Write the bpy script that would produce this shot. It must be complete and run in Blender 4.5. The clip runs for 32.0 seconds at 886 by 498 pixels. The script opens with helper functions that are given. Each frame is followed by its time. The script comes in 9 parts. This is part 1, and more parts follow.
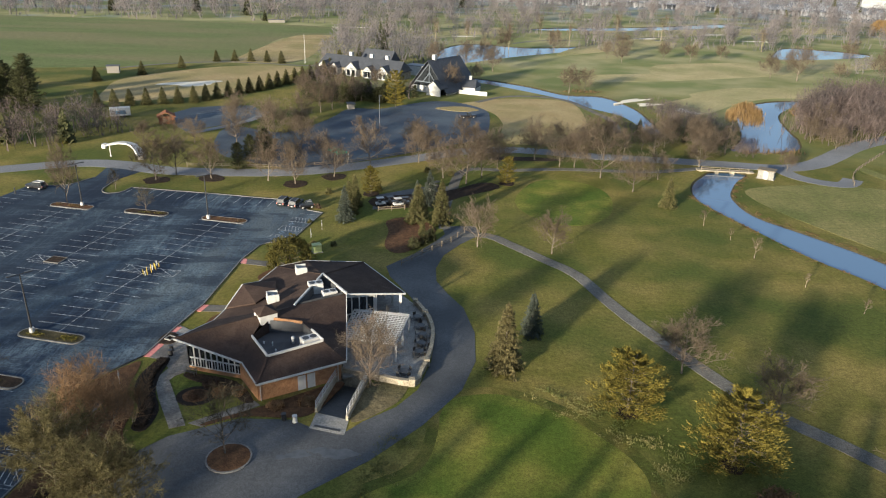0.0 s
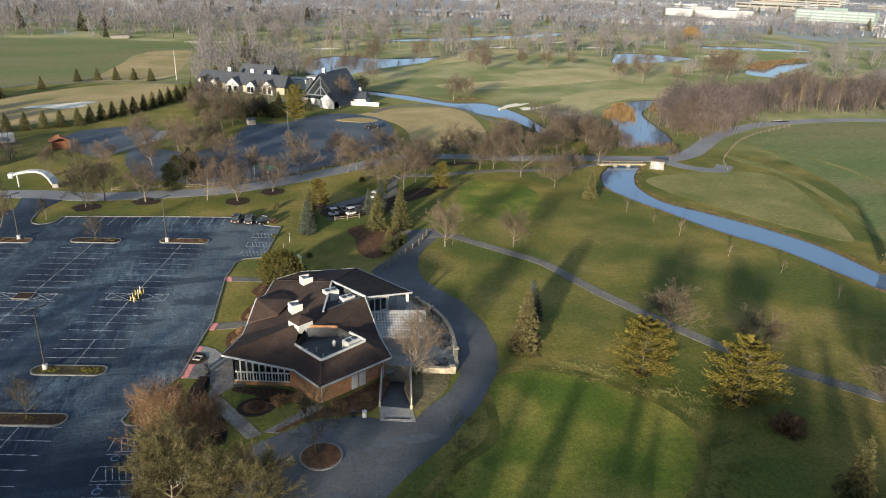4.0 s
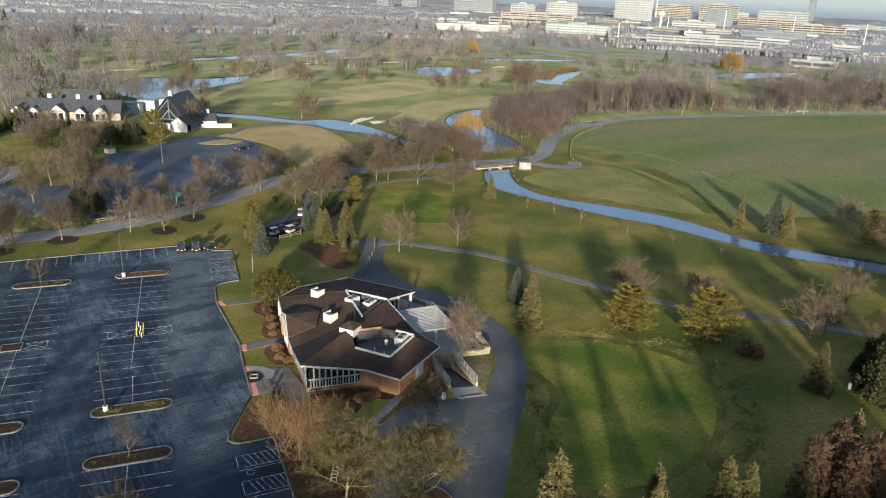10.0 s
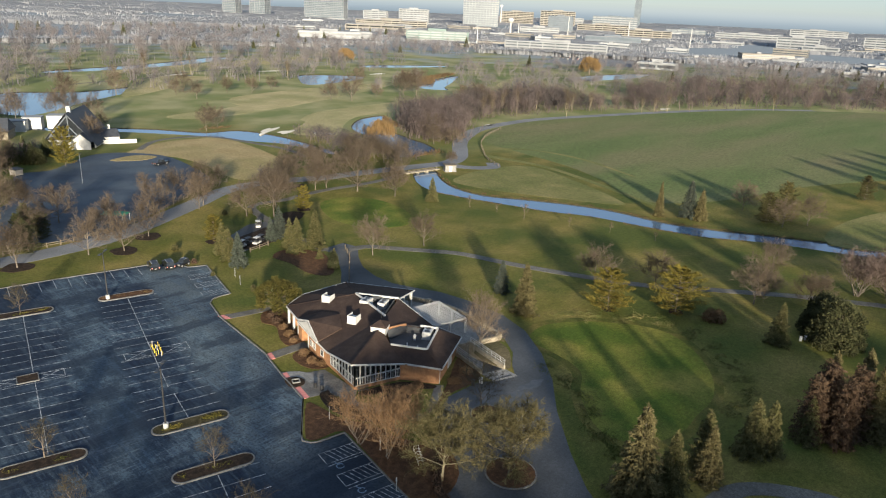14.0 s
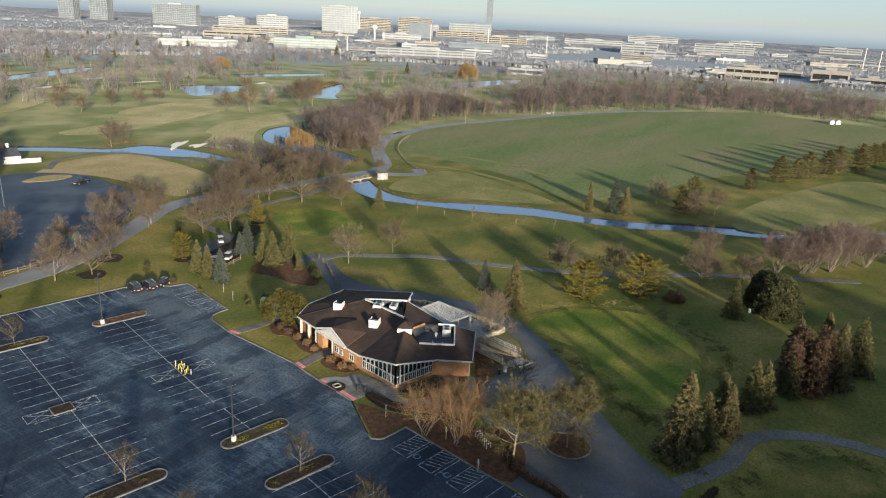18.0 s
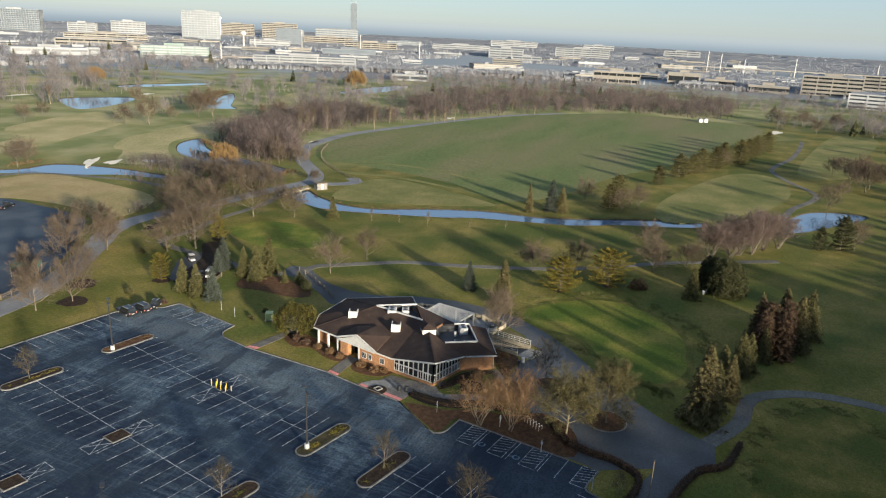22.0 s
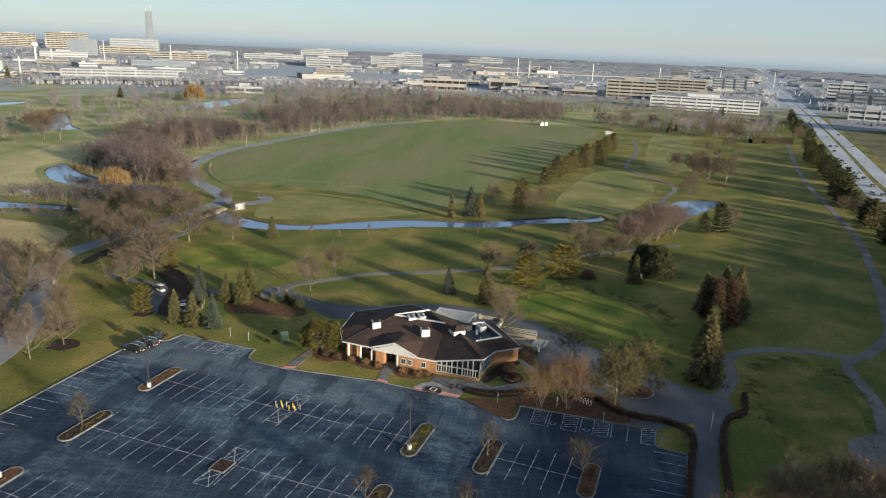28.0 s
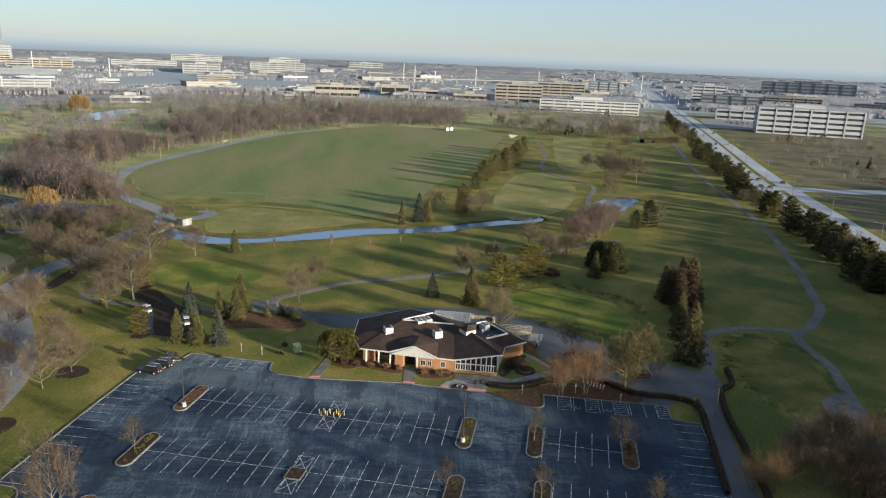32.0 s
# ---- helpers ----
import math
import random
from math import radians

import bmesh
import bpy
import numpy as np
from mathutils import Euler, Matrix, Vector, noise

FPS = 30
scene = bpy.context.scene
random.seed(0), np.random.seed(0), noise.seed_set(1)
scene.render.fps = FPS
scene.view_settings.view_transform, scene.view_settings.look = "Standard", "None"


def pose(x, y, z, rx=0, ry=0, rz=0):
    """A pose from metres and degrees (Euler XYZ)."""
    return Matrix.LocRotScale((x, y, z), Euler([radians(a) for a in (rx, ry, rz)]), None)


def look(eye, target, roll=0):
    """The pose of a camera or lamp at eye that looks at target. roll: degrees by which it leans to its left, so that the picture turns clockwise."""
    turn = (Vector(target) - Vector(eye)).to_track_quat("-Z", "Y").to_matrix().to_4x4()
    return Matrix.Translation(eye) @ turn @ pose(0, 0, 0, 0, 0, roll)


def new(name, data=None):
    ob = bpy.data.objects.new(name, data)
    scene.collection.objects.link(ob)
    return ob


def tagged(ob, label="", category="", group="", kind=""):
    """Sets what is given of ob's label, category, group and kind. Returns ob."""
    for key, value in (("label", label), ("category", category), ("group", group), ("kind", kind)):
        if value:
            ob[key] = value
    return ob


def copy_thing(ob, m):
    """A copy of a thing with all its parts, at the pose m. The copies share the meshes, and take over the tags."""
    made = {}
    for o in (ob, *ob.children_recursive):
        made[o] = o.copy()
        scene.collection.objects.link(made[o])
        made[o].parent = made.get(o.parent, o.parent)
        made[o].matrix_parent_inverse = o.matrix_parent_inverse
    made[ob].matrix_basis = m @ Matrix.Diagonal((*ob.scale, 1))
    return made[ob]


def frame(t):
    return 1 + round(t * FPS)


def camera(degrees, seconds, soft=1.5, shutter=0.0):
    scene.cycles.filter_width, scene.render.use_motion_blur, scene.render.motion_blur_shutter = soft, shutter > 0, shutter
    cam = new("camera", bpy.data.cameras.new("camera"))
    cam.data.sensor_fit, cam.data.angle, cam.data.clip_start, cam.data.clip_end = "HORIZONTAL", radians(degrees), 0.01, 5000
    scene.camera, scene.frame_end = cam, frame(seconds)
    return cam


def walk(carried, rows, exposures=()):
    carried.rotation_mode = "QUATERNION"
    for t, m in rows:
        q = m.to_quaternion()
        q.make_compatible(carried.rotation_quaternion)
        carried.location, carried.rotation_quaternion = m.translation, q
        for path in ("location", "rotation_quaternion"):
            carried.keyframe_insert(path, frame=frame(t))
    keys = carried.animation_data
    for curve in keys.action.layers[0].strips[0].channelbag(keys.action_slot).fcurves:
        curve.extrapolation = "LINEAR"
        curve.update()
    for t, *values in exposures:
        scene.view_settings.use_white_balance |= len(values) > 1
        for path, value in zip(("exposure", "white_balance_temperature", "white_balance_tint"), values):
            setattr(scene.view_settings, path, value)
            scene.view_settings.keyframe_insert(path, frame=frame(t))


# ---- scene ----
cam = camera(63.88, 32.0, 1.15)
METRES, EYE, TILT, LEAN, TURN = 222.2, 51.94, 1.7, -1.6, 0.0
ROWS = [
    (0.0, -0.0057, 0.0024, 0.0076, -0.62, -24.49, 0.04),
    (0.5, -0.0208, -0.0021, 0.0085, -2.37, -24.38, -0.14),
    (1.0, -0.0357, -0.0061, 0.0097, -4.12, -24.30, -0.24),
    (1.5, -0.0510, -0.0099, 0.0108, -5.85, -24.15, -0.36),
    (2.0, -0.0659, -0.0130, 0.0119, -7.55, -24.00, -0.41),
    (2.5, -0.0810, -0.0159, 0.0131, -9.24, -23.91, -0.48),
    (3.0, -0.0963, -0.0181, 0.0144, -10.94, -23.86, -0.55),
    (3.5, -0.1114, -0.0200, 0.0153, -12.62, -23.76, -0.60),
    (5.5, -0.1730, -0.0232, 0.0199, -19.29, -23.42, -0.98),
    (6.0, -0.1882, -0.0233, 0.0210, -20.86, -23.31, -1.05),
    (6.5, -0.2035, -0.0227, 0.0216, -22.47, -23.19, -1.13),
    (7.0, -0.2189, -0.0215, 0.0224, -24.04, -23.04, -1.27),
    (7.5, -0.2345, -0.0202, 0.0231, -25.61, -22.87, -1.41),
    (8.0, -0.2494, -0.0182, 0.0239, -27.14, -22.73, -1.45),
    (8.5, -0.2645, -0.0161, 0.0249, -28.70, -22.57, -1.56),
    (9.0, -0.2797, -0.0133, 0.0258, -30.26, -22.43, -1.70),
    (9.5, -0.2948, -0.0100, 0.0269, -31.80, -22.34, -1.84),
    (10.0, -0.3097, -0.0064, 0.0277, -33.34, -22.23, -1.93),
    (10.5, -0.3246, -0.0022, 0.0284, -34.87, -22.14, -2.02),
    (11.0, -0.3393, 0.0024, 0.0290, -36.41, -22.01, -2.10),
    (11.5, -0.3536, 0.0074, 0.0296, -37.93, -21.92, -2.17),
    (12.0, -0.3683, 0.0128, 0.0300, -39.43, -21.80, -2.26),
    (12.5, -0.3824, 0.0187, 0.0305, -40.94, -21.70, -2.31),
    (13.0, -0.3962, 0.0247, 0.0313, -42.40, -21.62, -2.34),
    (13.5, -0.4102, 0.0314, 0.0318, -43.87, -21.48, -2.40),
    (14.0, -0.4239, 0.0385, 0.0321, -45.32, -21.32, -2.52),
    (14.5, -0.4376, 0.0456, 0.0325, -46.81, -21.16, -2.62),
    (16.5, -0.4890, 0.0788, 0.0349, -52.56, -20.64, -3.01),
    (17.0, -0.5016, 0.0880, 0.0359, -53.97, -20.54, -3.12),
    (17.5, -0.5137, 0.0973, 0.0368, -55.36, -20.42, -3.17),
    (18.0, -0.5257, 0.1067, 0.0377, -56.74, -20.31, -3.22),
    (18.5, -0.5374, 0.1168, 0.0386, -58.13, -20.19, -3.28),
    (19.0, -0.5489, 0.1270, 0.0393, -59.51, -20.05, -3.36),
    (19.5, -0.5600, 0.1376, 0.0402, -60.88, -19.94, -3.39),
    (20.0, -0.5707, 0.1484, 0.0409, -62.24, -19.86, -3.42),
    (20.5, -0.5814, 0.1595, 0.0415, -63.59, -19.74, -3.48),
    (21.0, -0.5917, 0.1710, 0.0420, -64.92, -19.58, -3.53),
    (21.5, -0.6018, 0.1827, 0.0428, -66.25, -19.45, -3.56),
    (22.0, -0.6115, 0.1946, 0.0436, -67.57, -19.33, -3.60),
    (22.5, -0.6209, 0.2069, 0.0440, -68.88, -19.18, -3.65),
    (23.0, -0.6296, 0.2188, 0.0443, -70.13, -19.04, -3.69),
    (23.5, -0.6382, 0.2316, 0.0449, -71.46, -18.90, -3.72),
    (24.0, -0.6465, 0.2444, 0.0450, -72.76, -18.75, -3.73),
    (24.5, -0.6546, 0.2577, 0.0453, -74.06, -18.60, -3.78),
    (25.0, -0.6623, 0.2709, 0.0457, -75.35, -18.46, -3.76),
    (25.5, -0.6696, 0.2844, 0.0462, -76.61, -18.35, -3.76),
    (27.5, -0.6955, 0.3398, 0.0483, -81.73, -17.90, -3.79),
    (28.0, -0.7017, 0.3540, 0.0490, -83.00, -17.78, -3.81),
    (28.5, -0.7075, 0.3683, 0.0497, -84.26, -17.66, -3.83),
    (29.0, -0.7130, 0.3825, 0.0504, -85.51, -17.55, -3.84),
    (29.5, -0.7183, 0.3968, 0.0511, -86.75, -17.45, -3.86),
    (30.0, -0.7234, 0.4113, 0.0517, -87.98, -17.31, -3.87),
    (30.5, -0.7282, 0.4259, 0.0523, -89.23, -17.19, -3.89),
    (31.0, -0.7328, 0.4406, 0.0528, -90.47, -17.06, -3.90),
    (31.5, -0.7371, 0.4552, 0.0533, -91.70, -16.93, -3.93),
    (32.0, -0.7410, 0.4700, 0.0538, -92.92, -16.80, -3.94),
]
walk(cam, [(t, pose(0, 0, EYE, TILT, LEAN, TURN) @ pose(METRES * x, METRES * y, METRES * z, 90 + pitch, roll, yaw)) for t, x, y, z, yaw, pitch, roll in ROWS],
     [(0.0, 1.78), (5.0, 1.75), (12.0, 1.67), (20.0, 1.66), (25.0, 1.60), (32.0, 1.68)])

# ---- light ----
SHADE_AZ, SUN_EL = 54.0, 10.2          # the way shadows fall (from x to y) and the sun's height
world = bpy.data.worlds.new("sky")
scene.world = world
world.use_nodes = True
wt = world.node_tree
sky = wt.nodes.new("ShaderNodeTexSky")
sky.sky_type = "NISHITA"
sky.sun_disc = False
sky.sun_elevation = radians(SUN_EL)
sky.sun_rotation = radians(270 - SHADE_AZ)
sky.air_density, sky.dust_density, sky.ozone_density = 1.0, 0.3, 4.0
veil = wt.nodes.new("ShaderNodeMix")
veil.data_type = "RGBA"
veil.inputs[0].default_value = 0.72
haze = wt.nodes.new("ShaderNodeMix")                   # thin winter haze, palest at the horizon
haze.data_type = "RGBA"
haze.inputs[6].default_value = (1.62, 1.88, 2.08, 1)
haze.inputs[7].default_value = (1.62, 2.10, 2.80, 1)
where = wt.nodes.new("ShaderNodeTexCoord")
split = wt.nodes.new("ShaderNodeSeparateXYZ")
rise = wt.nodes.new("ShaderNodeMapRange")
rise.inputs["From Min"].default_value, rise.inputs["From Max"].default_value = 0.0, 0.42
wt.links.new(where.outputs["Generated"], split.inputs[0])
wt.links.new(split.outputs["Z"], rise.inputs["Value"])
wt.links.new(rise.outputs[0], haze.inputs[0])
wt.links.new(haze.outputs[2], veil.inputs[7])
wt.links.new(sky.outputs[0], veil.inputs[6])
wt.nodes["Background"].inputs["Strength"].default_value = 0.090
wt.links.new(veil.outputs[2], wt.nodes["Background"].inputs["Color"])
sun = new("sun", bpy.data.lights.new("sun", "SUN"))
sun.data.energy, sun.data.angle, sun.data.color = 4.9, radians(3.0), (0.99, 0.885, 0.70)
az, el = radians(SHADE_AZ), radians(SUN_EL)
sun.matrix_world = look((-300 * math.cos(az), -300 * math.sin(az), 300 * math.tan(el)), (0, 0, 0))


# ---- materials ----
def mat(name, c1, c2, size=1.0, rough=0.8, bump=0.0, metal=0.0, c3=None, size3=None, stretch=(1, 1, 1), turn=0.0, fine=None, lo=0.35, hi=0.65, vary=0.0):
    """Two colours mixed by noise of that size in metres, a third by larger patches, fine grain and relief."""
    m = bpy.data.materials.new(name)
    m.use_nodes = True
    nt = m.node_tree
    b = nt.nodes["Principled BSDF"]
    geo = nt.nodes.new("ShaderNodeNewGeometry")
    mp = nt.nodes.new("ShaderNodeMapping")
    mp.inputs["Scale"].default_value = [v for v in stretch]
    mp.inputs["Rotation"].default_value = (0, 0, radians(turn))
    nt.links.new(geo.outputs["Position"], mp.inputs["Vector"])

    def nz(scale, detail=4.0):
        n = nt.nodes.new("ShaderNodeTexNoise")
        n.inputs["Scale"].default_value = scale
        n.inputs["Detail"].default_value = detail
        nt.links.new(mp.outputs[0], n.inputs["Vector"])
        return n

    def ramp(n, a, z):
        r = nt.nodes.new("ShaderNodeMapRange")
        r.inputs["From Min"].default_value, r.inputs["From Max"].default_value = a, z
        nt.links.new(n.outputs["Fac"], r.inputs["Value"])
        return r

    def mix(fac, a, z):
        x = nt.nodes.new("ShaderNodeMix")
        x.data_type = "RGBA"
        nt.links.new(fac, x.inputs[0])
        for k, v in ((6, a), (7, z)):
            if isinstance(v, tuple):
                x.inputs[k].default_value = (*v, 1)
            else:
                nt.links.new(v, x.inputs[k])
        return x.outputs[2]

    n1 = nz(1.0 / size)
    col = mix(ramp(n1, lo, hi).outputs[0], c1, c2)
    if c3:
        n3 = nz(1.0 / (size3 or size * 6), 3.0)
        col = mix(ramp(n3, 0.42, 0.62).outputs[0], col, c3)
    if fine:
        nf = nz(1.0 / fine, 8.0)
        nf.inputs["Roughness"].default_value = 0.72
        dark = nt.nodes.new("ShaderNodeHueSaturation")
        dark.inputs["Value"].default_value = 0.62
        nt.links.new(col, dark.inputs["Color"])
        col = mix(ramp(nf, 0.36, 0.64).outputs[0], dark.outputs[0], col)
        ns = nz(3.0 / fine, 5.0)
        ns.inputs["Roughness"].default_value = 0.8
        speck = nt.nodes.new("ShaderNodeHueSaturation")
        speck.inputs["Value"].default_value = 0.66
        nt.links.new(col, speck.inputs["Color"])
        col = mix(ramp(ns, 0.43, 0.55).outputs[0], speck.outputs[0], col)
    if vary:
        oi = nt.nodes.new("ShaderNodeObjectInfo")
        mr = nt.nodes.new("ShaderNodeMapRange")
        mr.inputs["To Min"].default_value, mr.inputs["To Max"].default_value = 1 - vary, 1 + vary
        nt.links.new(oi.outputs["Random"], mr.inputs["Value"])
        hv = nt.nodes.new("ShaderNodeHueSaturation")
        nt.links.new(mr.outputs[0], hv.inputs["Value"])
        nt.links.new(col, hv.inputs["Color"])
        col = hv.outputs[0]
    nt.links.new(col, b.inputs["Base Color"])
    b.inputs["Roughness"].default_value = rough
    b.inputs["Metallic"].default_value = metal
    if rough >= 0.9:
        b.inputs["Specular IOR Level"].default_value = 0.12
    if bump:
        nb = nz(1.0 / (fine or size * 0.3), 5.0)
        bp = nt.nodes.new("ShaderNodeBump")
        bp.inputs["Strength"].default_value = bump
        bp.inputs["Distance"].default_value = (fine or size * 0.3) * 0.5
        nt.links.new(nb.outputs["Fac"], bp.inputs["Height"])
        nt.links.new(bp.outputs[0], b.inputs["Normal"])
    return m


def zoned(m, far):
    """The open course beyond the pond: paler dormant turf, lightened further as painted haze, with broken edges."""
    nt = m.node_tree
    b = nt.nodes["Principled BSDF"]
    old = b.inputs["Base Color"].links[0].from_socket
    geo = nt.nodes.new("ShaderNodeNewGeometry")
    dot = nt.nodes.new("ShaderNodeVectorMath")
    dot.operation = "DOT_PRODUCT"
    dot.inputs[1].default_value = (0.55, 0.83, 0.0)
    nt.links.new(geo.outputs["Position"], dot.inputs[0])
    n = nt.nodes.new("ShaderNodeTexNoise")
    n.inputs["Scale"].default_value = 0.022
    n.inputs["Detail"].default_value = 6.0
    nt.links.new(geo.outputs["Position"], n.inputs["Vector"])
    sway = nt.nodes.new("ShaderNodeMath")
    sway.operation = "MULTIPLY_ADD"
    sway.inputs[1].default_value = 190.0
    nt.links.new(n.outputs["Fac"], sway.inputs[0])
    nt.links.new(dot.outputs["Value"], sway.inputs[2])
    r = nt.nodes.new("ShaderNodeMapRange")
    r.inputs["From Min"].default_value, r.inputs["From Max"].default_value = 320.0, 420.0
    r.inputs["To Max"].default_value = 0.8
    nt.links.new(sway.outputs[0], r.inputs["Value"])
    x = nt.nodes.new("ShaderNodeMix")
    x.data_type = "RGBA"
    nt.links.new(r.outputs[0], x.inputs[0])
    nt.links.new(old, x.inputs[6])
    n2 = nt.nodes.new("ShaderNodeTexNoise")
    n2.inputs["Scale"].default_value = 0.03
    n2.inputs["Detail"].default_value = 7.0
    nt.links.new(geo.outputs["Position"], n2.inputs["Vector"])
    r3 = nt.nodes.new("ShaderNodeMapRange")
    r3.inputs["From Min"].default_value, r3.inputs["From Max"].default_value = 0.42, 0.60
    nt.links.new(n2.outputs["Fac"], r3.inputs["Value"])
    w = nt.nodes.new("ShaderNodeMix")
    w.data_type = "RGBA"
    nt.links.new(r3.outputs[0], w.inputs[0])
    w.inputs[6].default_value = (0.140, 0.160, 0.060, 1)
    w.inputs[7].default_value = (*far, 1)
    nt.links.new(w.outputs[2], x.inputs[7])
    rad = nt.nodes.new("ShaderNodeVectorMath")          # woodland floor far out, its blue-grey being haze put into the colour
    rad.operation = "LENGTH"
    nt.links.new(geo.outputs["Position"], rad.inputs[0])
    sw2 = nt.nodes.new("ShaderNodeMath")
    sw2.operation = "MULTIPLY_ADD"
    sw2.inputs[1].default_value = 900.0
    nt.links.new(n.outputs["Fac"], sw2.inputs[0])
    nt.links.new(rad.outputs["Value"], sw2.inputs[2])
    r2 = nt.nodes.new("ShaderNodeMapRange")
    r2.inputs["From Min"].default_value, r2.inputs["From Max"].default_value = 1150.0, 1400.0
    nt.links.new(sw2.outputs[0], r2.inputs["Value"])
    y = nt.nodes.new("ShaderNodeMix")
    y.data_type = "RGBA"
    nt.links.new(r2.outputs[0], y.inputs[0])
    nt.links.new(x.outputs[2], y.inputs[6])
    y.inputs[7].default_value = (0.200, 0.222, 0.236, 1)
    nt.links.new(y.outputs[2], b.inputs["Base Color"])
    return m


def thin(m, amount=0.45):
    """Twigs and needles let part of the light through."""
    nt = m.node_tree
    b, out = nt.nodes["Principled BSDF"], nt.nodes["Material Output"]
    tr = nt.nodes.new("ShaderNodeBsdfTranslucent")
    nt.links.new(b.inputs["Base Color"].links[0].from_socket, tr.inputs["Color"])
    x = nt.nodes.new("ShaderNodeMixShader")
    x.inputs[0].default_value = amount
    nt.links.new(b.outputs[0], x.inputs[1])
    nt.links.new(tr.outputs[0], x.inputs[2])
    nt.links.new(x.outputs[0], out.inputs["Surface"])
    return m


LOT_TURN = -13.0
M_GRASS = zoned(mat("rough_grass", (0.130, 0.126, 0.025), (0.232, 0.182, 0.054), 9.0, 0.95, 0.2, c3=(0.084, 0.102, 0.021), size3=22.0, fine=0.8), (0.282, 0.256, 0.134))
M_FIELD = mat("field_grass", (0.118, 0.154, 0.050), (0.156, 0.178, 0.066), 14.0, 0.95, 0.2, c3=(0.196, 0.178, 0.084), size3=40.0, stretch=(0.25, 1, 1), turn=25.0, fine=0.9)
M_GREEN = mat("putting_turf", (0.122, 0.150, 0.021), (0.250, 0.216, 0.046), 9.0, 0.95, 0.1, c3=(0.078, 0.118, 0.016), size3=13.0, fine=0.7)
M_COLLAR = mat("collar_turf", (0.130, 0.118, 0.024), (0.215, 0.166, 0.046), 3.0, 0.95, 0.3, c3=(0.082, 0.092, 0.019), size3=9.0, fine=0.5)
M_TAN = mat("dormant_turf", (0.350, 0.258, 0.122), (0.425, 0.328, 0.166), 10.0, 0.95, 0.3, c3=(0.290, 0.238, 0.102), size3=26.0, fine=1.0)
M_STRIP = mat("strip_turf", (0.185, 0.178, 0.060), (0.255, 0.220, 0.086), 9.0, 0.95, 0.2, c3=(0.142, 0.152, 0.046), size3=20.0, fine=1.0)
M_PALE = mat("pale_fairway", (0.400, 0.335, 0.165), (0.480, 0.400, 0.210), 12.0, 0.95, 0.3, c3=(0.310, 0.285, 0.124), size3=30.0, fine=1.2)
M_VERGE = mat("verge_turf", (0.120, 0.100, 0.052), (0.180, 0.145, 0.082), 8.0, 0.95, 0.3, c3=(0.085, 0.085, 0.040), size3=24.0, fine=0.8)
M_SAND = mat("bunker_sand", (0.50, 0.45, 0.37), (0.60, 0.55, 0.46), 2.0, 0.95, 0.3)

M_LOT2 = mat("dark_asphalt", (0.010, 0.022, 0.042), (0.024, 0.042, 0.068), 4.0, 0.75, 0.2, c3=(0.050, 0.070, 0.090), size3=14.0, fine=0.6)
M_DRIVE = mat("drive_asphalt", (0.060, 0.063, 0.067), (0.090, 0.093, 0.096), 6.0, 0.75, 0.05, c3=(0.036, 0.040, 0.045), size3=13.0, fine=0.5)
M_PATH = mat("path_asphalt", (0.152, 0.142, 0.125), (0.194, 0.182, 0.160), 2.5, 0.9, 0.1, c3=(0.124, 0.117, 0.104), size3=12.0, fine=0.5)
M_HWY = mat("highway_concrete", (0.21, 0.225, 0.245), (0.26, 0.272, 0.29), 12.0, 0.8, 0.0, c3=(0.18, 0.195, 0.21), size3=60.0)
M_KERB = mat("kerb_concrete", (0.115, 0.112, 0.105), (0.200, 0.192, 0.178), 1.5, 0.85, 0.2, fine=0.3)
M_CONC = mat("pale_concrete", (0.20, 0.195, 0.18), (0.28, 0.27, 0.25), 1.2, 0.85, 0.2, fine=0.3)
M_WALK = mat("walk_concrete", (0.130, 0.120, 0.105), (0.180, 0.168, 0.148), 1.5, 0.9, 0.2, c3=(0.105, 0.098, 0.088), size3=5.0, fine=0.3)
M_PAVER = mat("stone_pavers", (0.150, 0.136, 0.118), (0.235, 0.212, 0.186), 0.5, 0.85, 0.4, c3=(0.120, 0.108, 0.096), size3=2.2, fine=0.4)
M_LINE = mat("worn_line_paint", (0.034, 0.042, 0.052), (0.37, 0.38, 0.38), 0.6, 0.8, lo=0.36, hi=0.62)
M_YELLOW = mat("yellow_paint", (0.36, 0.26, 0.02), (0.44, 0.33, 0.04), 0.5, 0.6)
M_BLUE = mat("blue_paint", (0.075, 0.125, 0.185), (0.130, 0.185, 0.240), 0.4, 0.7)
M_RED = mat("red_tactile", (0.42, 0.13, 0.11), (0.52, 0.20, 0.17), 0.4, 0.8)
M_MULCH = mat("bark_mulch", (0.026, 0.018, 0.013), (0.058, 0.038, 0.025), 0.6, 0.95, 0.6, fine=0.15)
M_DARKMULCH = mat("dark_mulch", (0.018, 0.014, 0.012), (0.034, 0.026, 0.021), 0.5, 0.95, 0.5, fine=0.12)
M_LEAF = mat("fallen_leaves", (0.078, 0.040, 0.022), (0.135, 0.072, 0.036), 0.8, 0.95, 0.6, fine=0.2)
M_BANK = mat("creek_bank", (0.050, 0.042, 0.020), (0.085, 0.070, 0.036), 1.2, 0.95, 0.5, fine=0.4)
M_TUFT = mat("rough_tuft_grass", (0.090, 0.100, 0.028), (0.190, 0.160, 0.066), 1.2, 0.95, c3=(0.066, 0.080, 0.022), size3=4.0)
# darker asphalt colour that stands in for shadows on the drive
M_SHADEPATCH = mat("shadow_patch_asphalt", (0.034, 0.040, 0.048), (0.056, 0.062, 0.070), 0.8, 0.7)
M_REED = thin(mat("dry_reed", (0.180, 0.118, 0.062), (0.250, 0.170, 0.092), 1.5, 0.95, 0.4, fine=0.5))
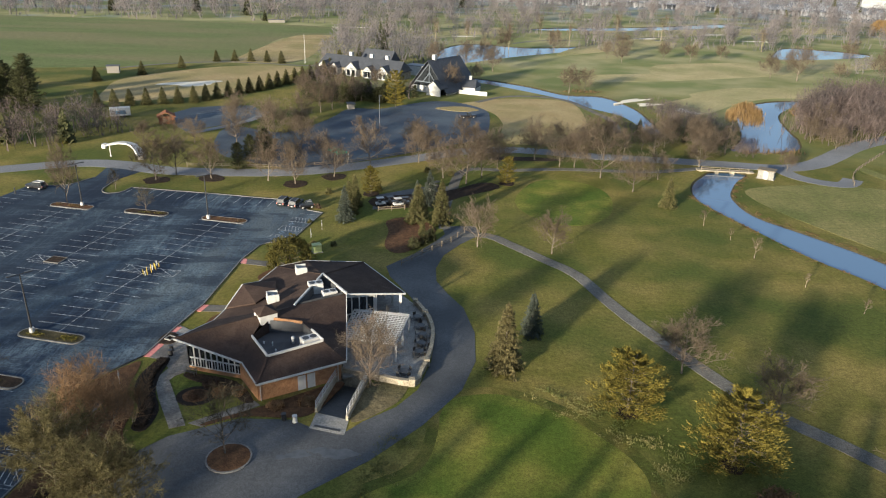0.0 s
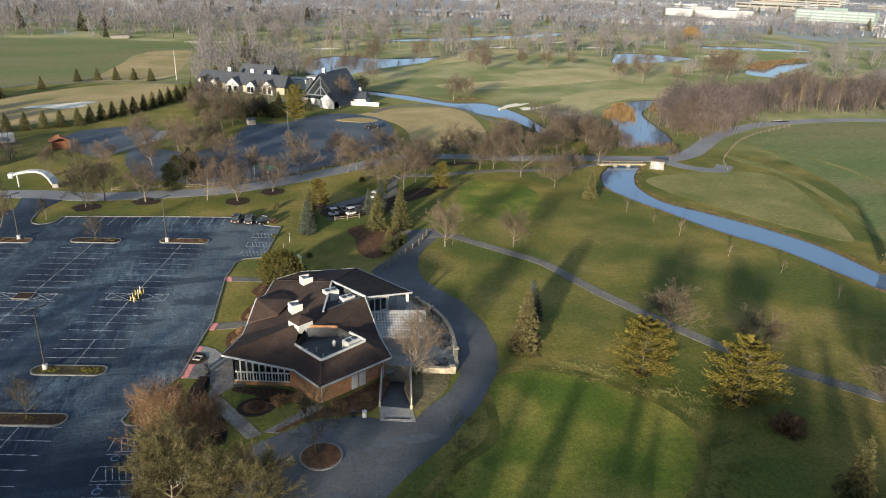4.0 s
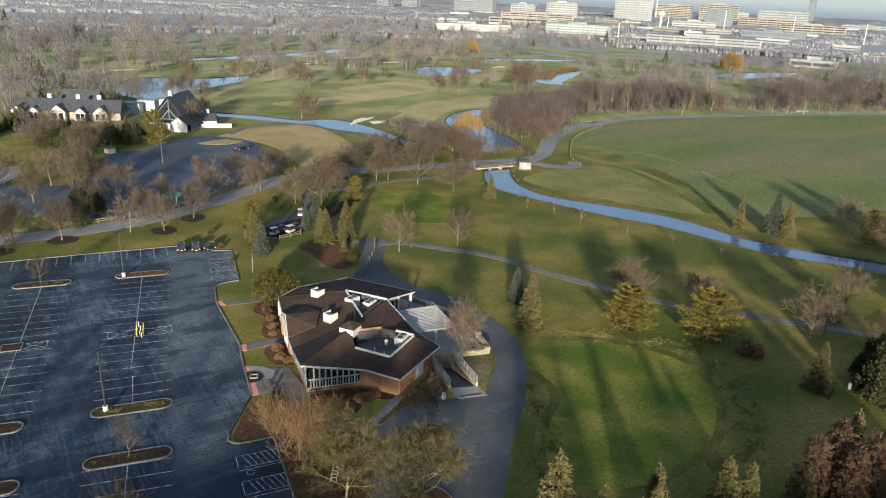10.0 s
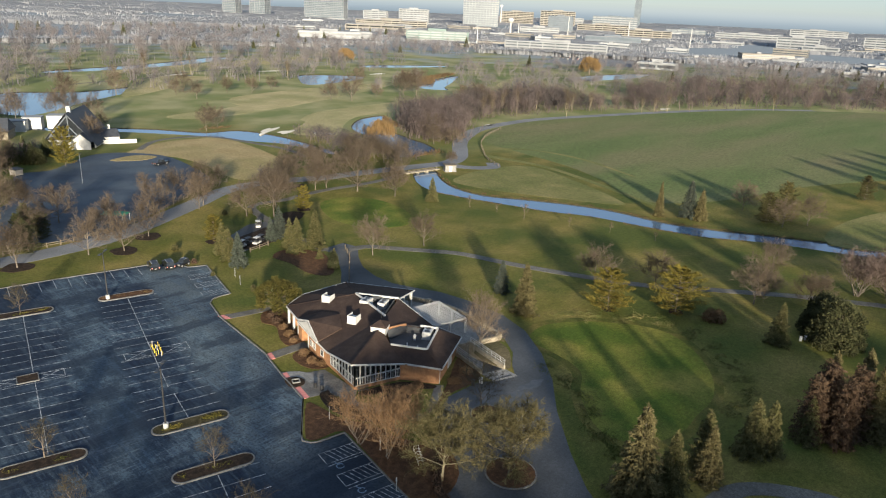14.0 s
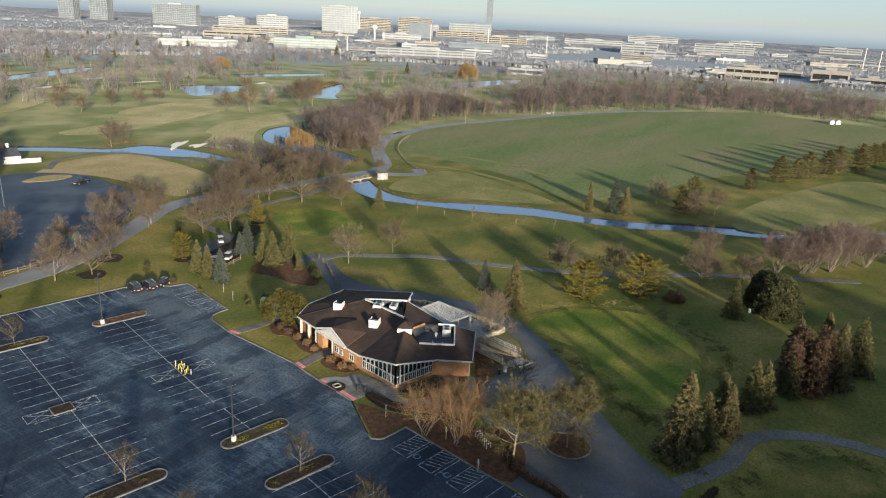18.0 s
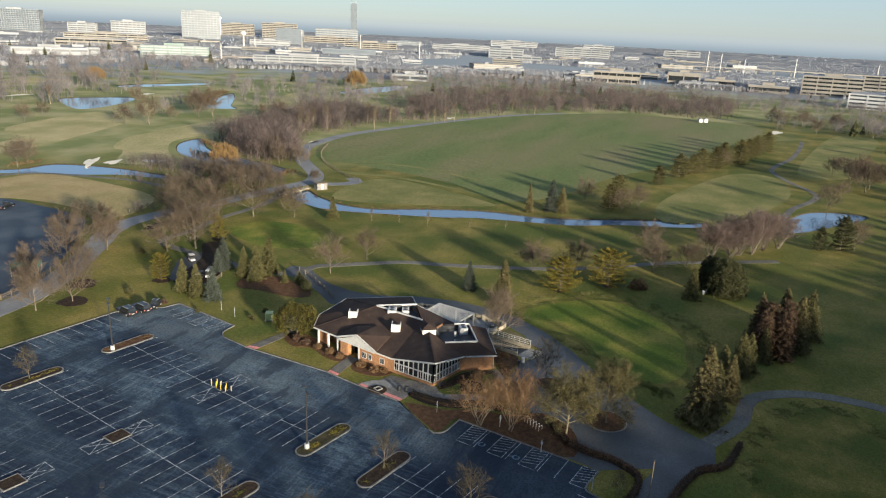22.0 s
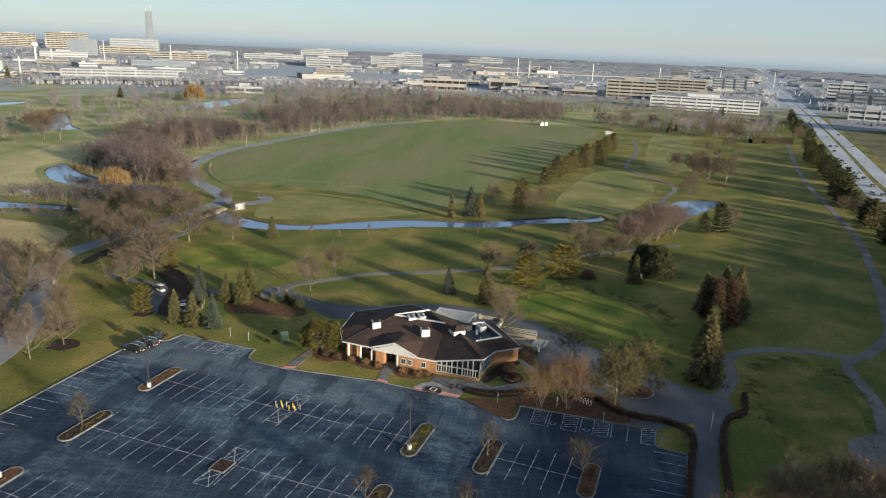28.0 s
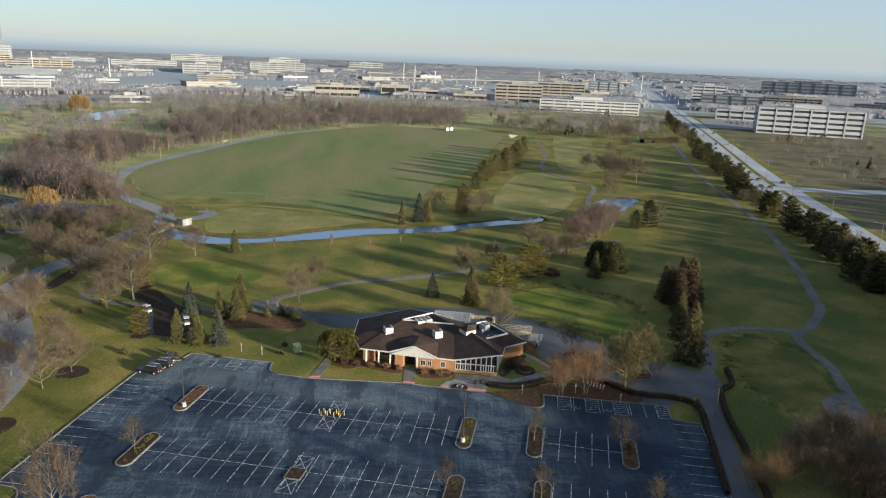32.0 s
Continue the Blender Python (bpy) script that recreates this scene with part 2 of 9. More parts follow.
M_BARK = mat("tree_bark", (0.080, 0.066, 0.052), (0.140, 0.116, 0.092), 0.4, 0.9, 0.3)
M_BARKPALE = mat("pale_bark", (0.120, 0.102, 0.066), (0.190, 0.162, 0.108), 0.6, 0.9)
M_TWIG = thin(mat("bare_twig", (0.092, 0.070, 0.050), (0.156, 0.120, 0.086), 1.5, 0.95, vary=0.2))
M_TWIGDARK = thin(mat("dark_twig", (0.052, 0.044, 0.028), (0.090, 0.076, 0.050), 1.5, 0.95, vary=0.15))
M_TWIGRED = thin(mat("reddish_twig", (0.140, 0.086, 0.046), (0.228, 0.144, 0.080), 1.5, 0.95, vary=0.15))
M_TWIGOLIVE = thin(mat("olive_twig", (0.060, 0.052, 0.024), (0.130, 0.112, 0.054), 0.7, 0.95, vary=0.1, lo=0.42, hi=0.58))
M_TWIGPINK = thin(mat("pinkish_twig", (0.118, 0.088, 0.075), (0.180, 0.136, 0.118), 1.5, 0.95, vary=0.1))
M_WOOD = thin(mat("wood_twig", (0.096, 0.074, 0.066), (0.182, 0.142, 0.128), 5.0, 0.95, c3=(0.088, 0.074, 0.070), size3=16.0, lo=0.4, hi=0.6))
M_ROAD = mat("road_asphalt", (0.175, 0.177, 0.184), (0.225, 0.226, 0.230), 3.5, 0.85, 0.1, c3=(0.145, 0.148, 0.156), size3=14.0, fine=0.3)
# paler, greyer copy of wood_twig with distance haze painted in
M_FARWOOD = thin(mat("hazed_far_twig", (0.150, 0.132, 0.128), (0.225, 0.198, 0.190), 14.0, 0.95, c3=(0.136, 0.126, 0.130), size3=60.0, lo=0.4, hi=0.6))
M_HEDGE = mat("winter_hedge", (0.066, 0.042, 0.029), (0.112, 0.071, 0.048), 0.5, 0.95, 0.4, fine=0.15)
# the pale blue-grey of distance haze is put into this twig colour
M_HAZEWOOD = thin(mat("hazed_horizon_twig", (0.300, 0.302, 0.312), (0.355, 0.354, 0.360), 60.0, 0.95, c3=(0.270, 0.274, 0.286), size3=300.0))
M_WILLOW = thin(mat("willow_gold", (0.185, 0.118, 0.052), (0.255, 0.168, 0.080), 1.5, 0.95))
M_SPRUCE = thin(mat("spruce_needle", (0.078, 0.078, 0.031), (0.160, 0.144, 0.062), 0.8, 0.95, vary=0.25, fine=0.3), 0.3)
M_BLUESPR = thin(mat("blue_spruce_needle", (0.058, 0.072, 0.056), (0.112, 0.126, 0.100), 0.7, 0.95, vary=0.15, fine=0.3), 0.3)
M_TANSPR = thin(mat("tan_spruce_needle", (0.116, 0.100, 0.044), (0.196, 0.166, 0.078), 0.8, 0.9, vary=0.15, fine=0.3), 0.3)
M_PINE = thin(mat("pine_needle", (0.096, 0.084, 0.018), (0.220, 0.174, 0.036), 0.9, 0.95, vary=0.2, fine=0.35), 0.3)
M_DOMEPINE = thin(mat("dome_pine_needle", (0.062, 0.058, 0.016), (0.138, 0.118, 0.031), 0.9, 0.95, fine=0.35), 0.3)
M_OLIVEPINE = thin(mat("olive_pine_needle", (0.090, 0.084, 0.034), (0.168, 0.144, 0.060), 0.9, 0.95, vary=0.3, fine=0.35), 0.35)
M_DARKPINE = thin(mat("dark_conifer_needle", (0.058, 0.065, 0.030), (0.118, 0.117, 0.054), 0.9, 0.95, vary=0.25, fine=0.35), 0.35)
M_COPPER = thin(mat("copper_foliage", (0.070, 0.046, 0.030), (0.132, 0.086, 0.054), 0.9, 0.95, vary=0.3, fine=0.3), 0.3)
M_ROOF = mat("brown_shingle", (0.056, 0.036, 0.028), (0.082, 0.055, 0.042), 1.4, 0.9, 0.3, c3=(0.046, 0.031, 0.026), size3=5.0, fine=0.25)
M_SLATE = mat("dark_slate_roof", (0.030, 0.034, 0.042), (0.048, 0.052, 0.062), 1.5, 0.7, 0.3, fine=0.3)
M_BRICK = mat("tan_brick", (0.300, 0.150, 0.075), (0.390, 0.205, 0.105), 0.5, 0.9, 0.3, fine=0.15)
M_WHITE = mat("white_trim", (0.33, 0.325, 0.31), (0.40, 0.39, 0.37), 1.0, 0.6)
M_STONEW = mat("pale_stone_wall", (0.26, 0.225, 0.165), (0.36, 0.315, 0.24), 0.8, 0.9, 0.4, fine=0.3)
M_FLATROOF = mat("flat_roof_membrane", (0.014, 0.016, 0.020), (0.030, 0.032, 0.036), 1.5, 0.8, 0.1, c3=(0.045, 0.046, 0.05), size3=4.0)
M_METAL = mat("grey_metal", (0.36, 0.36, 0.36), (0.46, 0.46, 0.45), 0.8, 0.45, metal=0.5)
M_BLACK = mat("black_metal", (0.012, 0.012, 0.013), (0.02, 0.02, 0.021), 0.5, 0.45)
M_CARBLACK = mat("black_car_paint", (0.006, 0.006, 0.007), (0.009, 0.009, 0.010), 1.0, 0.32)
M_CARGREY = mat("grey_car_paint", (0.10, 0.11, 0.12), (0.13, 0.14, 0.15), 1.0, 0.25, metal=0.4)
M_TYRE = mat("tyre_rubber", (0.012, 0.012, 0.012), (0.02, 0.02, 0.02), 0.2, 0.9)
M_GLASS = mat("dark_window", (0.010, 0.012, 0.014), (0.020, 0.023, 0.026), 2.0, 0.08)
M_RAIL = mat("weathered_wood", (0.105, 0.085, 0.062), (0.165, 0.135, 0.100), 0.5, 0.9, 0.2)
M_TUBE = mat("sapling_bark", (0.13, 0.10, 0.075), (0.19, 0.15, 0.115), 0.5, 0.9)
M_GREENBOX = mat("green_cabinet_paint", (0.21, 0.25, 0.10), (0.27, 0.30, 0.14), 0.5, 0.6)
M_TARP = mat("green_canvas", (0.015, 0.16, 0.10), (0.025, 0.21, 0.14), 0.6, 0.8)
M_OFFICE = mat("office_panel", (0.165, 0.172, 0.180), (0.205, 0.212, 0.220), 20.0, 0.8, vary=0.16)
M_WHITEPANEL = mat("white_office_panel", (0.200, 0.206, 0.212), (0.245, 0.250, 0.256), 12.0, 0.7, vary=0.12)
# white panel lightened in colour to make up for facades with little sun
M_BRIGHTPANEL = mat("brightened_white_panel", (0.30, 0.305, 0.31), (0.36, 0.365, 0.37), 12.0, 0.7, vary=0.08)
M_BEIGE = mat("beige_precast", (0.150, 0.138, 0.120), (0.190, 0.175, 0.154), 15.0, 0.85, vary=0.14)
M_DARKGLASS = mat("office_window", (0.026, 0.033, 0.041), (0.044, 0.052, 0.062), 8.0, 0.3)
M_GREENGLASS = mat("green_tinted_glass", (0.060, 0.100, 0.090), (0.080, 0.125, 0.112), 10.0, 0.4)
M_BLUEGLASS = mat("blue_grey_glass", (0.050, 0.066, 0.082), (0.074, 0.092, 0.108), 8.0, 0.35)
M_FARROOF = mat("pale_flat_roof", (0.150, 0.158, 0.166), (0.190, 0.198, 0.206), 20.0, 0.8)
M_DARKCLAD = mat("dark_cladding", (0.060, 0.075, 0.095), (0.085, 0.10, 0.12), 10.0, 0.6)
M_ORANGE = mat("orange_brick", (0.14, 0.055, 0.028), (0.18, 0.075, 0.04), 1.0, 0.9)


def water_material():
    m = bpy.data.materials.new("still_water")
    m.use_nodes = True
    nt = m.node_tree
    b = nt.nodes["Principled BSDF"]
    b.inputs["Base Color"].default_value = (0.055, 0.105, 0.170, 1)
    b.inputs["Roughness"].default_value = 0.04
    b.inputs["IOR"].default_value = 1.45
    b.inputs["Specular IOR Level"].default_value = 1.0
    n = nt.nodes.new("ShaderNodeTexNoise")
    n.inputs["Scale"].default_value = 0.6
    geo = nt.nodes.new("ShaderNodeNewGeometry")
    nt.links.new(geo.outputs["Position"], n.inputs["Vector"])
    bp = nt.nodes.new("ShaderNodeBump")
    bp.inputs["Strength"].default_value = 0.05
    nt.links.new(n.outputs["Fac"], bp.inputs["Height"])
    nt.links.new(bp.outputs[0], b.inputs["Normal"])
    return m


M_WATER = water_material()


def lot_material():
    """Worn blue-black asphalt: long pale scuffs both ways, cloudy dry patches, dark sealed bays."""
    m = bpy.data.materials.new("worn_asphalt")
    m.use_nodes = True
    nt = m.node_tree
    b = nt.nodes["Principled BSDF"]
    geo = nt.nodes.new("ShaderNodeNewGeometry")

    def layer(scale, size, turn, lo, hi, detail=6.0, rough=0.6):
        mp = nt.nodes.new("ShaderNodeMapping")
        mp.inputs["Scale"].default_value = scale
        mp.inputs["Rotation"].default_value = (0, 0, radians(turn))
        nt.links.new(geo.outputs["Position"], mp.inputs["Vector"])
        n = nt.nodes.new("ShaderNodeTexNoise")
        n.inputs["Scale"].default_value = 1.0 / size
        n.inputs["Detail"].default_value = detail
        n.inputs["Roughness"].default_value = rough
        nt.links.new(mp.outputs[0], n.inputs["Vector"])
        r = nt.nodes.new("ShaderNodeMapRange")
        r.inputs["From Min"].default_value, r.inputs["From Max"].default_value = lo, hi
        nt.links.new(n.outputs["Fac"], r.inputs["Value"])
        return r.outputs[0]

    def times(a, z):
        q = nt.nodes.new("ShaderNodeMath")
        q.operation = "MULTIPLY"
        for k, v in ((0, a), (1, z)):
            if isinstance(v, float):
                q.inputs[k].default_value = v
            else:
                nt.links.new(v, q.inputs[k])
        return q.outputs[0]

    def mix(fac, a, z):
        x = nt.nodes.new("ShaderNodeMix")
        x.data_type = "RGBA"
        nt.links.new(fac, x.inputs[0])
        for k, v in ((6, a), (7, z)):
            if isinstance(v, tuple):
                x.inputs[k].default_value = (*v, 1)
            else:
                nt.links.new(v, x.inputs[k])
        return x.outputs[2]

    cloud = layer((1, 1, 1), 17.0, 0, 0.44, 0.60)
    scuff = layer((1.0, 0.10, 1), 1.0, -LOT_TURN, 0.48, 0.60, 8.0, 0.7)
    cross = layer((0.12, 1.0, 1), 1.8, -LOT_TURN, 0.52, 0.62, 8.0, 0.7)
    mott = layer((1, 0.5, 1), 2.6, 20, 0.48, 0.58, 10.0, 0.78)
    seal = layer((0.25, 1.0, 1), 6.0, -LOT_TURN + 4, 0.52, 0.58)
    col = mix(cloud, (0.0026, 0.0080, 0.0210), (0.0085, 0.0195, 0.0390))
    bays = nt.nodes.new("ShaderNodeVectorMath")            # distance from the middle line of the nearest stall row
    bays.operation = "DOT_PRODUCT"
    bays.inputs[1].default_value = (math.cos(radians(LOT_TURN)), math.sin(radians(LOT_TURN)), 0)
    nt.links.new(geo.outputs["Position"], bays.inputs[0])
    fold = nt.nodes.new("ShaderNodeMath")
    fold.operation = "PINGPONG"
    fold.inputs[1].default_value = 8.85
    shift = nt.nodes.new("ShaderNodeMath")
    shift.inputs[1].default_value = 75.2 + 17.7 * 10
    nt.links.new(bays.outputs["Value"], shift.inputs[0])
    nt.links.new(shift.outputs[0], fold.inputs[0])
    edge = nt.nodes.new("ShaderNodeMapRange")
    edge.inputs["From Min"].default_value, edge.inputs["From Max"].default_value = 4.4, 7.2
    nt.links.new(fold.outputs[0], edge.inputs["Value"])
    col = mix(times(edge.outputs[0], 0.70), col, (0.027, 0.044, 0.062))
    worn = nt.nodes.new("ShaderNodeMapRange")              # the lane along the building carries most of the traffic
    worn.inputs["From Min"].default_value, worn.inputs["From Max"].default_value = -72.5, -69.5
    nt.links.new(bays.outputs["Value"], worn.inputs["Value"])
    drift = layer((1.0, 0.45, 1), 9.0, -LOT_TURN, 0.34, 0.56, 7.0, 0.62)
    col = mix(times(times(worn.outputs[0], drift), 0.90), col, (0.074, 0.091, 0.099))
    col = mix(times(scuff, 0.36), col, (0.034, 0.060, 0.098))
    col = mix(times(cross, 0.26), col, (0.080, 0.108, 0.142))
    track = layer((1.0, 0.045, 1), 0.75, -LOT_TURN, 0.555, 0.600, 4.0, 0.55)
    skid = layer((0.07, 1.0, 1), 0.45, -LOT_TURN + 3, 0.570, 0.610, 4.0, 0.55)
    wash = layer((1, 0.7, 1), 23.0, 30, 0.42, 0.58, 4.0, 0.5)
    col = mix(times(times(track, wash), 0.45), col, (0.080, 0.110, 0.134))
    col = mix(times(times(times(skid, wash), edge.outputs[0]), 0.65), col, (0.120, 0.150, 0.172))
    col = mix(times(times(mott, cloud), 0.62), col, (0.115, 0.158, 0.182))
    grit = layer((1.0, 0.16, 1), 0.42, -LOT_TURN, 0.53, 0.60, 4.0, 0.8)
    rub = layer((0.16, 1.0, 1), 0.50, -LOT_TURN + 8, 0.55, 0.61, 4.0, 0.8)
    col = mix(times(times(grit, wash), 0.45), col, (0.090, 0.122, 0.150))
    col = mix(times(times(rub, cloud), 0.42), col, (0.130, 0.160, 0.182))
    shade_along = nt.nodes.new("ShaderNodeVectorMath")           # tree shade over the lower end, put into the colour
    shade_along.operation = "DOT_PRODUCT"
    shade_along.inputs[1].default_value = (-math.sin(radians(LOT_TURN)), math.cos(radians(LOT_TURN)), 0)
    nt.links.new(geo.outputs["Position"], shade_along.inputs[0])
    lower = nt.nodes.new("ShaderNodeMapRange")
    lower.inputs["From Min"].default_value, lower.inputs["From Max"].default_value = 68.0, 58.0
    nt.links.new(shade_along.outputs["Value"], lower.inputs["Value"])
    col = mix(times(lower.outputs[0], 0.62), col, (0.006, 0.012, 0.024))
    west = nt.nodes.new("ShaderNodeMapRange")              # the outer rows are darkened in colour too, for the shade there
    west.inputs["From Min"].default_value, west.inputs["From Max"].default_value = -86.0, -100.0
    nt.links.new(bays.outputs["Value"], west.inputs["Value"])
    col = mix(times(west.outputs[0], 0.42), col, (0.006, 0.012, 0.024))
    col = mix(times(seal, 0.60), col, (0.006, 0.012, 0.024))
    col = mix(times(layer((1, 1, 1), 0.35, 0, 0.50, 0.60, 3.0), 0.55), col, (0.007, 0.012, 0.020))
    nt.links.new(col, b.inputs["Base Color"])
    b.inputs["Roughness"].default_value = 0.8
    b.inputs["Specular IOR Level"].default_value = 0.2
    return m


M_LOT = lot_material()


# ---- geometry helpers ----
def obj(name, bm, material, parent=None, label=""):
    me = bpy.data.meshes.new(name)
    bm.to_mesh(me)
    bm.free()
    for x in material if isinstance(material, (list, tuple)) else [material]:
        me.materials.append(x)
    ob = new(name, me)
    if parent:
        ob.parent = parent
    if label:
        ob["label"] = label
    return ob


def part(name, bm, material, parent, label=""):
    return obj(name, bm, material, parent, label)


def raw(name, vs, fs, material, parent=None):
    me = bpy.data.meshes.new(name)
    me.from_pydata(vs, [], fs)
    for x in material if isinstance(material, (list, tuple)) else [material]:
        me.materials.append(x)
    ob = new(name, me)
    if parent:
        ob.parent = parent
    return ob


def thing(name, m, label, category, group=""):
    e = new(name)
    e.matrix_world = m
    return tagged(e, label, category, group)


def ground_piece(ob, label, category):
    return tagged(ob, label, category, kind="structure")


def box(bm, x0, y0, z0, x1, y1, z1, bevel=0.0):
    r = bmesh.ops.create_cube(bm, size=1.0)
    bmesh.ops.scale(bm, vec=(x1 - x0, y1 - y0, z1 - z0), verts=r["verts"])
    bmesh.ops.translate(bm, vec=((x0 + x1) / 2, (y0 + y1) / 2, (z0 + z1) / 2), verts=r["verts"])
    if bevel:
        es = list({e for v in r["verts"] for e in v.link_edges})
        bmesh.ops.bevel(bm, geom=es, offset=bevel, segments=1, affect="EDGES")
    return bm


def boxed(*a, **k):
    return box(bmesh.new(), *a, **k)


def tube(bm, a, b, r0, r1=None, n=6, caps=True):
    a, b = Vector(a), Vector(b)
    d = b - a
    r = bmesh.ops.create_cone(bm, cap_ends=caps, segments=n, radius1=r0, radius2=r0 if r1 is None else max(r1, 1e-4), depth=d.length)
    bmesh.ops.transform(bm, matrix=Matrix.Translation((a + b) / 2) @ d.to_track_quat("Z", "Y").to_matrix().to_4x4(), verts=r["verts"])
    return bm


def beam(bm, a, b, w, h):
    """A rectangular bar from a to b, w wide and h high."""
    a, b = Vector(a), Vector(b)
    d = (b - a).normalized()
    s = d.cross(Vector((0, 0, 1)))
    s = (s.normalized() if s.length > 1e-3 else Vector((1, 0, 0))) * w / 2
    u = s.cross(d).normalized() * h / 2
    p = [bm.verts.new(c + q) for c in (a, b) for q in (-s - u, s - u, s + u, -s + u)]
    for f in ((0, 1, 2, 3), (7, 6, 5, 4), (0, 4, 5, 1), (1, 5, 6, 2), (2, 6, 7, 3), (3, 7, 4, 0)):
        bm.faces.new([p[i] for i in f])
    return bm


def smooth(pts, closed=False, n=5):
    """A Catmull-Rom curve through the points."""
    P = [Vector((p[0], p[1])) for p in pts]
    k = len(P)
    out = []
    for i in range(k if closed else k - 1):
        a, b, c, d = (P[(i + j) % k] if closed else P[min(max(i + j, 0), k - 1)] for j in (-1, 0, 1, 2))
        for s in range(n):
            t = s / n
            out.append(0.5 * (2 * b + (c - a) * t + (2 * a - 5 * b + 4 * c - d) * t * t + (3 * b - a - 3 * c + d) * t ** 3))
    if not closed:
        out.append(P[-1])
    return out


def area2(p):
    return sum(a[0] * b[1] - b[0] * a[1] for a, b in zip(p, p[1:] + p[:1]))


def slab(name, outline, material, z=0.03, depth=0.2, closed_smooth=0, parent=None):
    p = smooth(outline, True, closed_smooth) if closed_smooth else [Vector(q) for q in outline]
    if area2(p) < 0:
        p = p[::-1]
    bm = bmesh.new()
    top = [bm.verts.new((q[0], q[1], z)) for q in p]
    low = [bm.verts.new((q[0], q[1], z - depth)) for q in p]
    f = bm.faces.new(top)
    f.normal_update()
    bmesh.ops.triangulate(bm, faces=[f])
    k = len(p)
    for i in range(k):
        bm.faces.new((top[i], low[i], low[(i + 1) % k], top[(i + 1) % k]))
    return obj(name, bm, material, parent)


def offsets(c, closed=False):
    k = len(c)
    ns = []
    for i in range(k):
        a, b = (c[(i - 1) % k], c[(i + 1) % k]) if closed else (c[max(i - 1, 0)], c[min(i + 1, k - 1)])
        d = Vector((b[0] - a[0], b[1] - a[1])).normalized()
        ns.append(Vector((-d.y, d.x)))
    return ns


def ribbon(name, line, width, material, z=0.03, depth=0.15, n=5, widths=None, parent=None):
    c = smooth(line, False, n) if n else [Vector(p) for p in line]
    ns = offsets(c)
    bm = bmesh.new()
    rows = []
    for i, (p, q) in enumerate(zip(c, ns)):
        w = width / 2
        if widths:
            t = i / (len(c) - 1) * (len(widths) - 1)
            j = min(int(t), len(widths) - 2)
            w = (widths[j] + (widths[j + 1] - widths[j]) * (t - j)) / 2
        rows.append([bm.verts.new((*(p + q * w), z - depth)), bm.verts.new((*(p + q * w), z)), bm.verts.new((*(p - q * w), z)), bm.verts.new((*(p - q * w), z - depth))])
    for a, b in zip(rows, rows[1:]):
        for k in range(3):
            bm.faces.new((a[k], a[k + 1], b[k + 1], b[k]))
    return obj(name, bm, material, parent)


def kerb_mesh(line, closed=False, w=0.18, h=0.17, base=0.0):
    c = [Vector(p) for p in line]
    ns = offsets(c, closed)
    bm = bmesh.new()
    rows = [[bm.verts.new((*(p + q * s), zz)) for s, zz in ((w / 2, base), (w / 2, base + h), (-w / 2, base + h), (-w / 2, base))] for p, q in zip(c, ns)]
    for a, b in zip(rows, rows[1:] + (rows[:1] if closed else [])):
        for k in range(3):
            bm.faces.new((a[k], a[k + 1], b[k + 1], b[k]))
    return bm


# ---- ground, water ----
from mathutils.geometry import delaunay_2d_cdt

CREEK = [(84.5, 185.5), (79.5, 178), (76, 172), (72.8, 164), (73, 152), (79.9, 140.5), (86.3, 129.5), (91.4, 115.6), (92.8, 99), (97.8, 86.7), (107.8, 68.5), (115.5, 52), (116.2, 46.5), (111, 46.5), (106, 50.5), (97, 71.5), (88, 85), (84, 98), (79.8, 115.5), (73.8, 127), (68.2, 143.5), (64.3, 156), (63, 165), (66, 175), (71.5, 183), (76, 187)]
POND = [(115.6, 272.8), (137, 292), (155, 294), (136, 274), (127, 259), (120.7, 236.4), (118, 224.5), (110, 211), (90, 209.4), (99, 226), (107, 248)]
STREAM = [(-8, 352), (10, 338), (26, 327), (41, 314), (54, 297), (69, 294), (76, 273), (76.5, 250), (75, 231), (71, 229), (69.5, 245), (67, 257), (59, 269), (53, 283), (40, 299), (24, 316), (8, 328), (-10, 344)]
POND_EAST = [(135, 21), (156.5, 11.5), (163, -3), (158, -8.5), (141, 2), (127, 11), (118.5, 19), (122, 22)]
LAKE = [(10, 450), (28, 464), (58.6, 452), (104.5, 472), (155, 516), (147, 492), (90, 444), (45, 408), (20, 383), (6, 377), (-2, 400)]
LAKE_B = [(238, 487), (275, 462), (252, 439), (202, 426), (212, 455)]
LAKE_C = [(262, 378), (285, 405), (308, 416), (358, 434), (322, 403), (284, 376), (272, 362)]
LAKE_D = [(438, 378), (470, 384), (501, 386), (571, 373), (524, 354), (470, 352), (430, 360)]
LAKE_E = [(90, 560), (190, 590), (260, 640), (250, 655), (170, 608), (80, 575)]
LAKE_F = [(330, 520), (400, 500), (420, 512), (350, 540)]
LAKE_G = [(540, 190), (566, 176), (560, 150), (548, 160), (535, 178)]
WATERS = [smooth(w, True, 4) for w in (CREEK, POND, STREAM, POND_EAST, LAKE, LAKE_B, LAKE_C, LAKE_D, LAKE_E, LAKE_F, LAKE_G)]
RAMP = [(-14.9, 74.6), (-10.9, 73.2), (-9.0, 82.6), (-12.9, 83.9)]
LEVEL = -0.30


